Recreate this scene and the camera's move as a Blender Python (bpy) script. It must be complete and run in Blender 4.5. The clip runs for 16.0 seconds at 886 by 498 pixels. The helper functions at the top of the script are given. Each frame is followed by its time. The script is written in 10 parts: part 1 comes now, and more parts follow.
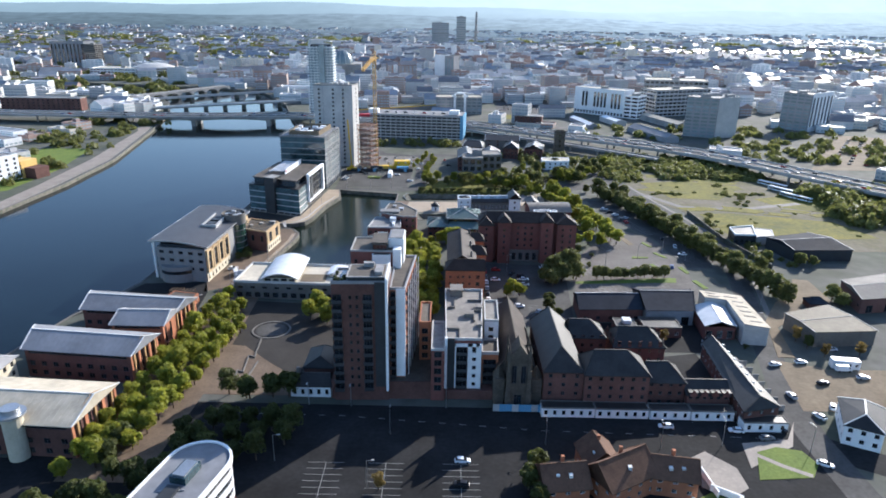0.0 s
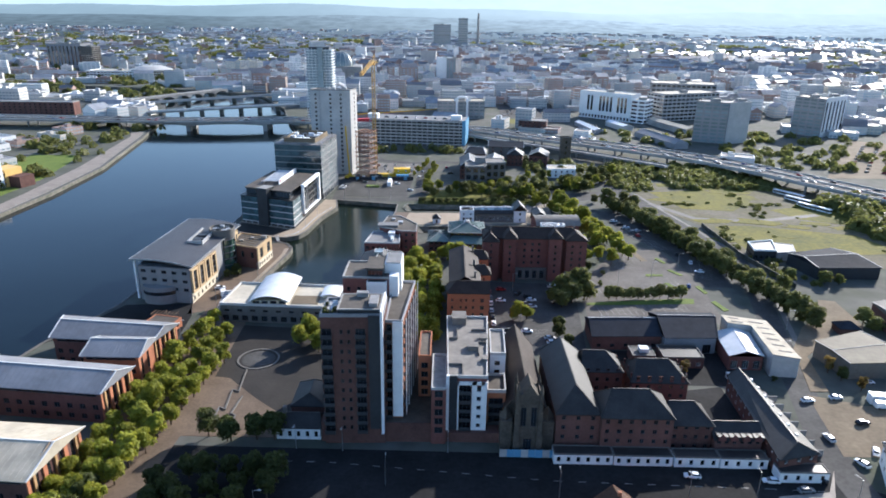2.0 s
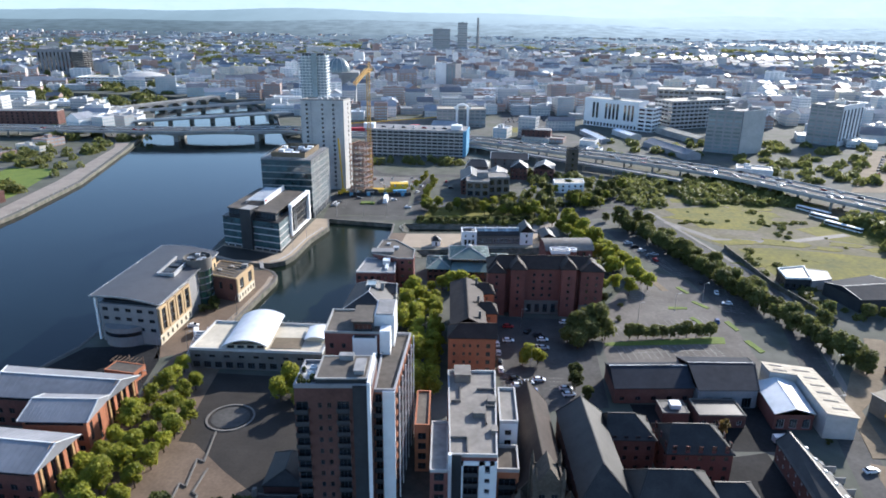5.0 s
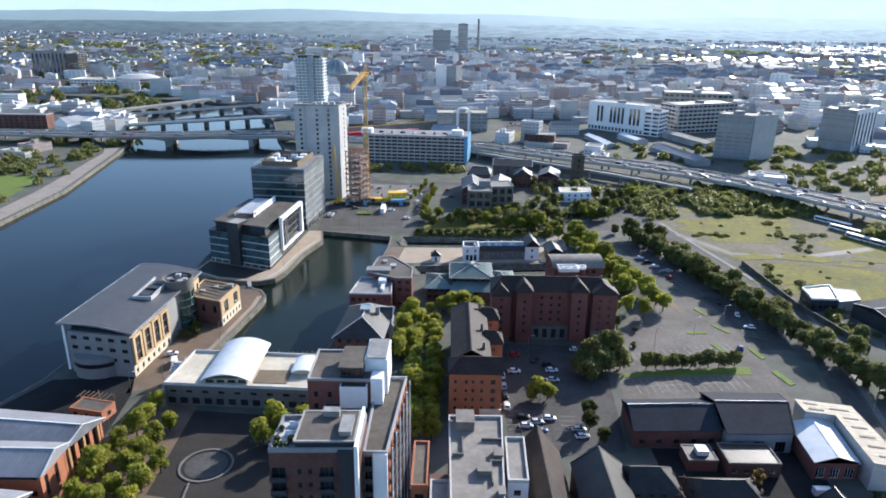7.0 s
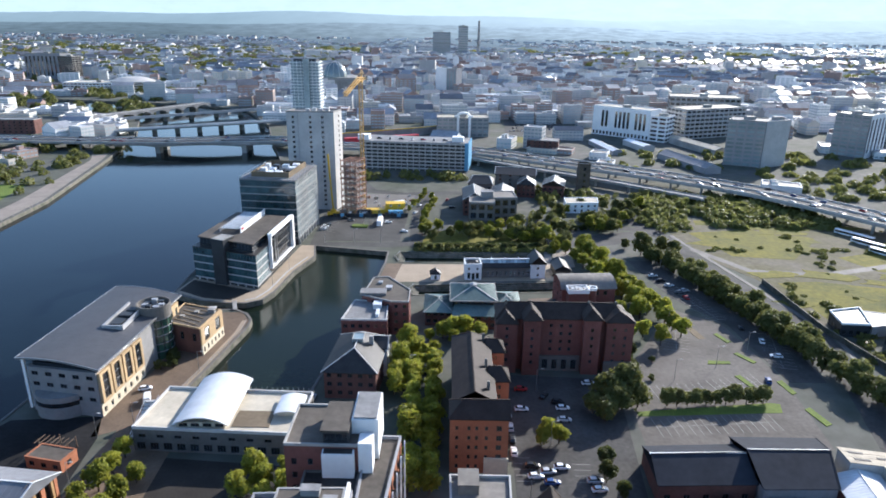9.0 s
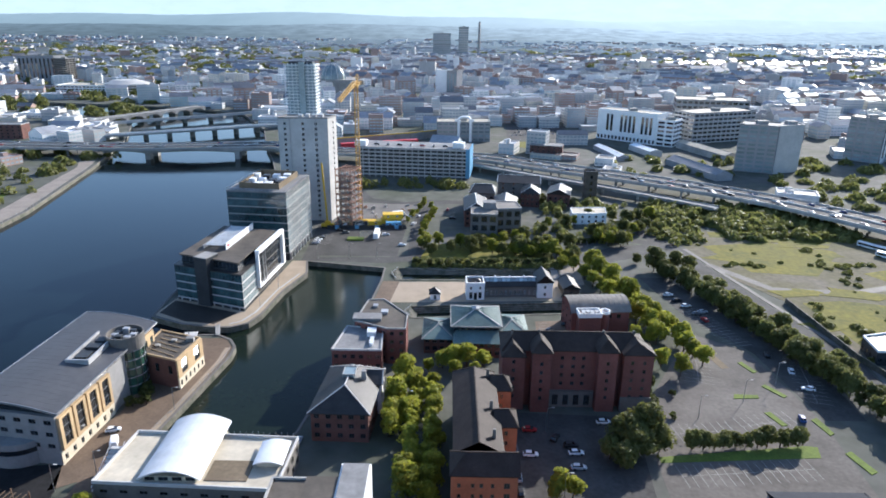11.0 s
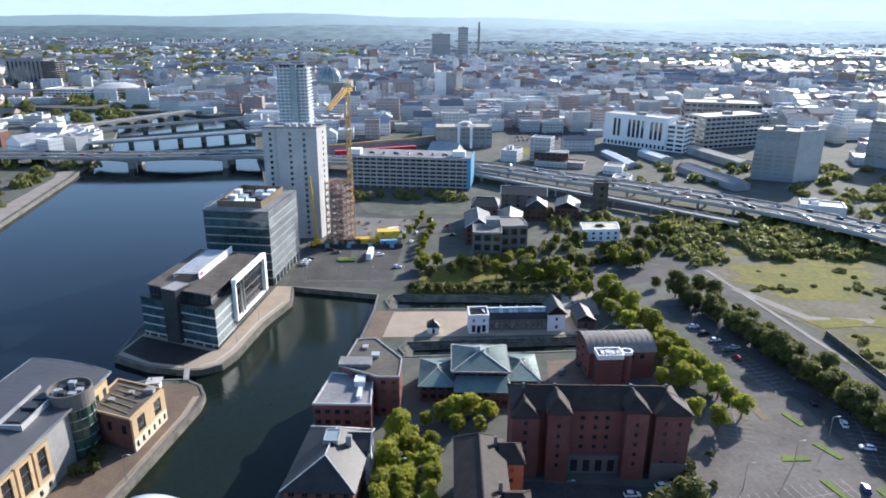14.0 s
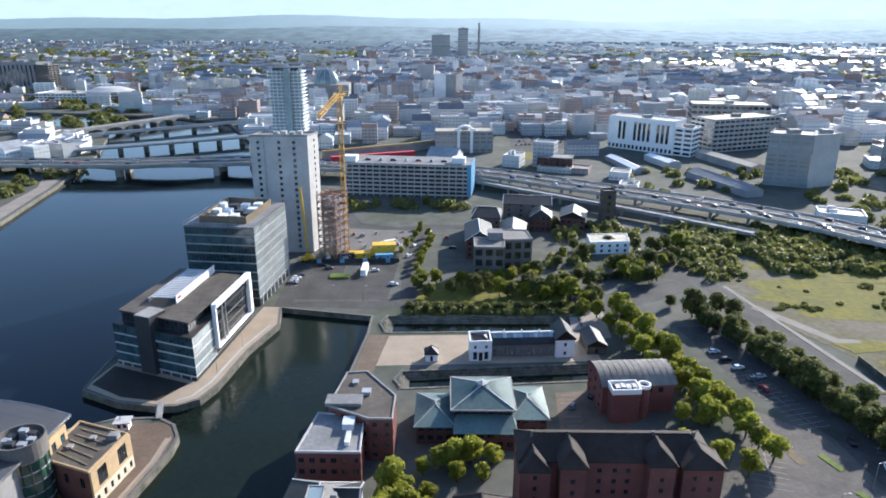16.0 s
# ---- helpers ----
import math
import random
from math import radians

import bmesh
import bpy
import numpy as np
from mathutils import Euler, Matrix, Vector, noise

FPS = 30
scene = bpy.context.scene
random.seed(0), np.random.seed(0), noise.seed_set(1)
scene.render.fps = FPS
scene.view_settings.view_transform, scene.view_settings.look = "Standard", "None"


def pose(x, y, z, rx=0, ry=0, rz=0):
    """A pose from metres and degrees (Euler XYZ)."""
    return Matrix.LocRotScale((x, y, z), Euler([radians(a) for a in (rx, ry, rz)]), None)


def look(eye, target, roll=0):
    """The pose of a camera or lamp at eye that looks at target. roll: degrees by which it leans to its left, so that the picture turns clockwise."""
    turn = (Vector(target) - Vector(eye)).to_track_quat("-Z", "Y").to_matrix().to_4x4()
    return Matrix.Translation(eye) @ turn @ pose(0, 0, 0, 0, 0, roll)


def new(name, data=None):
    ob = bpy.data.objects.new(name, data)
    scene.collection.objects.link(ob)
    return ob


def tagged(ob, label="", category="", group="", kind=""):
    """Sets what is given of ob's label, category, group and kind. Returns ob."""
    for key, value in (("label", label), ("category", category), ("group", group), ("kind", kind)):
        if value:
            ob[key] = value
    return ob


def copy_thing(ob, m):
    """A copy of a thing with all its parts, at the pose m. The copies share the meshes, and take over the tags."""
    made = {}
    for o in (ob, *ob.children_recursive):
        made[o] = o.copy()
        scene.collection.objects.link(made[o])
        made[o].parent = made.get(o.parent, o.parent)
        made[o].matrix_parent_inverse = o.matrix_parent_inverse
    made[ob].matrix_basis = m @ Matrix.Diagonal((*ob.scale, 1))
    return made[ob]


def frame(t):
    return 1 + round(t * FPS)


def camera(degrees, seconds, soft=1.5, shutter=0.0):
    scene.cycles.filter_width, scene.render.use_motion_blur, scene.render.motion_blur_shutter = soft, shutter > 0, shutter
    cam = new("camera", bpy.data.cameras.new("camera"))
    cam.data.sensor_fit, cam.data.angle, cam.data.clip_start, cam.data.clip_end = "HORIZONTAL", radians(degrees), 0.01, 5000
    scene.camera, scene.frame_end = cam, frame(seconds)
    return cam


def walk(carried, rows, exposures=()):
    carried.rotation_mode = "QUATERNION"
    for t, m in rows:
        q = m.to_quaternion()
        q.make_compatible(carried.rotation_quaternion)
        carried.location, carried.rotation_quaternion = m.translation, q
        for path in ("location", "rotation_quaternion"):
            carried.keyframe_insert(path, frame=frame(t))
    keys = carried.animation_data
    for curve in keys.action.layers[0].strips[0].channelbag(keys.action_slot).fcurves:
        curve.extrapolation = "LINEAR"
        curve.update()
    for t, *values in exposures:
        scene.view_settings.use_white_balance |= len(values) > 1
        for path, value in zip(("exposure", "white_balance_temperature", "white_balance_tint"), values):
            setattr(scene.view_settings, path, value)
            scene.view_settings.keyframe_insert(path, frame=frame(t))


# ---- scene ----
from mathutils import geometry

cam = camera(67.2, 16.0, soft=1.8)
PATH = [
    (0, (0.674, 0.653, 114.224), (0.67, 2.537, 113.553), 0.9),
    (0.5, (0.713, 5.892, 114.305), (0.707, 7.777, 113.635), 0.8),
    (1, (0.698, 11.112, 114.394), (0.691, 12.997, 113.724), 0.8),
    (1.5, (0.64, 16.348, 114.487), (0.631, 18.233, 113.818), 0.8),
    (2, (0.534, 21.592, 114.545), (0.525, 23.477, 113.878), 0.9),
    (2.5, (0.403, 26.958, 114.594), (0.394, 28.844, 113.929), 0.8),
    (3, (0.264, 32.415, 114.639), (0.255, 34.301, 113.974), 0.8),
    (3.5, (0.129, 37.978, 114.686), (0.12, 39.864, 114.022), 0.9),
    (4, (0.058, 43.5, 114.713), (0.05, 45.388, 114.052), 0.8),
    (6.5, (-0.098, 70.984, 114.953), (-0.106, 72.874, 114.298), 0.8),
    (7, (-0.171, 76.506, 114.979), (-0.18, 78.396, 114.325), 0.8),
    (7.5, (-0.243, 82.088, 115.007), (-0.251, 83.979, 114.355), 0.8),
    (8, (-0.296, 87.708, 115.033), (-0.306, 89.599, 114.381), 0.8),
    (8.5, (-0.354, 93.331, 115.061), (-0.363, 95.222, 114.411), 0.8),
    (9, (-0.394, 98.911, 115.086), (-0.403, 100.803, 114.437), 0.8),
    (11.5, (-0.456, 126.895, 115.221), (-0.466, 128.787, 114.575), 0.7),
    (12, (-0.441, 132.459, 115.23), (-0.45, 134.351, 114.583), 0.7),
    (12.5, (-0.415, 137.954, 115.23), (-0.426, 139.847, 114.583), 0.7),
    (13, (-0.384, 143.415, 115.236), (-0.396, 145.308, 114.591), 0.6),
    (13.5, (-0.368, 148.821, 115.236), (-0.379, 150.714, 114.591), 0.6),
    (14, (-0.347, 154.189, 115.233), (-0.358, 156.082, 114.588), 0.5),
    (14.5, (-0.275, 159.591, 115.225), (-0.286, 161.484, 114.581), 0.5),
    (15, (-0.143, 165.086, 115.216), (-0.155, 166.98, 114.572), 0.4),
    (15.5, (0.1, 170.608, 115.201), (0.087, 172.501, 114.558), 0.3),
    (16, (0.417, 176.106, 115.19), (0.403, 178.0, 114.547), 0.2),
]

walk(cam, [(t, look(eye, target, roll)) for t, eye, target, roll in PATH], [(0, 1.06, 5480, 10), (16, 1.06, 5480, 10)])

# ---- world, sun, exposure ----
SUN_AZ, SUN_EL = 39.0, 24.0          # degrees from +y towards +x, degrees above the horizon
world = bpy.data.worlds.new("world")
scene.world = world
world.use_nodes = True
wt = world.node_tree
sky = wt.nodes.new("ShaderNodeTexSky")
sky.sky_type, sky.sun_disc = "NISHITA", False
sky.sun_elevation, sky.sun_rotation = radians(SUN_EL), radians(SUN_AZ)
sky.air_density, sky.dust_density, sky.ozone_density = 1.0, 1.0, 2.0
wt.links.new(sky.outputs[0], wt.nodes["Background"].inputs[0])
wt.nodes["Background"].inputs[1].default_value = 0.115
sun = new("sun", bpy.data.lights.new("sun", "SUN"))
sun.data.energy, sun.data.angle, sun.data.color = 5.0, radians(0.6), (1.0, 0.86, 0.69)
d = Vector((math.sin(radians(SUN_AZ)) * math.cos(radians(SUN_EL)), math.cos(radians(SUN_AZ)) * math.cos(radians(SUN_EL)), math.sin(radians(SUN_EL))))
sun.matrix_world = look(d * 500, (0, 0, 0))


# ---- materials ----
def surf(name, col, rough=0.7, metal=0.0, var=0.25, big=0.08, small=1.5, bump=0.15, tint=None, spread=0.12, spec=0.22):
    """A painted or mineral surface: stains at two sizes, fine relief and a slight difference from piece to piece."""
    m = bpy.data.materials.new(name)
    m.use_nodes = True
    nt = m.node_tree
    n, l = nt.nodes, nt.links
    b = n["Principled BSDF"]
    geo = n.new("ShaderNodeNewGeometry")
    n1, n2 = n.new("ShaderNodeTexNoise"), n.new("ShaderNodeTexNoise")
    n1.inputs["Scale"].default_value, n1.inputs["Detail"].default_value, n1.inputs["Roughness"].default_value = big, 6, 0.65
    n2.inputs["Scale"].default_value, n2.inputs["Detail"].default_value = small, 4
    l.new(geo.outputs["Position"], n1.inputs["Vector"])
    l.new(geo.outputs["Position"], n2.inputs["Vector"])
    info = n.new("ShaderNodeObjectInfo")
    mix = n.new("ShaderNodeMix")
    mix.data_type = "RGBA"
    ramp = n.new("ShaderNodeMapRange")
    ramp.inputs["From Min"].default_value, ramp.inputs["From Max"].default_value = 0.3, 0.7
    l.new(n1.outputs["Fac"], ramp.inputs["Value"])
    l.new(ramp.outputs[0], mix.inputs["Factor"])
    t = tint or tuple(c * (1 - var * 1.6) for c in col)
    mix.inputs["A"].default_value, mix.inputs["B"].default_value = (*t, 1), (*col, 1)
    hsv = n.new("ShaderNodeHueSaturation")
    l.new(mix.outputs["Result"], hsv.inputs["Color"])
    add = n.new("ShaderNodeMath")
    add.operation = "MULTIPLY_ADD"
    l.new(info.outputs["Random"], add.inputs[0])
    add.inputs[1].default_value = spread * 2
    r2 = n.new("ShaderNodeMapRange")
    r2.inputs["To Min"].default_value, r2.inputs["To Max"].default_value = 1 - spread - var * 0.6, 1 - spread + var * 0.6
    r2.inputs["From Min"].default_value, r2.inputs["From Max"].default_value = 0.25, 0.75
    l.new(n2.outputs["Fac"], r2.inputs["Value"])
    l.new(r2.outputs[0], add.inputs[2])
    l.new(add.outputs[0], hsv.inputs["Value"])
    l.new(hsv.outputs[0], b.inputs["Base Color"])
    b.inputs["Roughness"].default_value, b.inputs["Metallic"].default_value = rough, metal
    b.inputs["Specular IOR Level"].default_value = spec
    if bump:
        bp = n.new("ShaderNodeBump")
        bp.inputs["Strength"].default_value, bp.inputs["Distance"].default_value = bump, 0.2
        l.new(n2.outputs["Fac"], bp.inputs["Height"])
        l.new(bp.outputs[0], b.inputs["Normal"])
    return m


def glass_mat(name, col, rough=0.06, var=0.5):
    m = surf(name, col, rough, 0.0, var, 0.15, 0.45, 0.0, spread=0.35, spec=0.8)
    m.node_tree.nodes["Principled BSDF"].inputs["IOR"].default_value = 1.6
    return m


def leaf_mat(name, col, dark):
    m = surf(name, col, 0.55, 0, 0.4, 0.35, 1.2, 0.0, tint=dark, spread=0.22, spec=0.3)
    n, l = m.node_tree.nodes, m.node_tree.links
    tr, mx = n.new("ShaderNodeBsdfTranslucent"), n.new("ShaderNodeMixShader")
    hs = [k for k in n if k.type == "HUE_SAT"][0]
    l.new(hs.outputs[0], tr.inputs["Color"])
    mx.inputs[0].default_value = 0.56
    l.new(n["Principled BSDF"].outputs[0], mx.inputs[1])
    l.new(tr.outputs[0], mx.inputs[2])
    l.new(mx.outputs[0], n["Material Output"].inputs[0])
    return m


M = dict(
    asphalt=surf("asphalt", (0.085, 0.082, 0.078), 0.9, var=0.35, big=0.06, small=0.8, bump=0.1, spread=0),
    ground=surf("ground", (0.12, 0.116, 0.108), 0.95, var=0.4, big=0.02, small=0.12, bump=0, tint=(0.06, 0.07, 0.045), spread=0),
    paving=surf("paving", (0.30, 0.26, 0.22), 0.75, var=0.2, big=0.12, small=1.0, spread=0.05),
    sandpave=surf("sand_paving", (0.36, 0.29, 0.21), 0.75, var=0.15, big=0.12, small=1.2, spread=0.05),
    concrete=surf("concrete", (0.36, 0.35, 0.33), 0.8, var=0.25, big=0.1, small=0.9),
    palecon=surf("pale_concrete", (0.49, 0.48, 0.46), 0.75, var=0.15, big=0.1, small=0.7),
    quay=surf("quay_stone", (0.2, 0.18, 0.15), 0.8, var=0.4, big=0.3, small=1.0, tint=(0.05, 0.06, 0.04)),
    line=surf("road_paint", (0.30, 0.30, 0.285), 0.6, var=0.2, small=2.5, bump=0),
    grass=surf("grass", (0.14, 0.18, 0.03), 0.9, var=0.35, big=0.12, small=1.2, bump=0.5, tint=(0.09, 0.13, 0.025), spread=0.05),
    dryground=surf("dry_ground", (0.145, 0.125, 0.098), 0.95, var=0.4, big=0.03, small=0.35, bump=0.3, tint=(0.085, 0.08, 0.026), spread=0),
    # Shade dulls the red and dark brick colours; orange also serves sunlit fronts.
    brick=surf("red_brick", (0.19, 0.08, 0.066), 0.85, var=0.2, big=0.15, small=1.4),
    darkbrick=surf("dark_brick", (0.15, 0.078, 0.064), 0.85, var=0.25, big=0.15, small=1.4),
    orange=surf("orange_brick", (0.40, 0.165, 0.088), 0.85, var=0.2, big=0.15, small=1.4),
    buff=surf("buff_stone", (0.40, 0.25, 0.12), 0.8, var=0.15, big=0.15, small=1.2),
    cream=surf("cream_render", (0.58, 0.52, 0.39), 0.75, var=0.12, big=0.15, small=0.9),
    stone=surf("church_stone", (0.115, 0.097, 0.075), 0.9, var=0.4, big=0.4, small=1.5, tint=(0.06, 0.052, 0.043)),
    white=surf("white_render", (0.82, 0.82, 0.81), 0.65, var=0.08, big=0.12, small=0.6, bump=0.05, spread=0.04),
    greywall=surf("grey_cladding", (0.30, 0.30, 0.31), 0.6, var=0.15, big=0.12, small=0.8),
    darkclad=surf("dark_cladding", (0.045, 0.048, 0.052), 0.45, var=0.2, big=0.12, small=0.8),
    slate=surf("slate", (0.042, 0.039, 0.037), 0.48, var=0.35, big=0.2, small=2.2, bump=0.15, spec=0.3),
    browntile=surf("dark_brown_tile", (0.05, 0.037, 0.031), 0.7, var=0.3, big=0.25, small=2.5, bump=0.25, spec=0.18),
    tanroof=surf("tan_sheet_roof", (0.17, 0.145, 0.10), 0.75, var=0.25, big=0.1, small=0.6),
    tile=surf("brown_tile", (0.15, 0.082, 0.052), 0.85, var=0.3, big=0.25, small=2.5, bump=0.3),
    flatroof=surf("roof_felt", (0.27, 0.265, 0.26), 0.7, var=0.3, big=0.12, small=0.7),
    brownroof=surf("brown_roof_deck", (0.13, 0.112, 0.092), 0.75, var=0.3, big=0.12, small=0.7),
    paleroof=surf("pale_roof_membrane", (0.54, 0.48, 0.37), 0.6, var=0.2, big=0.12, small=0.5),
    creamroof=surf("cream_sheet_roof", (0.42, 0.365, 0.275), 0.7, var=0.2, big=0.12, small=0.5, spec=0.12),
    zinc=surf("zinc_roof", (0.24, 0.245, 0.26), 0.6, 0.0, var=0.18, big=0.1, small=0.5, bump=0.04),
    whitemetal=surf("white_metal_roof", (0.72, 0.74, 0.76), 0.5, 0.05, var=0.1, big=0.1, small=0.4, bump=0.03),
    copper=surf("green_copper_roof", (0.14, 0.20, 0.19), 0.5, 0.1, var=0.2, big=0.15, small=1.0),
    greyshed=surf("grey_shed_roof", (0.04, 0.044, 0.054), 0.8, 0.0, var=0.2, big=0.1, small=0.6, bump=0.05, spec=0.05),
    steel=surf("galvanised_steel", (0.45, 0.46, 0.47), 0.4, 0.8, var=0.2, bump=0.03),
    rust=surf("red_oxide_steel", (0.42, 0.25, 0.18), 0.7, 0.2, var=0.25),
    yellow=surf("yellow_paint_metal", (0.75, 0.48, 0.04), 0.5, var=0.15),
    craney=surf("crane_yellow", (0.70, 0.45, 0.15), 0.5, var=0.15),
    blue=surf("blue_panel", (0.16, 0.36, 0.55), 0.5, var=0.15),
    redp=surf("red_paint", (0.5, 0.05, 0.06), 0.5, var=0.15),
    frame=surf("window_frame_white", (0.68, 0.68, 0.66), 0.5, var=0.1, bump=0),
    dframe=surf("window_frame_dark", (0.06, 0.062, 0.066), 0.4, var=0.1, bump=0),
    glass=glass_mat("window_glass", (0.025, 0.032, 0.04)),
    tglass=glass_mat("teal_glass", (0.05, 0.105, 0.118)),
    pglass=glass_mat("pale_glass", (0.24, 0.30, 0.31), 0.2, 0.2),
    paleglass=glass_mat("silvered_glass", (0.42, 0.50, 0.52), 0.15, 0.2),
    bark=surf("bark", (0.12, 0.09, 0.065), 0.9, var=0.3, small=4),
    gglass=glass_mat("green_glass", (0.05, 0.12, 0.085), 0.08, 0.3),
    leaf=leaf_mat("lime_leaves", (0.38, 0.365, 0.042), (0.20, 0.235, 0.032)),
    # Darker copy: shade on the foreground trees is put into the leaf colour.
    leafd=leaf_mat("green_leaves", (0.115, 0.125, 0.034), (0.06, 0.075, 0.022)),
    # Paler copy: sun and haze on street trees are put into the colour.
    leafm=leaf_mat("street_tree_leaves", (0.20, 0.20, 0.055), (0.115, 0.13, 0.04)),
    leafa=leaf_mat("autumn_leaves", (0.28, 0.19, 0.05), (0.16, 0.12, 0.04)),
    hotelstone=surf("pale_gold_stone", (0.46, 0.335, 0.19), 0.8, var=0.15, big=0.15, small=1.2),
    # White hotel walls greyed to put the front's shade into their colour.
    hotelwall=surf("pale_grey_render", (0.25, 0.245, 0.24), 0.75, var=0.15, big=0.12, small=0.8),
    tyre=surf("tyre_rubber", (0.02, 0.02, 0.02), 0.8, var=0.2, bump=0),
    carglass=glass_mat("car_glass", (0.015, 0.018, 0.02)),
    hotelroof=surf("satin_grey_roof", (0.095, 0.095, 0.10), 0.5, 0.1, var=0.15, big=0.08, small=0.4, bump=0.03, spread=0.04),
    greyroof=surf("grey_roof_membrane", (0.24, 0.22, 0.195), 0.75, var=0.25, big=0.14, small=0.6),
    brownpave=surf("brown_brick_paving", (0.175, 0.128, 0.09), 0.8, var=0.25, big=0.12, small=1.2, spread=0.05),
    dirt=surf("bare_dirt", (0.21, 0.165, 0.11), 0.95, var=0.25, big=0.08, small=0.8, spread=0.02),
    lot=surf("warm_asphalt", (0.15, 0.135, 0.12), 0.9, var=0.3, big=0.06, small=0.8, bump=0.1, spread=0),
    # Asphalt darkened in colour to carry tower shade over the foreground.
    blackroad=surf("dark_asphalt", (0.028, 0.028, 0.029), 0.9, var=0.35, big=0.06, small=0.8, bump=0.1, spread=0, spec=0.1),
    dimcon=surf("dull_concrete", (0.17, 0.158, 0.142), 0.8, var=0.2, big=0.12, small=0.9),
    setts=surf("dark_setts", (0.04, 0.035, 0.03), 0.78, var=0.25, big=0.12, small=1.2, spread=0.03),
    rough=surf("rough_grass", (0.18, 0.155, 0.018), 0.95, var=0.35, big=0.05, small=0.4, bump=0.5, tint=(0.085, 0.09, 0.026), spread=0),
    dullwhite=surf("weathered_white_render", (0.45, 0.455, 0.455), 0.7, var=0.12, big=0.12, small=0.6, bump=0.05),
    plant=surf("roof_plant_metal", (0.5, 0.5, 0.5), 0.45, 0.4, var=0.25, small=2),
)

# river water: dark, slightly silty, with small wind ripples
M["water"] = wm = surf("water", (0.005, 0.010, 0.013), 0.06, 0, 0.3, 0.02, 0.5, 0.0, spread=0, spec=0.28)
wn, wl = wm.node_tree.nodes, wm.node_tree.links
wn["Principled BSDF"].inputs["IOR"].default_value = 1.33
wg = wn.new("ShaderNodeNewGeometry")
wmap = wn.new("ShaderNodeMapping")
wmap.inputs["Scale"].default_value = (0.5, 1.3, 1)
wnz = wn.new("ShaderNodeTexNoise")
wnz.inputs["Scale"].default_value, wnz.inputs["Detail"].default_value, wnz.inputs["Roughness"].default_value = 0.35, 5, 0.6
wb = wn.new("ShaderNodeBump")
wb.inputs["Strength"].default_value, wb.inputs["Distance"].default_value = 0.16, 0.22
wl.new(wg.outputs["Position"], wmap.inputs["Vector"])
wl.new(wmap.outputs[0], wnz.inputs["Vector"])
wl.new(wnz.outputs["Fac"], wb.inputs["Height"])
wl.new(wb.outputs[0], wn["Principled BSDF"].inputs["Normal"])
# the sheltered basin: greener, siltier and calmer
M["basin"] = wm.copy()
M["basin"].name = "basin_water"
bb = M["basin"].node_tree.nodes
bb["Principled BSDF"].inputs["Specular IOR Level"].default_value = 0.2
bb["Principled BSDF"].inputs["Roughness"].default_value = 0.13
for k in bb:
    if k.type == "MIX" and k.data_type == "RGBA":
        k.inputs["A"].default_value, k.inputs["B"].default_value = (0.008, 0.013, 0.009, 1), (0.012, 0.018, 0.012, 1)
    if k.type == "BUMP":
        k.inputs["Strength"].default_value = 0.1


# ---- mesh helpers ----
def vec3(p, z):
    return (p[0], p[1], z)


def face(bm, pts, mi=0):
    f = bm.faces.new([bm.verts.new(p) for p in pts])
    f.material_index = mi
    return f


def box(bm, x0, y0, z0, x1, y1, z1, mi=0):
    v = [bm.verts.new((x, y, z)) for z in (z0, z1) for x, y in ((x0, y0), (x1, y0), (x1, y1), (x0, y1))]
    for q in ((3, 2, 1, 0), (4, 5, 6, 7), (0, 1, 5, 4), (1, 2, 6, 5), (2, 3, 7, 6), (3, 0, 4, 7)):
        bm.faces.new([v[i] for i in q]).material_index = mi


def prism(bm, poly, z0, z1, mi=0, bottom=True):
    a = [bm.verts.new(vec3(p, z0)) for p in poly]
    b = [bm.verts.new(vec3(p, z1)) for p in poly]
    n = len(poly)
    for i in range(n):
        bm.faces.new((a[i], a[(i + 1) % n], b[(i + 1) % n], b[i])).material_index = mi
    bm.faces.new(b).material_index = mi
    if bottom:
        bm.faces.new(a[::-1]).material_index = mi


def cyl(bm, x, y, z0, z1, r, n=12, r2=None, mi=0):
    r2 = r if r2 is None else r2
    a = [bm.verts.new((x + r * math.cos(2 * math.pi * i / n), y + r * math.sin(2 * math.pi * i / n), z0)) for i in range(n)]
    b = [bm.verts.new((x + r2 * math.cos(2 * math.pi * i / n), y + r2 * math.sin(2 * math.pi * i / n), z1)) for i in range(n)]
    for i in range(n):
        bm.faces.new((a[i], a[(i + 1) % n], b[(i + 1) % n], b[i])).material_index = mi
    bm.faces.new(b).material_index = mi
    bm.faces.new(a[::-1]).material_index = mi


def beam(bm, p, q, w, h=None, mi=0):
    """A square bar from p to q."""
    h = w if h is None else h
    p, q = Vector(p), Vector(q)
    a = (q - p).normalized()
    up = Vector((0, 0, 1)) if abs(a.z) < 0.95 else Vector((0, 1, 0))
    s = a.cross(up).normalized() * (w / 2)
    u = s.cross(a).normalized() * (h / 2)
    v = [bm.verts.new(c + i * s + j * u) for c in (p, q) for i, j in ((-1, -1), (1, -1), (1, 1), (-1, 1))]
    for f in ((0, 1, 2, 3), (7, 6, 5, 4), (4, 5, 1, 0), (5, 6, 2, 1), (6, 7, 3, 2), (7, 4, 0, 3)):
        bm.faces.new([v[i] for i in f]).material_index = mi


def thing(name, x, y, z, label, category, group="", kind=""):
    ob = new(name)
    ob.location = (x, y, z)
    ob.empty_display_size = 0.5
    return tagged(ob, label, category, group, kind)


def origin(ob):
    while ob.parent:
        ob = ob.parent
    return Vector(ob.location)


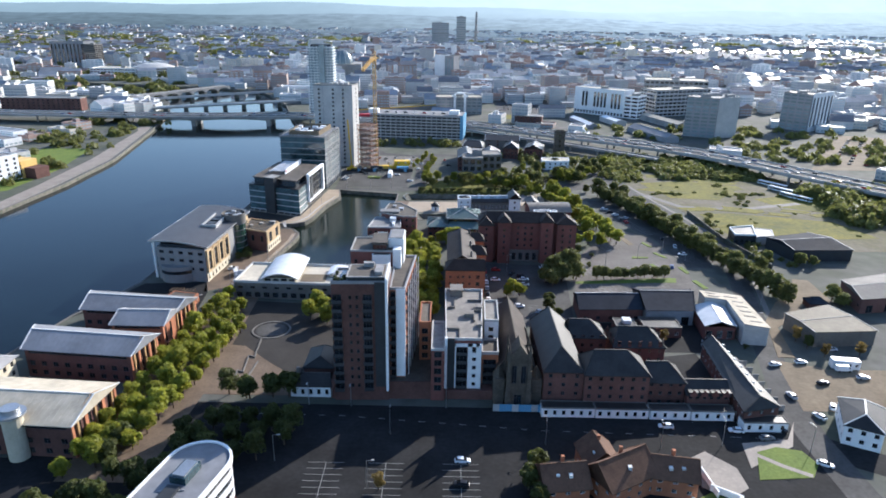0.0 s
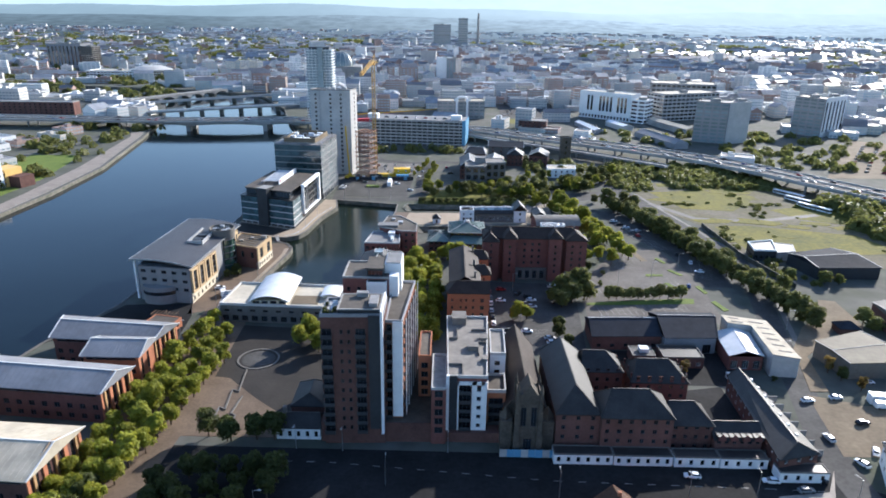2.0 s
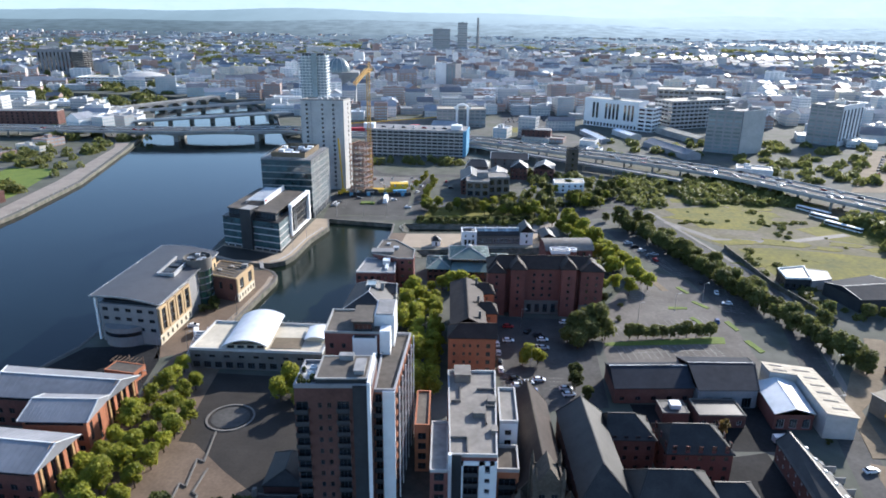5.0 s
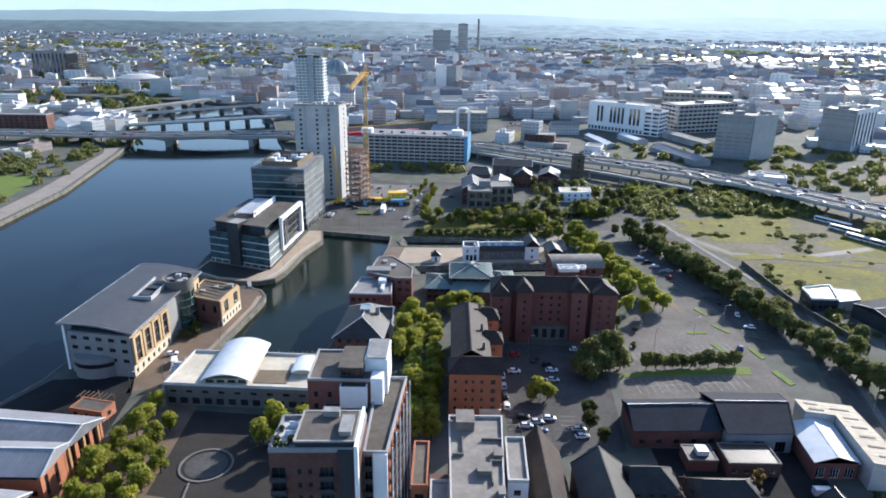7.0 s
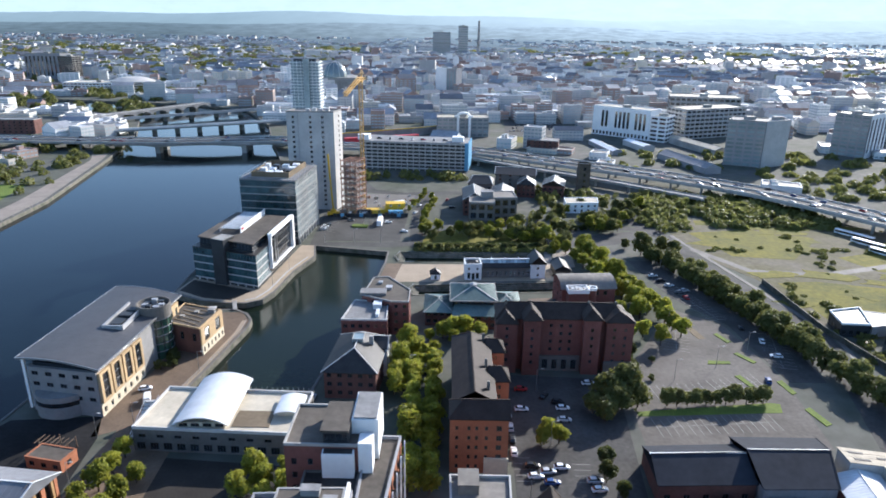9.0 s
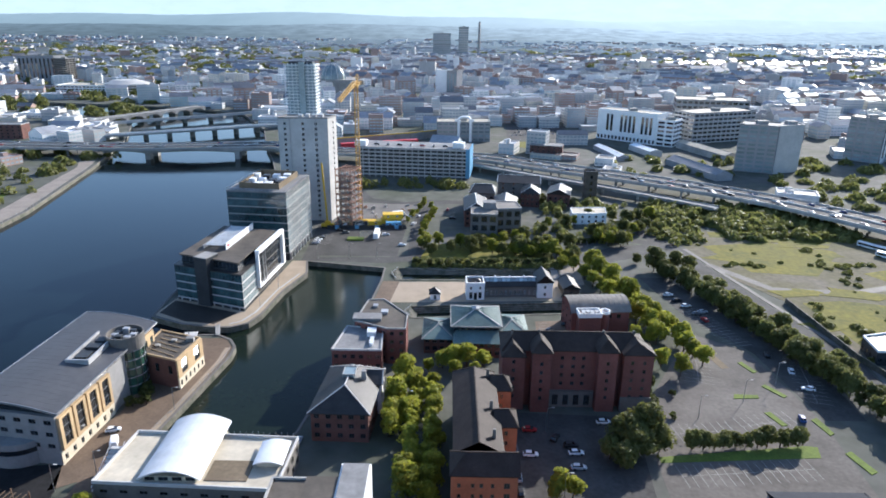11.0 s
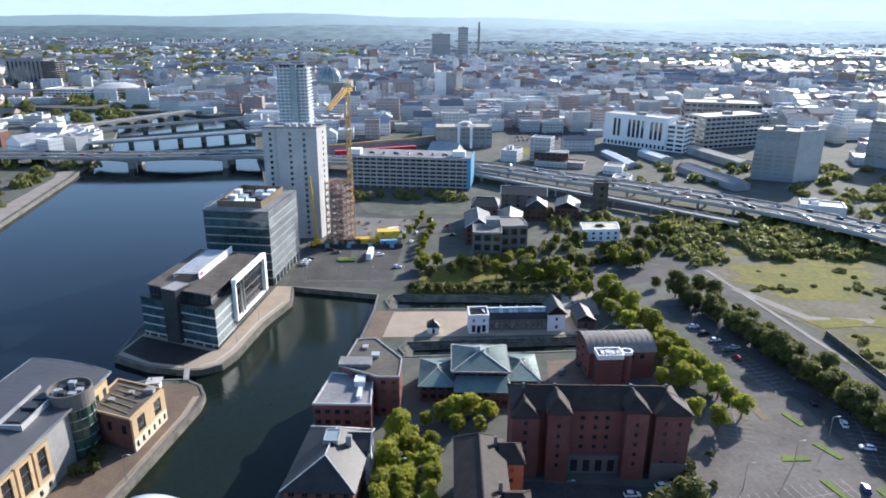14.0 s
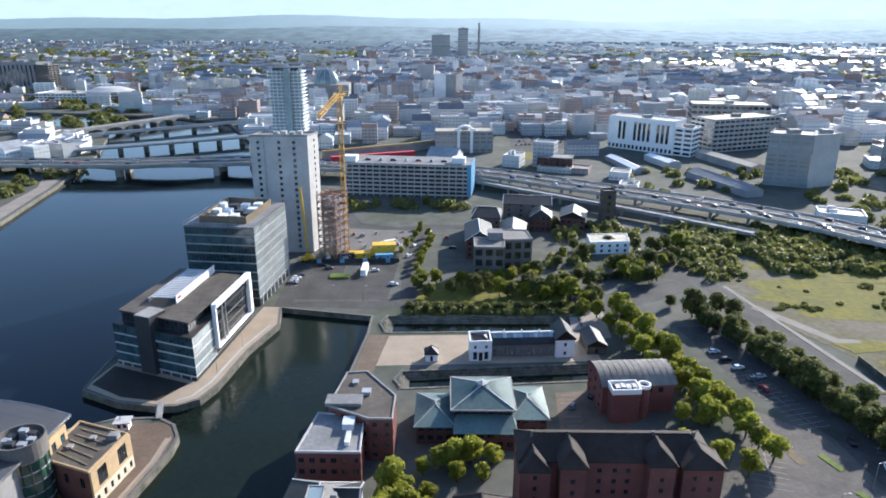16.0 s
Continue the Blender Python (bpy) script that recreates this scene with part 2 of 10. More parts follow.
def mesh_of(name, bm, mats, shift=None):
    if shift is not None:
        bmesh.ops.translate(bm, verts=bm.verts, vec=-shift)
    bmesh.ops.recalc_face_normals(bm, faces=bm.faces)
    me = bpy.data.meshes.new(name)
    bm.to_mesh(me)
    bm.free()
    for m in (mats if isinstance(mats, (list, tuple)) else [mats]):
        me.materials.append(m)
    return me


def part(name, bm, mat, parent, label="", kind=""):
    ob = new(name, mesh_of(name, bm, mat, origin(parent)))
    ob.parent = parent
    return tagged(ob, label, "", "", kind)


def solid(name, bm, mat, label, category="", kind="structure", group=""):
    return tagged(new(name, mesh_of(name, bm, mat)), label, category, group, kind)


def rect(x0, y0, x1, y1):
    return [(x0, y0), (x1, y0), (x1, y1), (x0, y1)]


def turned(cx, cy, w, d, deg):
    c, s = math.cos(radians(deg)), math.sin(radians(deg))
    return [(cx + x * c - y * s, cy + x * s + y * c) for x, y in rect(-w / 2, -d / 2, w / 2, d / 2)]


def inset(poly, k):
    """The polygon moved inwards by k metres (outwards if k is negative); corners anticlockwise."""
    n, out = len(poly), []
    for i in range(n):
        p, a, b = Vector(poly[i]), Vector(poly[i - 1]), Vector(poly[(i + 1) % n])
        u, v = (p - a).normalized(), (b - p).normalized()
        nu, nv = Vector((-u.y, u.x)), Vector((-v.y, v.x))
        out.append(tuple(p + (nu + nv) * (k / max(0.2, 1 + nu.dot(nv)))))
    return out


def centre(poly):
    return (sum(p[0] for p in poly) / len(poly), sum(p[1] for p in poly) / len(poly))


# ---- windows and walls ----
WIN = {}
SMALL = [1.4]          # windows up to this many square metres are one mesh


def lattice_plate(bm, xs, zs, solid_cell, d, mi=0):
    """One connected plate with openings: columns between xs, rows between zs, d metres deep on each side of y = 0."""
    nx, nz = len(xs), len(zs)
    V = {}

    def v(i, k, s):
        if (i, k, s) not in V:
            V[i, k, s] = bm.verts.new((xs[i], s * d, zs[k]))
        return V[i, k, s]

    def full(i, k):
        return 0 <= i < nx - 1 and 0 <= k < nz - 1 and solid_cell(i, k)
    for i in range(nx - 1):
        for k in range(nz - 1):
            if not full(i, k):
                continue
            for s in (-1, 1):
                bm.faces.new([v(a, b, s) for a, b in ((i, k), (i + 1, k), (i + 1, k + 1), (i, k + 1))]).material_index = mi
            for (di, dk), (p, q) in (((-1, 0), ((i, k), (i, k + 1))), ((1, 0), ((i + 1, k), (i + 1, k + 1))), ((0, -1), ((i, k), (i + 1, k))), ((0, 1), ((i, k + 1), (i + 1, k + 1)))):
                if not full(i + di, k + dk):
                    bm.faces.new((v(*p, -1), v(*q, -1), v(*q, 1), v(*p, 1))).material_index = mi


def window_meshes(w, h, kind):
    """The frame and the pane of a window, w x h metres, shared by all that are alike. kind: colours and bars."""
    key = (round(w, 2), round(h, 2), kind)
    if key not in WIN:
        fm = {"w": M["frame"], "d": M["dframe"], "t": M["dframe"], "p": M["steel"]}[kind[0]]
        gm = {"w": M["glass"], "d": M["glass"], "t": M["tglass"], "p": M["pglass"]}[kind[0]]
        t = 0.09
        bars = int(kind[1:] or 0)
        xs = [-w / 2, -w / 2 + t]
        for i in range(bars):
            x = -w / 2 + w * (i + 1) / (bars + 1)
            xs += [x - 0.04, x + 0.04]
        xs += [w / 2 - t, w / 2]
        zs = [0, t, h - t, h]
        made = []
        for both in (False, True):
            bm = bmesh.new()
            lattice_plate(bm, xs, zs, lambda i, k: k != 1 or i % 2 == 0, 0.06)
            if both:
                box(bm, -w / 2 + 0.02, -0.02, 0.02, w / 2 - 0.02, 0.02, h - 0.02, 1)
            made.append(mesh_of("window", bm, [fm, gm] if both else fm))
        bm = bmesh.new()
        box(bm, -w / 2 + 0.02, -0.02, 0.02, w / 2 - 0.02, 0.02, h - 0.02)
        WIN[key] = made[0], mesh_of("pane", bm, gm), made[1]
    return WIN[key]


def put_window(parent, p, ang, w, h, kind, name="window"):
    f, g, one = window_meshes(w, h, kind)
    small = w * h < SMALL[0]
    ob = new(name, one if small else f)
    ob.parent = parent
    ob.location, ob.rotation_euler = Vector(p) - origin(parent), (0, 0, ang)
    if not small:
        pn = new("pane", g)
        pn.parent = ob
    return ob


def cols(L, n, w, a=0.0, b=None):
    """n openings of width w, evenly spread over a stretch a..b of a wall L long."""
    b = L if b is None else b
    s = (b - a) / n
    return [(a + s * (i + 0.5) - w / 2, a + s * (i + 0.5) + w / 2) for i in range(n)]


def rows(z0, fh, n, sill=0.9, h=1.5):
    return [(z0 + i * fh + sill, z0 + i * fh + sill + h) for i in range(n)]


def wall_face(bm, p0, p1, z0, z1, holes, depth=0.3, mi=0):
    """One wall with openings that have reveals."""
    p0, p1 = Vector((*p0, 0)), Vector((*p1, 0))
    L = (p1 - p0).length
    u = (p1 - p0) / L
    inw = Vector((-u.y, u.x, 0))
    us = sorted({0.0, L, *[round(k, 3) for h in holes for k in h[:2]]})
    at = lambda a, z, k=0.0: p0 + u * a + inw * k + Vector((0, 0, z))
    for i in range(len(us) - 1):
        a, b = us[i], us[i + 1]
        mid = (a + b) / 2
        gaps = sorted((h[2], h[3]) for h in holes if h[0] - 0.002 < mid < h[1] + 0.002)
        z = z0
        for g0, g1 in gaps:
            if g0 > z + 0.001:
                face(bm, (at(a, z), at(b, z), at(b, g0), at(a, g0)), mi)
            z = max(z, g1)
        if z < z1 - 0.001:
            face(bm, (at(a, z), at(b, z), at(b, z1), at(a, z1)), mi)
    for a, b, c, e in [h[:4] for h in holes]:
        for q in (((a, c), (b, c)), ((b, c), (b, e)), ((b, e), (a, e)), ((a, e), (a, c))):
            (s, t), (s2, t2) = q
            face(bm, (at(s, t), at(s2, t2), at(s2, t2, depth), at(s, t, depth)), mi)


def building(name, label, poly, h, wall, spec=None, z0=0.0, category="building", win="w", depth=0.22, group="", th=None, wname="wall"):
    """Walls on a polygon (anticlockwise), with openings. spec: edge -> list of (column list, row list, window kind or None)."""
    c = centre(poly)
    th = th or thing(name, c[0], c[1], z0, label, category, group)
    bm = bmesh.new()
    wins = []
    for i in range(len(poly)):
        p0, p1 = poly[i], poly[(i + 1) % len(poly)]
        L = math.dist(p0, p1)
        ux, uy = (p1[0] - p0[0]) / L, (p1[1] - p0[1]) / L
        holes = []
        for cl, rw, *kd in (spec or {}).get(i, []):
            cl = cl(L) if callable(cl) else cl
            for a, b in cl:
                for s, e in rw:
                    holes.append((round(max(a, 0.05), 3), round(min(b, L - 0.05), 3), s, e))
                    k = kd[0] if kd else win
                    m = (a + b) / 2
                    wins.append(((p0[0] + ux * m - uy * depth * 0.8, p0[1] + uy * m + ux * depth * 0.8, s), math.atan2(uy, ux), b - a, e - s, k))
        wall_face(bm, p0, p1, z0, h, holes, depth)
    top = [bm.verts.new(vec3(p, h)) for p in poly]
    bm.faces.new(top)
    part(wname, bm, wall, th)
    for w in wins:
        put_window(th, *w)
    return th


def flat_roof(th, poly, z, par=0.7, deck="flatroof", rim="concrete", rimw=0.35):
    bm = bmesh.new()
    prism(bm, inset(poly, 0.02), z, z + 0.12)
    part("roof_deck", bm, M[deck], th)
    bm = bmesh.new()
    o, i = inset(poly, -0.06), inset(poly, rimw)
    n = len(poly)
    for k in range(n):
        j = (k + 1) % n
        prism(bm, [o[k], o[j], i[j], i[k]], z - 0.05, z + par)
    part("parapet", bm, M[rim], th)


def hip_roof(th, quad, z, rise, inset_a, inset_b=None, over=0.5, mat="slate", axis=0, ribs=0.0, ribmat=None, name="roof", fascia="frame"):
    """A pitched roof on four eave corners; the ridge runs along edge 0 (axis 0) or edge 1; inset 0 makes a gable end."""
    q = [Vector((*p, 0)) for p in inset(quad, -over)]
    if axis:
        q = q[1:] + q[:1]
    inset_b = inset_a if inset_b is None else inset_b
    A, Bm = (q[0] + q[3]) / 2, (q[1] + q[2]) / 2
    d = (Bm - A).normalized()
    r0, r1 = A + d * inset_a, Bm - d * inset_b
    up = Vector((0, 0, z + rise))
    e = [p + Vector((0, 0, z)) for p in q]
    r0, r1 = r0 + up, r1 + up
    bm = bmesh.new()
    t = Vector((0, 0, -0.25))
    faces = [(e[0], e[1], r1, r0), (e[2], e[3], r0, r1), (e[1], e[2], r1), (e[3], e[0], r0)]
    for f in faces:
        face(bm, f)
        face(bm, [p + t for p in f][::-1])
    for a, b in ((0, 1), (1, 2), (2, 3), (3, 0)):
        face(bm, (e[a] + t, e[b] + t, e[b], e[a]))
    part(name, bm, M[mat], th)
    if ribs:
        bm = bmesh.new()
        for s, (a, b) in enumerate(((e[0], e[1]), (e[3], e[2]))):
            n = max(2, int((b - a).length / ribs))
            for i in range(n + 1):
                f = i / n
                p = a.lerp(b, f)
                g = r0.lerp(r1, f)
                beam(bm, p + Vector((0, 0, 0.02)), g + Vector((0, 0, 0.02)), 0.07, 0.07)
        part("roof_seams", bm, M[ribmat or mat], th, kind="stuff")
    bm = bmesh.new()
    for a, b in ((r0, r1), (e[0], r0), (e[3], r0), (e[1], r1), (e[2], r1)):
        if (b - a).length > 0.3:
            beam(bm, a + Vector((0, 0, 0.05)), b + Vector((0, 0, 0.05)), 0.35, 0.14)
    part("ridge", bm, M[fascia], th)
    return th


def roof_boxes(th, items, mat="plant", name="roof_plant"):
    """Lift houses, vents and cooling units: (x0, y0, z0, x1, y1, z1), each with a cap."""
    for x0, y0, z0, x1, y1, z1 in items:
        bm = bmesh.new()
        box(bm, x0, y0, z0, x1, y1, z1 - 0.15)
        box(bm, x0 - 0.1, y0 - 0.1, z1 - 0.15, x1 + 0.1, y1 + 0.1, z1)
        part(name, bm, M[mat], th)


def balcony_mesh(w, d):
    key = ("balcony", round(w, 2), round(d, 2))
    if key not in WIN:
        bm = bmesh.new()
        box(bm, -w / 2, -d, 0, w / 2, 0, 0.22)
        a = mesh_of("balcony", bm, M["darkclad"])
        bm = bmesh.new()
        box(bm, -w / 2, -d, 1.15, w / 2, -d + 0.06, 1.22)
        for i in range(int(w / 1.2) + 1):
            x = -w / 2 + 0.04 + (w - 0.08) * i / int(w / 1.2)
            box(bm, x - 0.03, -d, 0.22, x + 0.03, -d + 0.06, 1.15)
        for sx in (-1, 1):
            box(bm, sx * w / 2 - 0.03, -d, 1.15, sx * w / 2 + 0.03, 0, 1.22)
            box(bm, sx * w / 2 - 0.02, -d + 0.06, 0.3, sx * w / 2 + 0.02, 0, 1.1)
        box(bm, -w / 2, -d + 0.02, 0.3, w / 2, -d + 0.04, 1.1)
        WIN[key] = a, mesh_of("railing", bm, M["dframe"])
    return WIN[key]


def put_balcony(parent, p, ang, w, d):
    a, r = balcony_mesh(w, d)
    ob = new("balcony", a)
    ob.parent, ob.location, ob.rotation_euler = parent, Vector(p) - origin(parent), (0, 0, ang)
    k = new("railing", r)
    k.parent = ob
    tagged(k, kind="stuff")
    return ob
# ---- ground, water, roads ----
RIVER = [(-175, 60), (-153, 190), (-145, 236), (-133, 270), (-131, 300), (-128, 338), (-101, 352), (-88, 353), (-81.5, 349), (-78, 343), (-77.5, 336),
         (-84, 290), (-86, 284), (-46, 284), (-44, 290), (-41, 312), (-40, 330), (-35, 365), (-31, 412), (-31, 428), (-70, 436), (-67, 420), (-73, 398),
         (-76, 372), (-79, 363), (-85, 359), (-91, 358.5), (-105, 361), (-120, 368), (-121, 388), (-119, 440), (-116, 480), (-119, 540), (-131, 620),
         (-152, 690), (-170, 740), (-203, 855), (-265, 985), (-350, 1032), (-480, 1062), (-640, 1085), (-640, 1010), (-480, 962), (-409, 928), (-361, 882),
         (-322, 786), (-299, 698), (-288, 654), (-262, 520), (-258, 442), (-261, 375), (-268, 300), (-282, 200), (-310, 60)]
DOCK_S = [(-15, 371), (58, 378), (58, 389), (-15, 382)]
DOCK_N = [(-24, 413), (54, 416), (54, 429), (-24, 428)]


def sheet(name, loops, z, mat, label, kind="structure", category=""):
    pts = [Vector((*p, z)) for lp in loops for p in lp]
    tris = geometry.tessellate_polygon([[Vector((*p, 0)) for p in lp] for lp in loops])
    bm = bmesh.new()
    vs = [bm.verts.new(p) for p in pts]
    for t in tris:
        f = bm.faces.new([vs[i] for i in t])
        f.normal_update()
        if f.normal.z < 0:
            f.normal_flip()
    me = bpy.data.meshes.new(name)
    bm.to_mesh(me)
    bm.free()
    me.materials.append(mat)
    return tagged(new(name, me), label, category, "", kind)


sheet("ground", [rect(-4800, -400, 4800, 4980), RIVER, DOCK_S, DOCK_N], 0, M["ground"], "grey and green city ground reaching the horizon", category="ground")
bm = bmesh.new()
face(bm, [(x, y, -2.2) for x, y in ((-700, 0), (-86, 0), (-86, 440), (100, 440), (100, 1150), (-700, 1150))])
solid("water", bm, M["water"], "dark rippled river water", "water")
bm = bmesh.new()
face(bm, [(x, y, -2.2) for x, y in rect(-86, 0, 100, 440)])
solid("water_basin", bm, M["basin"], "dark green still water of the dock basin", "water")


def bank(name, loop, label, deep=-5.0, w=0.9):
    bm = bmesh.new()
    n = len(loop)
    for i in range(n):
        p, q = loop[i], loop[(i + 1) % n]
        face(bm, [vec3(p, deep), vec3(q, deep), vec3(q, 0), vec3(p, 0)])
    wall = solid(name, bm, M["quay"], label, "quay wall")
    out = inset(loop, w) if sum(loop[i][0] * loop[(i + 1) % n][1] - loop[(i + 1) % n][0] * loop[i][1] for i in range(n)) < 0 else inset(loop, -w)
    bm = bmesh.new()
    for i in range(n):
        j = (i + 1) % n
        q = [loop[i], loop[j], out[j], out[i]]
        prism(bm, q, 0.004, 0.22)
    solid(name.replace("wall", "coping"), bm, M["dimcon" if "river" in name else "quay"], "worn concrete coping along the " + label.split(" of ")[-1], "coping")


bank("quay_wall_river", RIVER, "stained stone quay wall of the river and basin")
bank("quay_wall_dock_south", DOCK_S, "stepped dark stone wall of the graving dock", -6)
bank("quay_wall_dock_north", DOCK_N, "stepped dark stone wall of the second graving dock", -6)
for nm, d in (("dock_steps_south", DOCK_S), ("dock_steps_north", DOCK_N)):
    bm = bmesh.new()
    for k in range(3):
        o, i = inset(d, 0.1), inset(d, 0.9 + 0.8 * k)
        for a in range(4):
            b = (a + 1) % 4
            prism(bm, [o[a], o[b], i[b], i[a]], -5, -0.6 - 0.6 * k)
    solid(nm, bm, M["quay"], "stepped stone altars of the graving dock", "dock steps")


def slab(name, poly, mat, label, h=0.03, category="pavement"):
    bm = bmesh.new()
    a = sum(poly[i][0] * poly[(i + 1) % len(poly)][1] - poly[(i + 1) % len(poly)][0] * poly[i][1] for i in range(len(poly)))
    prism(bm, poly if a > 0 else poly[::-1], 0.004, h, bottom=False)
    return solid(name, bm, M[mat], label, category)


def strip(name, pts, w, mat, label, z=0.02, category="road", h=None):
    """A road or path of width w along a line of points."""
    bm = bmesh.new()
    L, R = [], []
    for i, p in enumerate(pts):
        a, b = Vector(pts[max(0, i - 1)]), Vector(pts[min(len(pts) - 1, i + 1)])
        d = (b - a).normalized()
        nrm = Vector((-d.y, d.x)) * (w / 2)
        L.append(Vector(p) + nrm)
        R.append(Vector(p) - nrm)
    for i in range(len(pts) - 1):
        face(bm, [vec3(R[i], z), vec3(R[i + 1], z), vec3(L[i + 1], z), vec3(L[i], z)])
        if h:
            for S in (L, R):
                face(bm, [vec3(S[i], z - h), vec3(S[i + 1], z - h), vec3(S[i + 1], z), vec3(S[i], z)])
    return solid(name, bm, M[mat], label, category)


def dashes(name, pts, label, on=3.0, off=5.0, w=0.18, z=0.03, mat="line"):
    bm = bmesh.new()
    for p, q in zip(pts, pts[1:]):
        p, q = Vector(p), Vector(q)
        L, d = (q - p).length, (q - p).normalized()
        s = 0.0
        nn = Vector((-d.y, d.x)) * w / 2
        while s < L:
            a, b = p + d * s, p + d * min(L, s + on)
            face(bm, [vec3(a - nn, z), vec3(b - nn, z), vec3(b + nn, z), vec3(a + nn, z)])
            s += on + off
    return solid(name, bm, M[mat], label, "road marking")


# streets
STREET = [(-95, 172), (-60, 172), (-30, 171.5), (30, 165.5), (85, 164), (103, 163)]
strip("road_front", [(-130, 130), (-104, 150), (-96, 164)] + STREET[1:] + [(125, 150), (160, 120)], 11, "blackroad", "asphalt street in front of the apartment blocks", 0.016)
dashes("road_marking_front", STREET[1:], "white dashed centre line of the street", 2, 4)
strip("road_side", [(108, 120), (108, 165), (110, 185), (118, 215), (128, 255), (140, 300), (146, 335), (140, 364), (130, 418), (122, 463), (110, 500), (100, 540)], 9, "asphalt", "asphalt side street past the waste ground", 0.020)
strip("road_yard", [(118, 200), (135, 196), (170, 190), (230, 200)], 14, "asphalt", "asphalt yard road between the warehouses", 0.024)
strip("road_loop", [(-10, 560), (-18, 500), (-17, 440), (20, 434), (55, 440), (75, 470), (100, 480), (122, 468)], 8, "asphalt", "asphalt service road round the green bank", 0.016)
strip("road_quay", [(-72, 600), (-55, 560), (-30, 550), (0, 556), (60, 560), (110, 540)], 10, "asphalt", "asphalt road behind the building site", 0.020)
strip("road_dock", [(-72, 500), (-70, 440), (-30, 440), (-18, 444)], 9, "asphalt", "asphalt road across the head of the basin", 0.024)
strip("road_between_blocks", [(24, 240), (24, 300)], 10, "asphalt", "asphalt lane between parked cars", 0.022)

# Dark sheet over the foreground, standing in for the towers' shade.
slab("pavement_foreground", [(-146, 60), (112, 60), (112, 176), (-98, 178)], "blackroad", "asphalt and paving round the front street, darkened as in shade", 0.010)
slab("pavement_plaza", [(-88, 186), (-36, 186), (-36, 250), (-86, 254)], "setts", "dark stone setts of the plaza before the pub", 0.05)
slab("pavement_avenue", [(-98, 140), (-76, 140), (-74, 186), (-77, 262), (-96, 268)], "brownpave", "brown paved avenue under the lime trees", 0.06)
slab("pavement_hotel", [(-102, 262), (-86.5, 272), (-79, 330), (-79, 342), (-84, 350), (-100, 349), (-100, 300), (-104, 275)], "brownpave", "brown brick quayside walk beside the hotel", 0.05)
slab("pavement_quay", [(-120, 370), (-105, 362.5), (-91, 360), (-85, 360.5), (-80, 364), (-77, 373), (-74, 398), (-68, 420), (-71, 437), (-78, 437), (-84, 374), (-117, 388)], "sandpave", "tan paved quay round the glass office", 0.05)
# The office's shadow on the quay, laid as a dark slab.
slab("pavement_quay_south", [(-118.5, 372), (-105, 364.2), (-92.5, 362), (-86.5, 373), (-116.8, 384.8)], "setts", "dark apron slab standing in for the shadow of the glass office", 0.075)
strip("pavement_quay_rim", [(-86.5, 362.2), (-82.5, 365), (-79.2, 374), (-76.2, 398), (-70.6, 419)], 0.8, "palecon", "white edge line along the tan quay", 0.11, "pavement", 0.05)
strip("pavement_quay_edge", [(-88.6, 274), (-84.6, 300), (-80.6, 331), (-80.8, 342)], 1.8, "sandpave", "pale stone edge of the quayside walk", 0.09, "pavement", 0.06)
slab("pavement_forecourt", [(-28, 386), (56, 391), (56, 413), (-28, 410)], "sandpave", "sandy paved forecourt between the graving docks", 0.05)
slab("pavement_walk", [(-38, 338), (-30, 338), (-25, 384), (-22, 411), (-30, 411), (-33.5, 366)], "brownpave", "brown timber and stone dock walk", 0.06)
slab("pavement_site_lot", [(-70, 446), (-26, 446), (-24, 500), (-70, 497)], "asphalt", "asphalt car park beside the glass tower", 0.04)
slab("pavement_court", [(18.5, 232), (52, 236), (58, 300), (20, 302)], "asphalt", "dark asphalt car park court among brick blocks", 0.03)
slab("pavement_shed_court", [(59, 214.5), (102, 214.5), (102.5, 238), (59, 238)], "blackroad", "dark asphalt yard in front of the sheds", 0.04)
slab("pavement_back_court", [(44, 189.8), (91, 189.8), (91.5, 214), (44, 203.5)], "blackroad", "dark paved court behind the brick housing", 0.036)
slab("pavement_lot_main", [(58, 262), (112, 262), (116, 300), (112, 345), (96, 360), (80, 334), (60, 300)], "lot", "warm grey asphalt car park with white bays", 0.03)
# Darker asphalt than the main lot, standing in for dappled tree shade.
slab("pavement_lot_side", [(117, 300), (130, 300), (132, 335), (124, 365), (104, 420), (92, 420), (100, 372), (114, 345)], "asphalt", "car park strip under trees, its asphalt darkened for tree shade", 0.035)
slab("pavement_front_lot", [(-42, 95), (22, 95), (22, 160), (-42, 160)], "blackroad", "asphalt car park with painted bays, darkened as in shade", 0.03)
slab("pavement_yard", [(112, 178), (126, 178), (132, 205), (118, 210)], "dirt", "sandy bare yard beside the street", 0.04)
slab("pavement_junction", [(84, 150), (100, 160), (106, 172), (100, 163), (86, 161)], "paving", "pale paved traffic island at the junction", 0.12)
slab("lawn_triangle", [(84.2, 145.2), (99, 146.5), (103, 152), (101.5, 157.8), (95, 159.5), (88.5, 157)], "grass", "triangular mown lawn at the junction", 0.14, "lawn")
strip("path_lawn", [(86, 157.5), (93, 151), (99, 147)], 1.6, "paving", "narrow footpath across the lawn", 0.16, "path")
slab("field_waste", [(128, 475), (138, 418), (150, 392), (153, 345), (185, 325), (260, 330), (300, 400), (250, 480), (215, 500), (150, 498)], "dryground", "waste ground with dry yellow grass and bare patches", 0.05, "field")
slab("field_grass", [(140, 470), (150, 430), (180, 425), (205, 455), (180, 478)], "rough", "patch of rough dry grass", 0.08, "grass")
slab("field_grass_north", [(150, 486), (175, 484), (212, 490), (205, 497), (152, 496)], "rough", "strip of golden rough grass", 0.08, "grass")
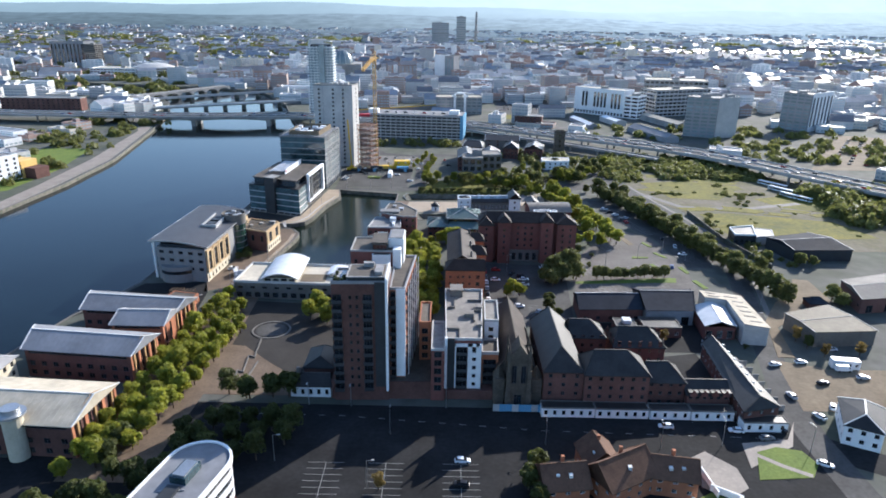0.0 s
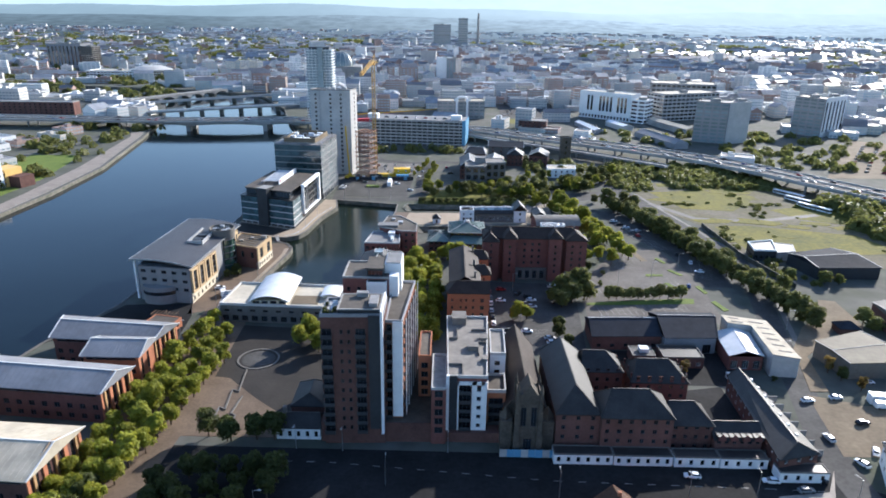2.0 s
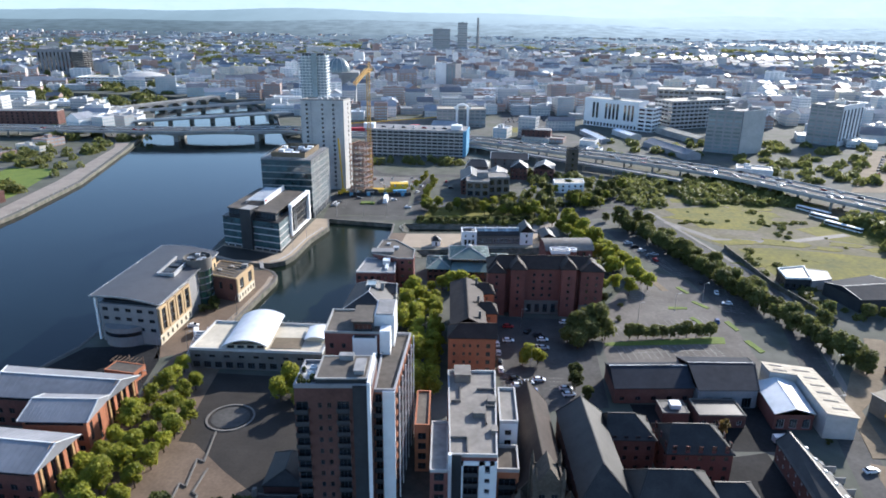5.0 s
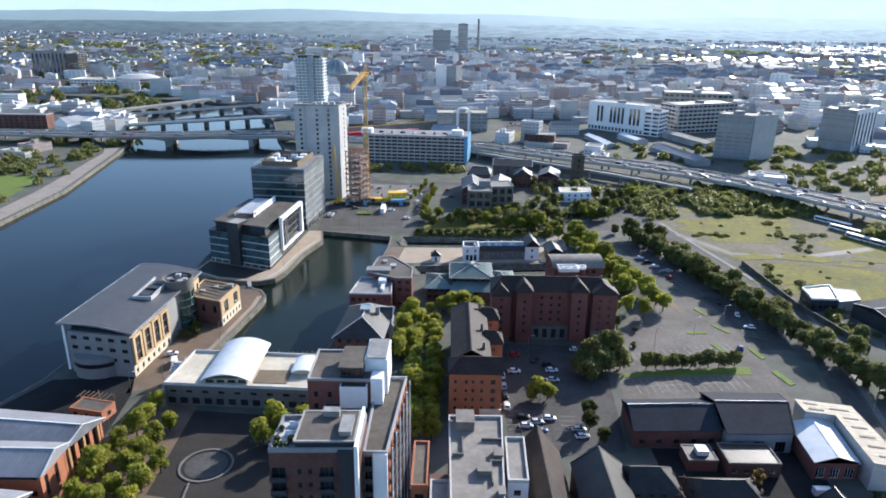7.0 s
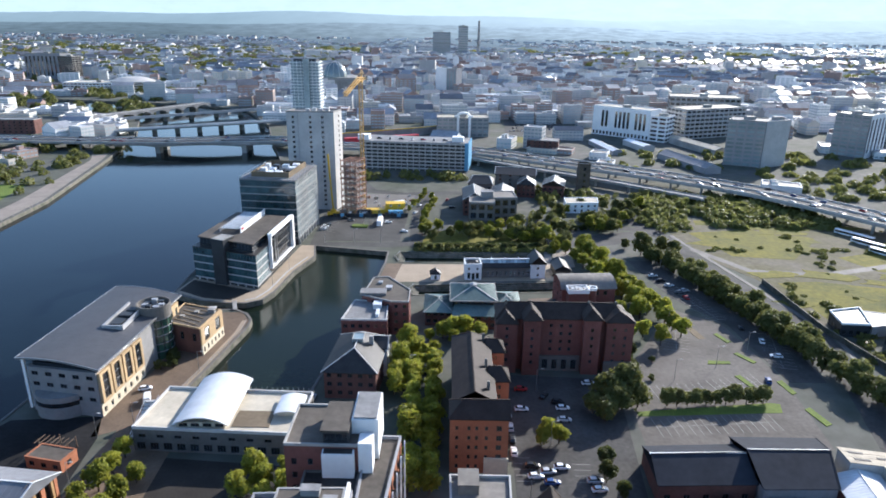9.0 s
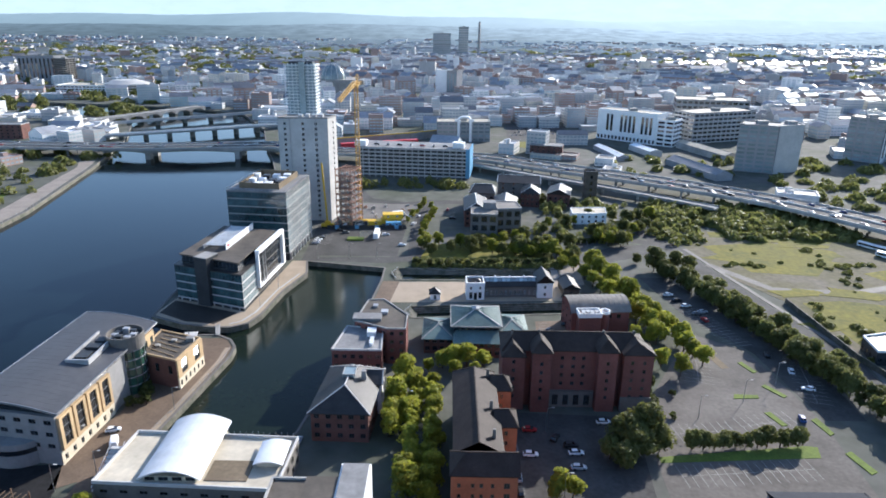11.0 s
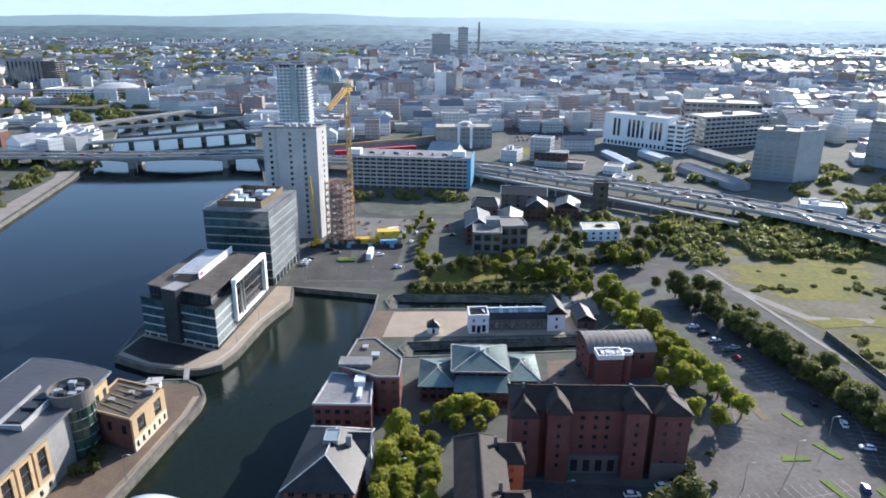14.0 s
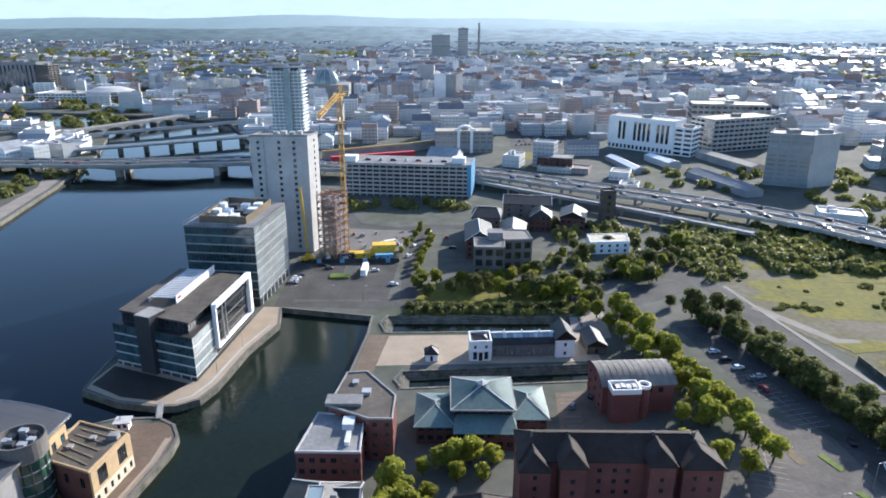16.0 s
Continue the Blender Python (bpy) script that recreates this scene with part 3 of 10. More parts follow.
slab("field_grass_east", [(205, 430), (232, 440), (262, 440), (272, 410), (240, 398), (214, 410)], "rough", "golden rough grass on the waste ground", 0.08, "grass")
slab("field_grass_south", [(156, 392), (175, 395), (230, 380), (240, 350), (190, 345), (158, 350)], "rough", "rough grass on the waste ground", 0.08, "grass")
FW = random.Random(31)
for i in range(26):
    cx, cy = FW.uniform(150, 262), FW.uniform(345, 488)
    if cx > 250 - abs(cy - 420) * 0.3 or cx < 152 + max(0, (400 - cy) * 0.1):
        continue
    n, r0 = 14, FW.uniform(4, 11)
    ph = FW.uniform(0, 6.3)
    q = [(cx + r0 * (1.5 + 0.5 * math.sin(3 * a + ph)) * math.cos(a) * FW.uniform(0.8, 1.15), cy + r0 * (0.75 + 0.3 * math.sin(2 * a + ph)) * math.sin(a) * FW.uniform(0.8, 1.15)) for a in (2 * math.pi * k / n for k in range(n))]
    slab("grass_patch", q, "rough", "ragged patch of rough grass on the waste ground", 0.086 + 0.004 * i, "grass")
strip("path_waste", [(132, 440), (150, 408), (185, 404), (230, 420)], 5, "dimcon", "bare concrete track over the waste ground", 0.11, "path")
slab("lawn_bank", [(-16, 430.5), (54, 432), (56, 462), (20, 470), (-10, 466)], "rough", "rough grassy bank behind the graving dock", 0.10, "lawn")
slab("lawn_strip", [(60, 277.6), (106, 281), (107.5, 286), (104.5, 286.6), (60, 280.2)], "grass", "bright grass strip between parking bays", 0.10, "lawn")
for p in ([(105, 336), (106.5, 337), (109, 330), (107.5, 329)], [(106.5, 320), (108, 321), (112, 314), (110.5, 313)], [(94, 312), (102, 312.4), (102.4, 314), (95, 314.4)], [(100.2, 303.5), (102, 304), (104, 297), (102.4, 296.5)],
          [(113, 300), (115, 301), (116, 293), (114.4, 292)], [(114, 283), (116, 284), (118, 275), (116, 274)]):
    slab("lawn_island", inset(p, -0.15) if sum(p[i][0] * p[(i + 1) % 4][1] - p[(i + 1) % 4][0] * p[i][1] for i in range(4)) > 0 else inset(p, 0.15), "grass", "small grass island in the car park", 0.2, "lawn")
# far bank
slab("lawn_far_bank", [(-330, 400), (-285, 420), (-285, 480), (-300, 560), (-340, 560)], "grass", "lawn on the far bank of the river", 0.08, "lawn")
slab("pavement_far_bank", [(-262, 360), (-272, 360), (-274, 440), (-280, 520), (-300, 650), (-318, 690), (-302, 690), (-291, 650), (-265, 520), (-261, 442)], "paving", "pale riverside path on the far bank", 0.06)

slab("pavement_plaza_south", [(-84, 182), (-40, 182), (-44, 190), (-58, 202), (-70, 214), (-82, 216)], "brownpave", "brown brick paving at the foot of the plaza", 0.055)
slab("pavement_corner_yard", [(126, 186), (136, 182), (150, 176), (170, 184), (168, 204), (128, 204)], "dirt", "sandy yard with parked vehicles", 0.045)
slab("pavement_shed_yard", [(120, 212), (126, 212), (131, 236), (144, 248), (157, 263.5), (163, 258), (166.5, 262), (168, 286), (161.5, 287.5), (153.5, 271), (141, 260), (129, 242)], "dirt", "sandy lane beside the cream shed and the warehouse", 0.17)
strip("pavement_side_street", [(124.5, 215), (134.5, 254), (146.5, 299), (152.4, 335), (146.4, 365), (136.4, 419), (128.4, 464)], 2.2, "dimcon", "grey footway along the side street", 0.14, "pavement", 0.12)
strip("pavement_drive", [(79, 436), (83, 404), (92, 368), (99, 332)], 3.0, "dirt", "tan gravel verge under the drive trees", 0.10, "verge", 0.08)
slab("pavement_pavilion_lot", [(34, 342), (56, 344), (57, 371), (36, 369)], "brownpave", "brown paved parking court beside the pavilion", 0.05)
# parking bays
def bays(name, p, d, n, label, pitch=2.5, length=4.8, both=True):
    """A row of parking bays from p in direction d (degrees)."""
    c, s = math.cos(radians(d)), math.sin(radians(d))
    bm = bmesh.new()

    def ln(u0, v0, u1, v1, w=0.13):
        a, b = Vector((p[0] + u0 * c - v0 * s, p[1] + u0 * s + v0 * c)), Vector((p[0] + u1 * c - v1 * s, p[1] + u1 * s + v1 * c))
        e = (b - a).normalized()
        nn = Vector((-e.y, e.x)) * w / 2
        face(bm, [vec3(a - nn, 0.052), vec3(b - nn, 0.052), vec3(b + nn, 0.052), vec3(a + nn, 0.052)])
    for i in range(n + 1):
        ln(i * pitch, -length if both else 0, i * pitch, length)
    if both:
        ln(0, 0, n * pitch, 0)
    solid(name, bm, M["line"], label, "bay lines")


for p, d, n in (((-30, 112), 90, 15), ((6, 112), 90, 15), ((-14, 112), 90, 15)):
    bays("bay_lines", p, d, n, "white painted parking bay lines on asphalt")
for p, d, n in (((86, 322), 74, 7), ((90, 296), 14, 7), ((64, 291), 8, 9), ((64, 272), 6, 15), ((120, 310), 75, 12), ((112, 350), 105, 14)):
    bays("bay_lines", p, d, n, "white painted parking bay lines on asphalt")
bays("bay_lines", (42, 350), 92, 7, "ochre painted parking bay lines on brown paving", both=False)
for p, d, n in (((24, 246), 90, 4), ((40, 246), 90, 3), ((-64, 462), 90, 8)):
    bays("bay_lines", p, d, n, "white painted parking bay lines on asphalt", both=False)
slab("pavement_riverside", [(-150, 192), (-140, 208), (-97, 203), (-96, 216), (-137, 238), (-97, 234), (-100, 262), (-104, 273), (-130, 270), (-144, 236)][5:] + [(-140, 240)], "blackroad", "dark asphalt forecourt between hotel and offices", 0.05)
slab("pavement_service", [(-146, 100), (-98, 100), (-98, 148), (-146, 151)], "blackroad", "dark asphalt yard beside the offices", 0.035)
# rings and steps in the plaza
bm = bmesh.new()
cyl(bm, -64, 227, 0.056, 0.12, 5.7, 40)
solid("plaza_disc", bm, M["asphalt"], "round disc of paler setts in the plaza", "paving disc")
bm = bmesh.new()
for i in range(36):
    a, b = 2 * math.pi * i / 36, 2 * math.pi * (i + 1) / 36
    q = [(-64 + r * math.cos(t), 227 + r * math.sin(t)) for r, t in ((6.6, a), (7.2, a), (7.2, b), (6.6, b))]
    prism(bm, q, 0.055, 0.3)
solid("plaza_ring", bm, M["dimcon"], "pale stone ring set in the plaza", "kerb ring")
for a, b in (((-67.3, 187.1), (-67.8, 196.8)), ((-67.6, 196.6), (-65.5, 195.4)), ((-65.7, 195.3), (-66.8, 206.7)), ((-66.6, 206.6), (-64.4, 205.6)), ((-64.6, 205.9), (-65.9, 219.4)), ((-61.4, 184.6), (-61.6, 192.2)), ((-61.5, 192.2), (-63.2, 193.4)), ((-63.2, 193.4), (-62.6, 202.8))):
    bm = bmesh.new()
    beam(bm, vec3(a, 0.25), vec3(b, 0.25), 0.45, 0.4)
    tagged(solid("bench_wall", bm, M["dimcon"], "low stone bench wall on the plaza", "bench wall"), kind="structure")
# quayside railing along the hotel walk
rail = thing("quay_railing", -84, 305, 0.2, "slim steel railing along the quayside walk", "railing")
RQ = [Vector(q) for q in ((-85.9, 290), (-84.2, 298), (-79.0, 331), (-79.4, 341))]
for a, b in zip(RQ, RQ[1:]):
    bm = bmesh.new()
    beam(bm, vec3(a, 1.25), vec3(b, 1.25), 0.06)
    beam(bm, vec3(a, 0.75), vec3(b, 0.75), 0.04)
    part("handrail", bm, M["steel"], rail)
    m = int((b - a).length / 2.4)
    for i in range(m):
        bm = bmesh.new()
        p = a.lerp(b, i / m)
        box(bm, p.x - 0.04, p.y - 0.04, 0.05, p.x + 0.04, p.y + 0.04, 1.25)
        part("post", bm, M["steel"], rail)
# ---- the apartment towers ----
def apartment_tower():
    front = [(-32.3, 180), (-15.6, 180.6), (-15.6, 192), (-32.0, 191)]
    th = thing("apartment_tower", -22, 196, 0, "thirteen-storey red brick and white apartment tower with stacked balconies", "apartment tower")
    fh, n = 2.95, 12
    r = rows(3.6, fh, 11, 0.4, 2.0)
    r2 = rows(3.6, fh, 11, 0.9, 1.3)
    building("", "", front, 39, M["darkbrick"], {
        0: [([(0.25, 2.9)], rows(3.6, fh, 11, 0.1, 2.45), "d1"), ([(5.0, 5.9), (7.0, 7.9)], r2, "d"), ([(9.2, 11.8)], rows(3.6, fh, 11, 0.1, 2.45), "d2")],
        3: [(lambda L: cols(L, 3, 1.3), r, "d1")], 1: [(lambda L: cols(L, 2, 1.2), r2, "d")]}, th=th)
    for k in range(11):
        z = 3.55 + k * fh
        put_balcony(th, (-30.75, 180.03, z), 0.03, 2.9, 1.2)
        put_balcony(th, (-21.8, 180.4, z), 0.03, 2.8, 0.9)
    flat_roof(th, front, 39, 0.9, "flatroof", "greywall")
    bm = bmesh.new()
    box(bm, -16.4, 179.0, 4, -15.7, 180.5, 41.2)
    box(bm, -16.4, 180.5, 36, -15.9, 192.4, 41.2)
    part("fin_wall", bm, M["white"], th, "tall white rendered fin wall")
    bm = bmesh.new()
    box(bm, -19.6, 179.9, 5, -16.5, 180.35, 39.6)
    part("dark_panel", bm, M["darkclad"], th, "dark grey brick panel")
    # terrace and stair head on the roof
    bm = bmesh.new()
    prism(bm, [(-27.6, 180.9), (-16.5, 181.2), (-16.5, 191.0), (-27.6, 190.6)], 39.1, 40.9)
    part("penthouse", bm, M["darkclad"], th)
    flat_roof(th, [(-27.8, 180.6), (-16.5, 180.9), (-16.5, 191.2), (-27.8, 190.8)], 40.9, 0.25, "brownroof", "concrete")
    roof_boxes(th, [(-19.6, 182.5, 41, -17.4, 188, 42.1), (-23.6, 188.8, 41, -20.5, 190.4, 42.3)], "flatroof")
    # garden terrace on the roof corner
    bm = bmesh.new()
    prism(bm, [(-31.9, 180.5), (-27.9, 180.6), (-27.9, 190.2), (-31.7, 190.2)], 39.12, 39.2)
    part("terrace_deck", bm, M["palecon"], th, "pale roof terrace paving")
    for x, y, r in ((-31.3, 181.2, 0.5), (-30.3, 181.1, 0.6), (-29.2, 181.2, 0.45), (-31.4, 183.0, 0.6), (-28.6, 182.8, 0.75), (-31.3, 186.5, 0.5)):
        bm = bmesh.new()
        box(bm, x - r * 0.7, y - r * 0.5, 39.2, x + r * 0.7, y + r * 0.5, 39.7)
        pl = part("planter", bm, M["dimcon"], th)
        bm = bmesh.new()
        bmesh.ops.create_icosphere(bm, subdivisions=2, radius=r, matrix=Matrix.Translation((x, y, 39.9 + r * 0.4)))
        for v in bm.verts:
            v.co += Vector((math.sin(v.co.y * 9 + x), math.sin(v.co.z * 11), math.sin(v.co.x * 10 + y))) * 0.13
        part("shrub", bm, M["leafd"], pl)
    for y in (184.6, 187.6):
        bm = bmesh.new()
        box(bm, -30.2, y, 39.2, -28.8, y + 0.9, 39.65)
        box(bm, -30.2, y + 0.75, 39.65, -28.8, y + 0.9, 40.1)
        part("garden_seat", bm, M["white"], th)
    wing = [(-15.5, 184.6), (-10.9, 184.6), (-8.8, 213), (-15.5, 213)]
    building("", "", wing, 35.5, M["orange"], {
        0: [([(0.2, 1.7)], rows(6, fh, 10, 0.1, 2.4), "d1")],
        1: [(lambda L: cols(L, 8, 1.7), rows(6, fh, 10, 0.2, 2.2), "d1")]}, th=th)
    bm = bmesh.new()
    box(bm, -13.6, 184.0, 6.5, -10.8, 184.55, 35.9)
    part("white_panel", bm, M["white"], th, "white rendered end panel")
    flat_roof(th, wing, 35.5, 0.8, "brownroof", "greywall")
    for k in range(10):
        z = 6 + k * fh
        put_balcony(th, (-14.6, 184.6, z), 0, 1.9, 1.3)
        for j in range(5):
            y = 188.5 + j * 5.1
            put_balcony(th, (-10.9 + (y - 184.6) * 0.0739 + 0.02, y, z), math.pi / 2 - 0.074, 2.6, 0.9)
    for j in range(6):
        bm = bmesh.new()
        y = 186.0 + j * 5.1
        x = -10.88 + (y - 184.6) * 0.0739
        box(bm, x + 0.75, y - 0.12, 6, x + 1.0, y + 0.12, 36.2)
        part("balcony_frame", bm, M["white"], th, "white vertical balcony frame")
    rear = [(-29.6, 202.6), (-15.7, 202.4), (-15.7, 216), (-29.6, 216)]
    building("", "", rear, 41, M["brick"], {0: [([(1.2, 2.2), (4.2, 5.2)], rows(3.6, fh, 12, 0.8, 1.4), "d")], 3: [(lambda L: cols(L, 4, 1.6), rows(3.6, fh, 12, 0.8, 1.4), "d1")]}, th=th, wname="rear_wall")
    flat_roof(th, rear, 41, 0.5, "brownroof", "concrete")
    link = [(-26, 192), (-15.7, 192), (-15.7, 202.4), (-26, 202.4)]
    building("", "", link, 35.4, M["brick"], {}, th=th, wname="link_wall")
    flat_roof(th, link, 35.4, 0.4, "slate", "dimcon")
    bm = bmesh.new()
    box(bm, -22.4, 200.6, 35.5, -16.6, 202.3, 40.6)
    part("white_box", bm, M["white"], th, "white rendered terrace box")
    bm = bmesh.new()
    box(bm, -22.1, 200.9, 40.6, -16.9, 202.2, 40.75)
    part("terrace_floor", bm, M["slate"], th)
    bm = bmesh.new()
    box(bm, -17.6, 206.4, 35.6, -12.6, 216.2, 44.2)
    part("stair_core", bm, M["white"], th, "white rendered stair and lift core")
    bm = bmesh.new()
    box(bm, -15.9, 202.0, 35.6, -13.3, 205.4, 42)
    part("lift_head", bm, M["white"], th, "white rendered lift head")
    roof_boxes(th, [(-17.2, 206.8, 44.2, -13.0, 215.8, 44.5)], "flatroof", "roof_cap")
    bm = bmesh.new()
    box(bm, -22.5, 203.4, 41.1, -17.7, 212.6, 43.6)
    part("penthouse", bm, M["darkclad"], th)
    bm = bmesh.new()
    box(bm, -22.9, 203.0, 43.6, -17.65, 213.0, 44.0)
    part("penthouse_roof", bm, M["brownroof"], th)
    put_window(th, (-20.1, 203.3, 41.5), 0, 4.4, 1.8, "d3")
    pod = [(-33.5, 180.9), (0.2, 181.4), (0.2, 192), (-8, 214), (-33.5, 214)]
    building("", "", pod, 5.6, M["darkbrick"], {0: [([(1.5, 4.2), (5.5, 8.2), (9.5, 12.2), (13.5, 16.0)], [(0.4, 3.0)], "d2")]}, th=th)
    flat_roof(th, pod, 5.6, 0.5, "brownroof", "darkbrick")
    low = [(-7.0, 196), (-3.4, 196), (-3.4, 212), (-7.0, 212)]
    building("", "", low, 19, M["orange"], {0: [([(0.8, 2.8)], rows(6, fh, 4, 0.4, 1.9), "d1")], 1: [(lambda L: cols(L, 4, 1.6), rows(6, fh, 4, 0.5, 1.8), "d1")]}, th=th)
    flat_roof(th, low, 19, 0.6, "brownroof", "orange")
    return th


def apartment_block():
    th = thing("apartment_block", 8, 200, 0, "seven-storey white and brick apartment block with a pale flat roof", "apartment block")
    fh = 2.9
    main = [(1.6, 183.4), (12.6, 183.4), (14.6, 222), (1.2, 222)]
    building("", "", main, 19.6, M["brick"], {0: [([(3.2, 6.6)], rows(3.2, fh, 5, 0.1, 2.3), "d2"), ([(8.2, 9.4)], rows(3.2, fh, 5, 0.7, 1.5), "d")],
                                            1: [(lambda L: cols(L, 9, 1.5), rows(3.2, fh, 5, 0.7, 1.5), "d1")], 3: [(lambda L: cols(L, 9, 1.4), rows(3.2, fh, 5, 0.7, 1.5), "d1")]}, th=th)
    flat_roof(th, main, 19.6, 0.8, "greyroof", "palecon")
    bm = bmesh.new()
    box(bm, 1.3, 182.6, 3, 2.1, 183.6, 20.6)
    box(bm, 4.4, 182.9, 3, 4.8, 183.35, 18.6)
    box(bm, 8.4, 182.9, 3, 9.8, 183.35, 18.6)
    box(bm, 11.0, 182.9, 3, 12.6, 183.35, 18.6)
    for k in range(5):
        box(bm, 9.8, 182.9, 3.2 + k * fh - (0.8 if k else 0.2), 11.0, 183.34, 3.9 + k * fh)
    box(bm, 4.4, 182.9, 17.6, 12.0, 183.3, 18.6)
    part("white_frame", bm, M["white"], th, "white rendered facade frame")
    bm = bmesh.new()
    box(bm, 2.2, 182.95, 3, 4.3, 183.34, 20.3)
    part("dark_panel", bm, M["darkclad"], th, "dark grey facade panel")
    for k in range(5):
        put_balcony(th, (6.6, 183.4, 3.2 + k * fh), 0, 3.4, 1.2)
    left = [(-2.8, 180.6), (1.3, 180.6), (1.3, 200), (-2.8, 200)]
    building("", "", left, 17.4, M["brick"], {0: [([(0.9, 3.2)], rows(3.2, fh, 5, 0.2, 2.1), "d1")], 3: [(lambda L: cols(L, 5, 1.4), rows(3.2, fh, 4, 0.7, 1.5), "d1")]}, th=th)
    flat_roof(th, left, 17.4, 0.7, "flatroof", "palecon")
    right = [(12.9, 186.5), (18.2, 186.5), (18.6, 196), (13.4, 196)]
    building("", "", right, 13.2, M["orange"], {0: [([(0.6, 4.6)], rows(3.2, fh, 3, 0.1, 2.3), "d2")], 1: [(lambda L: cols(L, 2, 1.5), rows(3.2, fh, 3, 0.7, 1.5), "d1")]}, th=th)
    flat_roof(th, right, 13.2, 1.0, "brownroof", "palecon")
    for k in range(3):
        put_balcony(th, (15.5, 186.5, 3.2 + k * fh), 0, 4.2, 1.0)
    rr = [(14.2, 198), (18.8, 198), (19.4, 214), (14.8, 214)]
    building("", "", rr, 19.0, M["white"], {0: [([(1.4, 3)], rows(3.2, fh, 5, 0.7, 1.5), "d1")], 1: [(lambda L: cols(L, 4, 1.5), rows(3.2, fh, 5, 0.7, 1.5), "d1")]}, th=th)
    flat_roof(th, rr, 19.0, 0.8, "greyroof", "palecon")
    for x0, y0, x1, y1 in ((1.9, 190.0, 6.0, 190.3), (5.7, 184.0, 6.0, 190.0), (10.6, 196.0, 10.9, 204.0), (10.9, 203.7, 13.4, 204.0), (2.0, 206.0, 4.6, 206.3), (4.3, 206.3, 4.6, 214.0), (9.0, 212.0, 13.8, 212.3)):
        bm = bmesh.new()
        box(bm, x0, y0, 19.7, x1, y1, 20.5)
        part("roof_kerb", bm, M["dimcon"], th)
    roof_boxes(th, [(7.6, 199, 19.7, 10.6, 202, 21.2), (3, 216, 19.7, 7.4, 221.5, 22.3), (11.6, 205, 19.7, 13.6, 208, 21.0), (11.8, 192, 19.7, 13.2, 194.5, 20.9)], "greyroof")
    bm = bmesh.new()
    box(bm, -3.5, 181.5, 0, 20, 221, 3.1)
    part("podium", bm, M["darkbrick"], th)
    return th


apartment_tower()
apartment_block()
kq = turned(-106, 250, 11, 6, -12)
t = building("ferry_kiosk", "small orange brick kiosk with a timber pergola on the quay", kq, 3.4, M["orange"], {0: [(lambda L: cols(L, 3, 1.6), [(0.9, 2.4)], "d1")], 1: [(lambda L: cols(L, 1, 1.6), [(0.9, 2.4)], "d1")]}, category="kiosk")
flat_roof(t, kq, 3.4, 0.3, "brownroof", "orange")
for i in range(7):
    bm = bmesh.new()
    beam(bm, (-113 + i * 1.5, 254.2 - i * 0.3, 3.5), (-112.2 + i * 1.5, 258.2 - i * 0.3, 3.5), 0.2, 0.25)
    part("pergola_beam", bm, M["bark"], t)
for x, y in ((-113, 256.2), (-104, 254.4), (-108.5, 258.6), (-103.4, 257.6)):
    bm = bmesh.new()
    box(bm, x - 0.12, y - 0.12, 0.05, x + 0.12, y + 0.12, 3.5)
    part("post", bm, M["bark"], t)
q = rect(-46.5, 181.5, -34, 189)
t = building("corner_pub", "small white single-storey pub with a dark slate roof", q, 3.8, M["white"], {0: [(lambda L: cols(L, 5, 1.0), [(0.9, 2.7)], "d")]}, category="pub")
hip_roof(t, q, 3.8, 2.6, 3, 1, 0.3, "slate", 0, fascia="slate")
bm = bmesh.new()
box(bm, -45.2, 185, 5, -44.2, 186, 8.2)
part("chimney", bm, M["dimcon"], t)
q = rect(-44, 190, -34, 203)
t = building("brick_hall", "low dark brick hall with a slate roof beside the tower", q, 5.5, M["darkbrick"], {3: [(lambda L: cols(L, 4, 1.2), [(1.5, 3.4)], "d1")]})
hip_roof(t, q, 5.5, 2.8, 3, 3, 0.3, "slate", 1, fascia="slate")


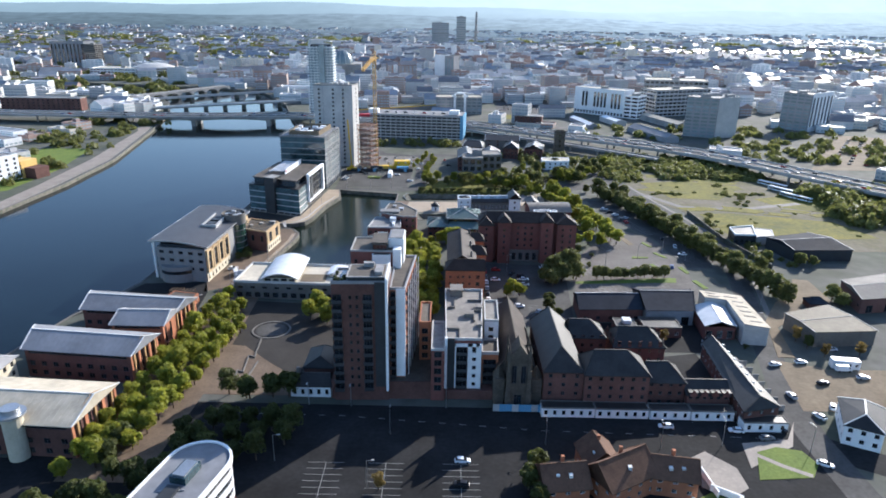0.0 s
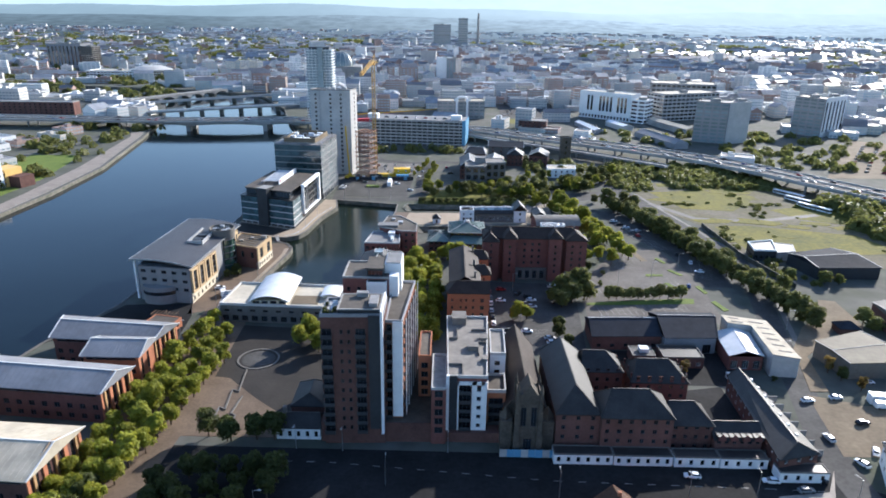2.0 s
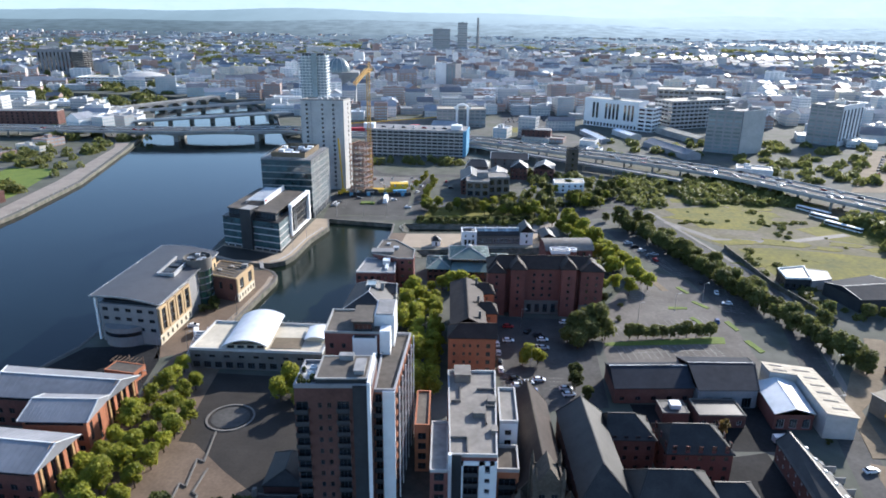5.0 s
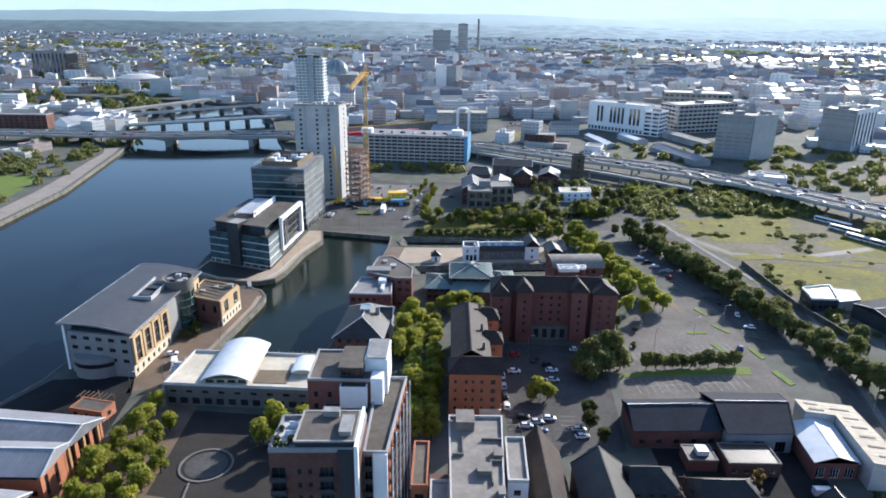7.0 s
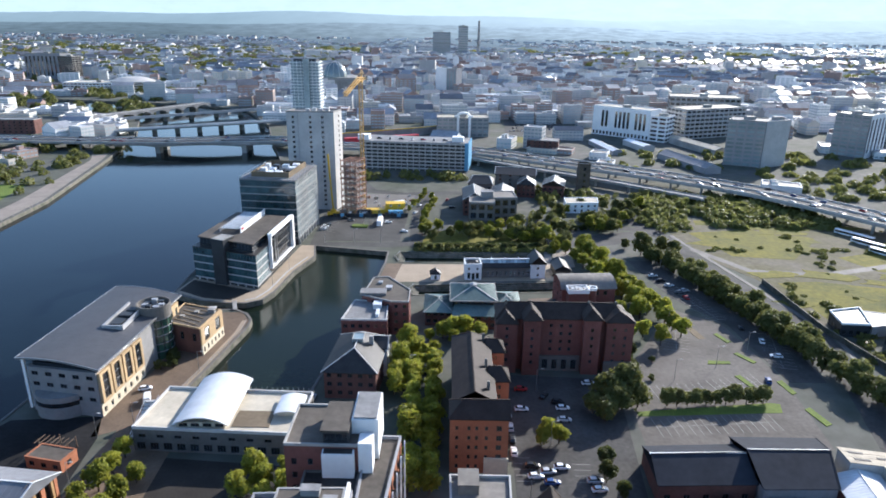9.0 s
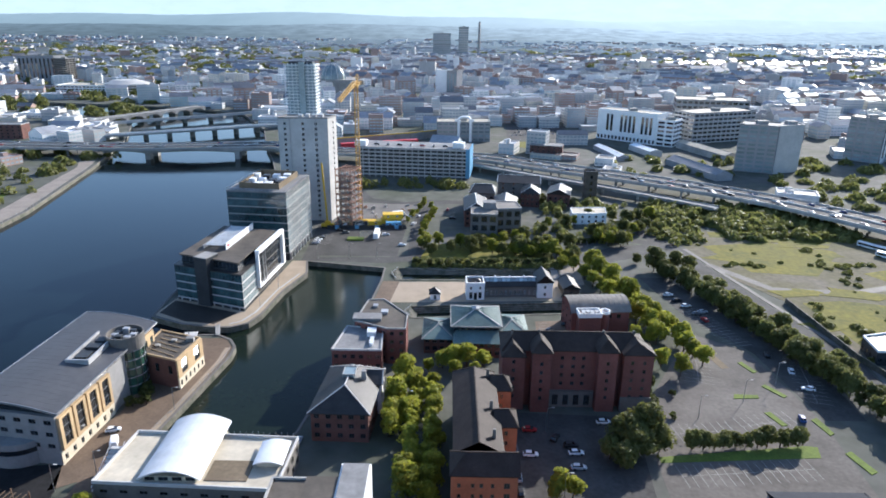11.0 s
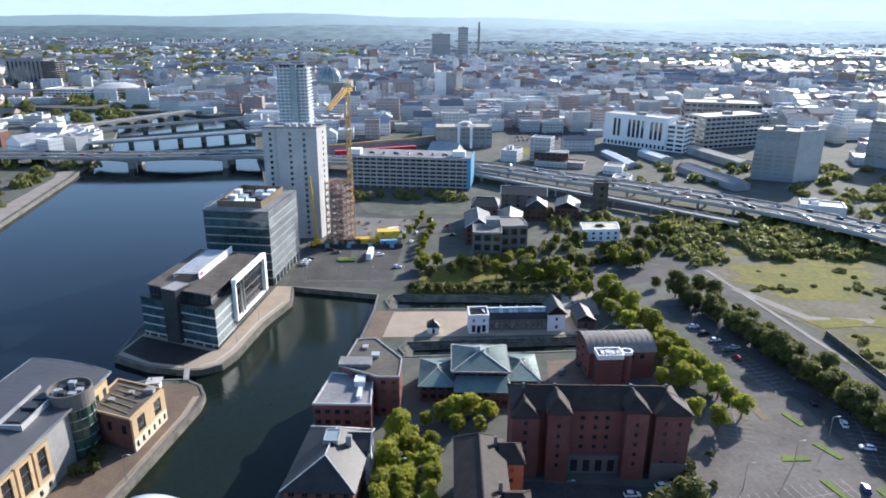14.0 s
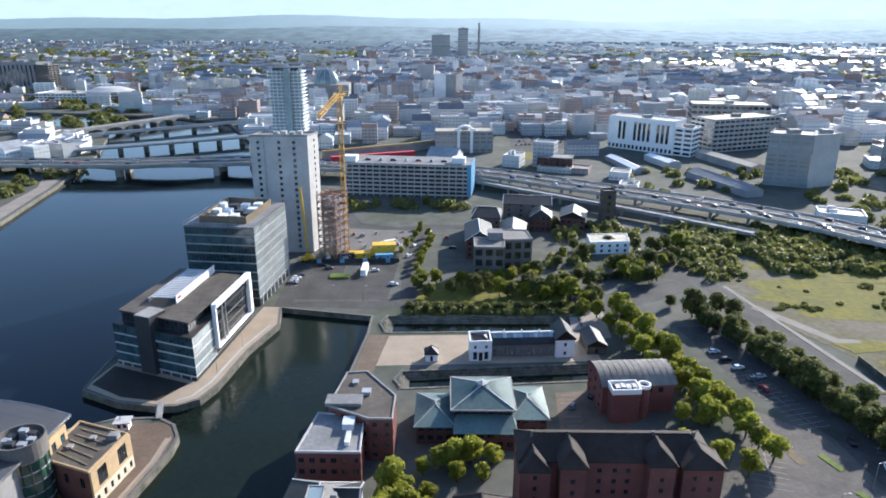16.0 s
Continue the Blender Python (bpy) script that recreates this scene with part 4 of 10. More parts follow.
# ---- the old church ----
def church():
    th = thing("church", 24, 198, 0, "old dark sandstone church with a gabled nave and buttressed front tower", "church")
    nave = rect(18, 184, 29.5, 222)
    building("", "", nave, 10, M["stone"], {0: [], 1: [(lambda L: cols(L, 7, 1.2), [(3, 8)], "d1")], 3: [(lambda L: cols(L, 7, 1.2), [(3, 8)], "d1")]}, th=th)
    hip_roof(th, nave, 10, 7.5, 0, 0, 0.3, "browntile", 1, fascia="stone")
    bm = bmesh.new()
    face(bm, [(18, 184, 10), (29.5, 184, 10), (23.75, 184, 17.5)])
    face(bm, [(18, 183.4, 10), (29.5, 183.4, 10), (23.75, 183.4, 17.9)][::-1])
    box(bm, 18, 183.4, 0, 29.5, 183.98, 10)
    part("gable", bm, M["stone"], th)
    tw = rect(20.6, 177.2, 26.9, 183.4)
    building("", "", tw, 17.5, M["stone"], {0: [([(1.0, 2.5), (3.8, 5.3)], [(8.5, 14.5)], "d1"), ([(2.0, 4.3)], [(0.3, 4.6)], "d2")], 1: [([(2, 3.6)], [(9, 14)], "d1")], 3: [([(2, 3.6)], [(9, 14)], "d1")]}, th=th, wname="tower_wall")
    flat_roof(th, tw, 17.5, 1.0, "stone", "stone")
    bm = bmesh.new()
    for k in (0, 1):
        y = tw[0][1] - 0.1 if k == 0 else tw[2][1] + 0.1
        face(bm, [(20.9, y, 17.4), (26.6, y, 17.4), (23.75, y, 21.6)])
    face(bm, [(20.9, 177.1, 17.4), (23.75, 177.1, 21.6), (23.75, 183.5, 21.6), (20.9, 183.5, 17.4)])
    face(bm, [(26.6, 177.1, 17.4), (26.6, 183.5, 17.4), (23.75, 183.5, 21.6), (23.75, 177.1, 21.6)])
    part("tower_gable", bm, M["stone"], th)
    for x, y in ((20.6, 177.2), (26.9, 177.2), (20.6, 183.2), (26.9, 183.2)):
        bm = bmesh.new()
        box(bm, x - 0.8, y - 0.8, 0, x + 0.8, y + 0.8, 6)
        box(bm, x - 0.6, y - 0.6, 6, x + 0.6, y + 0.6, 13)
        box(bm, x - 0.45, y - 0.45, 13, x + 0.45, y + 0.45, 19)
        cyl(bm, x, y, 19, 22, 0.6, 6, 0.05)
        part("buttress", bm, M["stone"], th)
    for x in (18, 29.5):
        bm = bmesh.new()
        box(bm, x - 1.6, 178.6, 0, x + 1.6, 184, 9)
        cyl(bm, x, 181.3, 9, 12.5, 2.0, 4, 0.1)
        part("side_turret", bm, M["stone"], th)
    for i in range(7):
        for x in (17.6, 29.9):
            bm = bmesh.new()
            box(bm, x - 0.45, 186.5 + i * 5.2, 0, x + 0.45, 187.4 + i * 5.2, 8)
            part("buttress", bm, M["stone"], th)
    fence = thing("hoarding_fence", 24, 175.5, 0, "pale blue site hoarding in front of the church", "fence")
    for i in range(8):
        bm = bmesh.new()
        x = 16.2 + i * 1.95
        box(bm, x, 175.2 - 0.1 * (i % 2), 0.02, x + 1.9, 175.3, 2.4)
        part("panel", bm, M["blue"] if i % 3 else M["palecon"], fence)
    for i in range(9):
        bm = bmesh.new()
        x = 16.2 + i * 1.95
        box(bm, x - 0.06, 175.3, 0.02, x + 0.06, 175.42, 2.6)
        part("post", bm, M["steel"], fence)


church()


# ---- brick housing beside the church ----
SMALL[0] = 3.0
def brick_range(x0, y0, x1, y1, h, rise, label, axis=0, ia=0, ib=0, wall="darkbrick", nwin=6, floors=4, name="brick_terrace", chims=0, roof="slate"):
    th = building(name, label, rect(x0, y0, x1, y1), h, M[wall], {
        0: [(lambda L: cols(L, nwin, 1.1), rows(0.4, 3.0, floors, 0.9, 1.3), "d1")],
        1: [(lambda L: cols(L, max(2, int(L / 4)), 1.1), rows(0.4, 3.0, floors, 0.9, 1.3), "d1")],
        3: [(lambda L: cols(L, max(2, int(L / 4)), 1.1), rows(0.4, 3.0, floors, 0.9, 1.3), "d1")]}, category="housing")
    hip_roof(th, rect(x0, y0, x1, y1), h, rise, ia, ib, 0.35, roof, axis, fascia="slate")
    e = [(x0, y0), (x1, y0), (x1, y1), (x0, y1)]
    if ia == 0:
        bm = bmesh.new()
        if axis:
            for y in (y0, y1):
                face(bm, [(x0, y, h), (x1, y, h), ((x0 + x1) / 2, y, h + rise - 0.3)])
        else:
            for x in (x0, x1):
                face(bm, [(x, y0, h), (x, y1, h), (x, (y0 + y1) / 2, h + rise - 0.3)])
        part("gable", bm, M[wall], th)
    for i in range(chims):
        bm = bmesh.new()
        cx = x0 + (x1 - x0) * (i + 0.5) / chims
        cy = (y0 + y1) / 2
        box(bm, cx - 0.5, cy - 0.4, h + rise - 1.2, cx + 0.5, cy + 0.4, h + rise + 1.2)
        for k in (-0.25, 0.25):
            cyl(bm, cx + k, cy, h + rise + 1.2, h + rise + 1.6, 0.13, 8)
        part("chimney", bm, M["brick"], th)
    return th


brick_range(31.5, 178, 43.5, 214, 12.2, 5.4, "dark brick apartment wing with a slate hipped roof", 1, 7, 0.6, nwin=3)
brick_range(43.6, 176.5, 63, 189, 12.2, 5.4, "dark brick apartment range with a slate roof facing the street", 0, 4, 6, nwin=6)
brick_range(43.6, 204, 56, 215, 10.6, 4.6, "brick apartment wing behind the court with a slate roof", 0, 1, 5, nwin=4)
brick_range(58, 200, 75, 213, 9.4, 4.8, "red brick apartment wing with a slate hipped roof", 0, 3, 5, nwin=5, wall="brick")
brick_range(63.2, 179, 75, 190, 8.6, 4.4, "brick terrace with a stepped slate roof", 0, 1, 4.5, nwin=4, floors=3)
brick_range(75.2, 177, 88, 186, 5.6, 3.0, "two-storey brick terrace with small gabled dormers", 0, 0, 0, nwin=6, floors=2, name="terraced_house")
for i in range(4):
    th = thing("gabled_dormer", 77 + i * 3.3, 178, 5.6, "small gabled brick dormer on a slate roof", "dormer")
    bm = bmesh.new()
    x = 77 + i * 3.3
    for y in (176.6, 181):
        face(bm, [(x - 1.0, y, 5.4), (x + 1.0, y, 5.4), (x + 1.0, y, 6.4), (x, y, 7.5), (x - 1.0, y, 6.4)])
    for s in (-1, 1):
        face(bm, [(x + s, 176.6, 5.4), (x + s, 181, 5.4), (x + s, 181, 6.4), (x + s, 176.6, 6.4)])
    part("wall", bm, M["brick"], th)
    bm = bmesh.new()
    for s in (-1, 1):
        beam(bm, (x + s * 0.62, 176.4, 6.85), (x + s * 0.62, 181, 6.85), 1.65, 0.1)
    part("roof", bm, M["slate"], th)

# white shop fronts along the street
def shopfront(x0, x1, y, label):
    th = building("shop_front", label, [(x0, y), (x1, y), (x1, y + 4), (x0, y + 4)], 3.0, M["white"],
                  {0: [(lambda L: cols(L, max(2, int(L / 2.6)), 1.0), [(0.8, 2.3)], "d")]}, category="shop front")
    flat_roof(th, [(x0, y), (x1, y), (x1, y + 4), (x0, y + 4)], 3.0, 0.3, "slate", "dimcon", 0.25)


shopfront(30.6, 46.5, 172.6, "single-storey white painted shop front with dark windows")
shopfront(46.8, 62.5, 172.4, "single-storey white painted shop front with dark windows")
shopfront(63.0, 75.0, 172.2, "white rendered ground floor of the terrace")
shopfront(75.3, 88.0, 172.0, "white rendered ground floor of the terrace")

th = building("long_terrace", "long two-storey terrace with a dark slate roof and rooflights", [(89.0, 168.5), (100.5, 171.5), (98.0, 211), (92.0, 211)], 5.8, M["darkbrick"],
              {0: [(lambda L: cols(L, 3, 1.2), rows(0.3, 2.8, 2, 0.9, 1.2), "w1")], 3: [(lambda L: cols(L, 12, 1.1), rows(0.3, 2.8, 2, 0.9, 1.2), "w1")], 1: [(lambda L: cols(L, 12, 1.1), rows(0.3, 2.8, 2, 0.9, 1.2), "w1")]}, category="housing")
hip_roof(th, [(89.0, 168.5), (100.5, 171.5), (98.0, 211), (92.0, 211)], 5.8, 3.0, 2.5, 0, 0.4, "slate", 1, fascia="slate")
for i in range(7):
    bm = bmesh.new()
    y = 176 + i * 4.8
    box(bm, 96.2, y, 7.55, 96.9, y + 0.9, 8.35)
    part("rooflight", bm, M["frame"], th)
for i in range(7):
    bm = bmesh.new()
    y = 178 + i * 4.6
    box(bm, 100.6 - i * 0.3, y, 0.02, 106, y + 0.25, 2.0)
    box(bm, 100.9 - i * 0.3, y + 0.3, 0.02, 103.0, y + 2.2, 2.3)
    tagged(solid("yard_wall", bm, M["concrete"], "back yard wall and shed behind the terrace", "yard wall"), kind="structure")
shopfront(88.6, 101.5, 166.6, "white rendered corner shop at the end of the terrace")

# ---- sheds ----
def shed(name, poly, h, rise, wall, roof, label, axis=0, ribs=1.2, spec=None, ridge="frame", ia=0):
    th = building(name, label, poly, h, M[wall], spec or {}, category="warehouse")
    hip_roof(th, poly, h, rise, ia, ia, 0.3, roof, axis, ribs, fascia=ridge)
    q = poly if not axis else poly[1:] + poly[:1]
    if ia == 0:
        bm = bmesh.new()
        for a, b in ((q[3], q[0]), (q[1], q[2])):
            m = ((a[0] + b[0]) / 2, (a[1] + b[1]) / 2)
            face(bm, [vec3(a, h), vec3(b, h), vec3(m, h + rise - 0.28)])
        part("gable", bm, M[wall], th)
    return th


W1 = {0: [(lambda L: cols(L, 5, 1.6), [(1, 2.4)], "d1")]}
shed("shed", [(54, 238.5), (79, 239.5), (79, 256), (54.5, 254.5)], 5.5, 3.4, "darkbrick", "greyshed", "long brick shed with a dark grey sheet roof", 0, 0, W1, ridge="greyshed")
shed("shed", [(79.5, 236.5), (98, 237), (104, 251.5), (104, 258), (79.5, 258)][0:2] + [(103, 258), (79.5, 258)], 6.5, 3.6, "greywall", "greyshed", "larger grey shed with a dark sheet roof", 0, 0, {0: [(lambda L: cols(L, 3, 3.0), [(0.1, 3.6)], "d2")]}, ridge="greyshed")
for a, b, z in (((53.6, 246.7), (79.3, 247.8), 8.93), ((79.3, 247.4), (100.8, 247.6), 10.13)):
    bm = bmesh.new()
    beam(bm, vec3(a, z), vec3(b, z), 0.5, 0.16)
    solid("ridge_cap", bm, M["whitemetal"], "bright metal ridge capping of the shed", "ridge cap")


def lean_z(x):
    return 9.2 - 0.125 * (x - 104.3)


def cream_shed():
    """An L-shaped shed under one broad slope, with raised rooflight strips."""
    poly = [(110.8, 221.5), (119.7, 220.8), (121, 250), (104.3, 250), (104.3, 243.9), (113.2, 243.9)]
    th = building("shed", "shed with a broad cream sheet roof and rooflight strips", poly, 7.0, M["palecon"], {}, category="warehouse")
    bm = bmesh.new()
    for k, p in enumerate(poly):
        q = poly[(k + 1) % 6]
        face(bm, [vec3(p, 7.0), vec3(q, 7.0), vec3(q, lean_z(q[0])), vec3(p, lean_z(p[0]))])
    part("upper_wall", bm, M["palecon"], th)
    eaves = [(110.5, 221.2), (120.1, 220.5), (121.4, 250.3), (104.0, 250.3), (104.0, 243.7), (112.9, 243.7)]
    bm = bmesh.new()
    lo, hi = [[vec3(p, lean_z(p[0]) + d) for p in eaves] for d in (0.02, 0.2)]
    face(bm, hi)
    face(bm, lo[::-1])
    for k in range(6):
        m = (k + 1) % 6
        face(bm, [lo[k], lo[m], hi[m], hi[k]])
    part("roof", bm, M["creamroof"], th, "cream profiled sheet roof")
    for k in range(14):
        y = 222.4 + 2 * k
        bm = bmesh.new()
        x0, x1 = (111.2 + (y - 221.5) * 0.09 if y < 243.5 else 104.5), 119.8 + (y - 221) * 0.044
        beam(bm, (x0, y, lean_z(x0) + 0.21), (x1, y, lean_z(x1) + 0.21), 0.06, 0.05)
        part("roof_rib", bm, M["creamroof"], th)
    for x0, x1, y in ((114, 118.5, 224.6), (113.8, 118.2, 229), (114, 118.4, 233.5), (114.4, 118.8, 238), (114.6, 119, 242.6), (113, 118.6, 246.9), (106, 110.4, 245.4), (106, 110, 248.4)):
        bm = bmesh.new()
        beam(bm, (x0, y, lean_z(x0) + 0.27), (x1, y, lean_z(x1) + 0.27), 0.75, 0.14)
        part("rooflight", bm, M["dimcon"], th, "weathered rooflight strip")


cream_shed()
shed("shed", [(98.2, 225.5), (109.8, 225.5), (112.2, 243.2), (99.9, 243.2)], 5.6, 1.8, "brick", "whitemetal", "small shed with a bright white metal roof and pink gable", 1, 1.0, {0: [(lambda L: cols(L, 3, 2.2), [(0.5, 3.6)], "w2")]})
t = building("workshop", "low flat-roofed brick workshop beside the sheds", rect(76, 226, 90, 235), 4, M["darkbrick"], {0: [(lambda L: cols(L, 4, 1.4), [(1, 2.4)], "w1")]})
flat_roof(t, rect(76, 226, 90, 235), 4, 0.4, "slate", "dimcon")
t = building("workshop", "low brick outbuilding with a white roof box", rect(66, 228, 74, 235), 3.4, M["darkbrick"])
flat_roof(t, rect(66, 228, 74, 235), 3.4, 0.3, "slate", "dimcon")
roof_boxes(t, [(69, 230, 3.5, 72, 233, 5)], "whitemetal")
W2 = {0: [(lambda L: cols(L, 4, 3.0), [(0.1, 3.4)], "d1")], 3: [(lambda L: cols(L, 4, 1.6), [(2.2, 3.4)], "d1")]}
shed("warehouse", [(136.5, 220.5), (160, 222.5), (154, 245), (133.2, 236.5)], 6.2, 0.6, "dimcon", "tanroof", "warehouse with a low tan sheet roof", 0, 0, {}, ridge="concrete")
shed("warehouse", [(171, 250.5), (205, 256.5), (199, 280), (174, 271)], 6.6, 1.6, "darkbrick", "dimcon", "long warehouse with a grey sheet roof", 0, 1.4, W2, ridge="concrete")
t = building("brick_hut", "small hut with a dark pyramid roof behind the warehouse", rect(152.5, 254, 160, 260), 2.6, M["darkbrick"], {}, category="hut")
hip_roof(t, rect(152.5, 254, 160, 260), 2.6, 2.0, 2.9, 2.9, 0.3, "greyshed", 0, fascia="greyshed")
shed("warehouse", [(192, 205), (226, 210), (222, 232), (190, 228)], 6.0, 1.8, "palecon", "zinc", "yard warehouse with a grey sheet roof", 0, 1.6, W2, ridge="concrete")
shed("warehouse", [(146, 176), (164, 178), (162, 190), (145, 188)], 4.4, 1.0, "white", "whitemetal", "low white warehouse with a metal roof", 0, 1.4, W2, ridge="concrete")
# corner house
t = building("corner_house", "white painted two-storey corner house with a slate roof", [(114.5, 162.0), (123.0, 157.5), (131, 170), (120.5, 176)], 6.2, M["white"],
             {0: [(lambda L: cols(L, 3, 1.2), rows(0.4, 2.9, 2, 0.8, 1.4), "d1")], 3: [(lambda L: cols(L, 4, 1.2), rows(0.4, 2.9, 2, 0.8, 1.4), "d1")]}, category="house")
hip_roof(t, [(114.5, 162.0), (123.0, 157.5), (131, 170), (120.5, 176)], 6.2, 2.8, 4, 3, 0.35, "slate", 1)
t = building("container_office", "white site office container in the yard", turned(140, 206, 9, 3, -8), 3.0, M["white"], {0: [(lambda L: cols(L, 4, 1.0), [(1, 2)], "d")]}, category="container")
flat_roof(t, turned(140, 206, 9, 3, -8), 3.0, 0.1, "whitemetal", "white")

# ---- brown tiled houses in the foreground ----
def tiled_house(poly, h, rise, axis, label, ia=0.0):
    th = building("tiled_house", label, poly, h, M["orange"], {i: [(lambda L: cols(L, max(1, int(L / 3.5)), 1.2), rows(0.3, 2.7, int(h / 2.6), 0.9, 1.2), "w1")] for i in (0, 1, 3)}, category="house", group="brown tiled houses")
    hip_roof(th, poly, h, rise, ia, ia, 0.45, "tile", axis, fascia="tile")
    q = poly if not axis else poly[1:] + poly[:1]
    if ia == 0:
        bm = bmesh.new()
        for a, b in ((q[3], q[0]), (q[1], q[2])):
            face(bm, [vec3(a, h), vec3(b, h), ((a[0] + b[0]) / 2, (a[1] + b[1]) / 2, h + rise - 0.28)])
        part("gable", bm, M["orange"], th)
    c = centre(poly)
    for k in (-1.6, 1.6):
        bm = bmesh.new()
        box(bm, c[0] + k - 0.45, c[1] - 2.9, h + rise * 0.42, c[0] + k + 0.45, c[1] - 1.9, h + rise * 0.62)
        part("rooflight", bm, M["frame"], th)
    bm = bmesh.new()
    box(bm, c[0] - 0.4, c[1] + 1.0, h + rise - 1.5, c[0] + 0.4, c[1] + 1.8, h + rise + 1.0)
    part("chimney", bm, M["orange"], th)


tiled_house(turned(31, 138.5, 11, 10, 8), 5.4, 4.2, 0, "brick house with a brown tiled roof and rooflights")
tiled_house(turned(46, 141, 15, 11, 30), 5.6, 5.2, 0, "brick house with a steep brown tiled roof")
tiled_house(turned(42, 148, 9, 9, 8), 5.2, 4.0, 1, "brick house wing with a brown tiled roof")
tiled_house(turned(60, 142.5, 11, 9, -10), 5.2, 3.8, 0, "end brick house with a brown tiled roof")
for pts in ([(66, 149), (69.5, 148), (70.5, 138)], [(63, 136), (66.5, 131), (76, 136.5), (69.5, 141)]):
    bm = bmesh.new()
    for a, b in zip(pts, pts[1:]):
        beam(bm, vec3(a, 1.0), vec3(b, 1.0), 0.4, 1.96)
    solid("garden_wall", bm, M["white"], "white rendered garden wall of the houses", "garden wall")
slab("lawn_garden", [(63, 136), (66.5, 131.4), (75, 136.5), (69.5, 140)], "grass", "small walled lawn by the houses", 0.1, "lawn")
slab("pavement_turn", [(68, 142), (74, 138), (80, 142), (80, 150), (74, 157), (69, 154)], "paving", "curved paved forecourt of the houses", 0.08)


# ---- round-ended office in the foreground ----
def round_office():
    th = thing("round_office", -56, 120, 0, "white-banded office with a round end and pale roof", "office")
    # long axis leans along the avenue
    a = Vector((-56.5, 131.5))
    d = Vector((-0.22, -0.975))
    s = Vector((d.y, -d.x))
    R = 7.4
    ang0 = math.atan2(-s.y, -s.x)
    prof = [a + d * 38 - s * R, a + d * 38 + s * R] if False else []
    n = 20
    arc = []
    base = math.atan2(d.y, d.x)
    for i in range(n + 1):
        t = base + math.pi / 2 + math.pi * i / n + 0.0
        arc.append((a.x + R * math.cos(t + 0.0), a.y + R * math.sin(t)))
    end = [tuple(a + d * 40 + Vector((math.cos(base - math.pi / 2), math.sin(base - math.pi / 2))) * R), tuple(a + d * 40 + Vector((math.cos(base + math.pi / 2), math.sin(base + math.pi / 2))) * R)]
    poly = arc + end
    ar = sum(poly[i][0] * poly[(i + 1) % len(poly)][1] - poly[(i + 1) % len(poly)][0] * poly[i][1] for i in range(len(poly)))
    if ar < 0:
        poly = poly[::-1]
    H = 13.2
    for k in range(4):
        z = k * 3.3
        bm = bmesh.new()
        prism(bm, inset(poly, 0.35), z + 1.0, z + 2.7)
        part("window_band", bm, M["glass"], th)
        bm = bmesh.new()
        prism(bm, poly, z + 0.0 if k == 0 else z - 0.6, z + 1.0)
        part("spandrel", bm, M["white"] if k else M["darkbrick"], th)
        bm = bmesh.new()
        m = len(poly)
        for i in range(m):
            p, q = Vector(inset(poly, 0.28)[i]), Vector(inset(poly, 0.28)[(i + 1) % m])
            c = max(1, int((q - p).length / 2.2))
            for j in range(c):
                x = p.lerp(q, j / c)
                box(bm, x.x - 0.06, x.y - 0.06, z + 1.0, x.x + 0.06, x.y + 0.06, z + 2.7)
        part("mullions", bm, M["dframe"], th)
    bm = bmesh.new()
    prism(bm, inset(poly, -0.3), H - 0.6, H + 0.2)
    part("roof_deck", bm, M["zinc"], th)
    bm = bmesh.new()
    o, i2 = inset(poly, -0.35), inset(poly, 0.25)
    m = len(poly)
    for i in range(m):
        j = (i + 1) % m
        prism(bm, [o[i], o[j], i2[j], i2[i]], H - 0.6, H + 0.65)
    part("parapet", bm, M["white"], th)
    c = a + d * 5
    poly2 = turned(c.x, c.y, 4, 6.5, -12)
    bm = bmesh.new()
    prism(bm, poly2, H + 0.2, H + 2.0)
    part("plant_enclosure", bm, M["tglass"], th)
    bm = bmesh.new()
    prism(bm, inset(poly2, 0.5), H + 2.0, H + 2.3)
    part("louvre", bm, M["steel"], th)
    c = a + d * 13
    bm = bmesh.new()
    prism(bm, turned(c.x, c.y, 3, 7, -12), H + 0.2, H + 0.9)
    part("roof_plant", bm, M["darkclad"], th)
    bm = bmesh.new()
    for k in range(3):
        p = a + d * (11 + 6 * k)
        beam(bm, (p.x - 3, p.y, H + 0.3), (p.x + 3, p.y + 0.6, H + 0.3), 0.2)
    part("roof_rail", bm, M["steel"], th)


round_office()


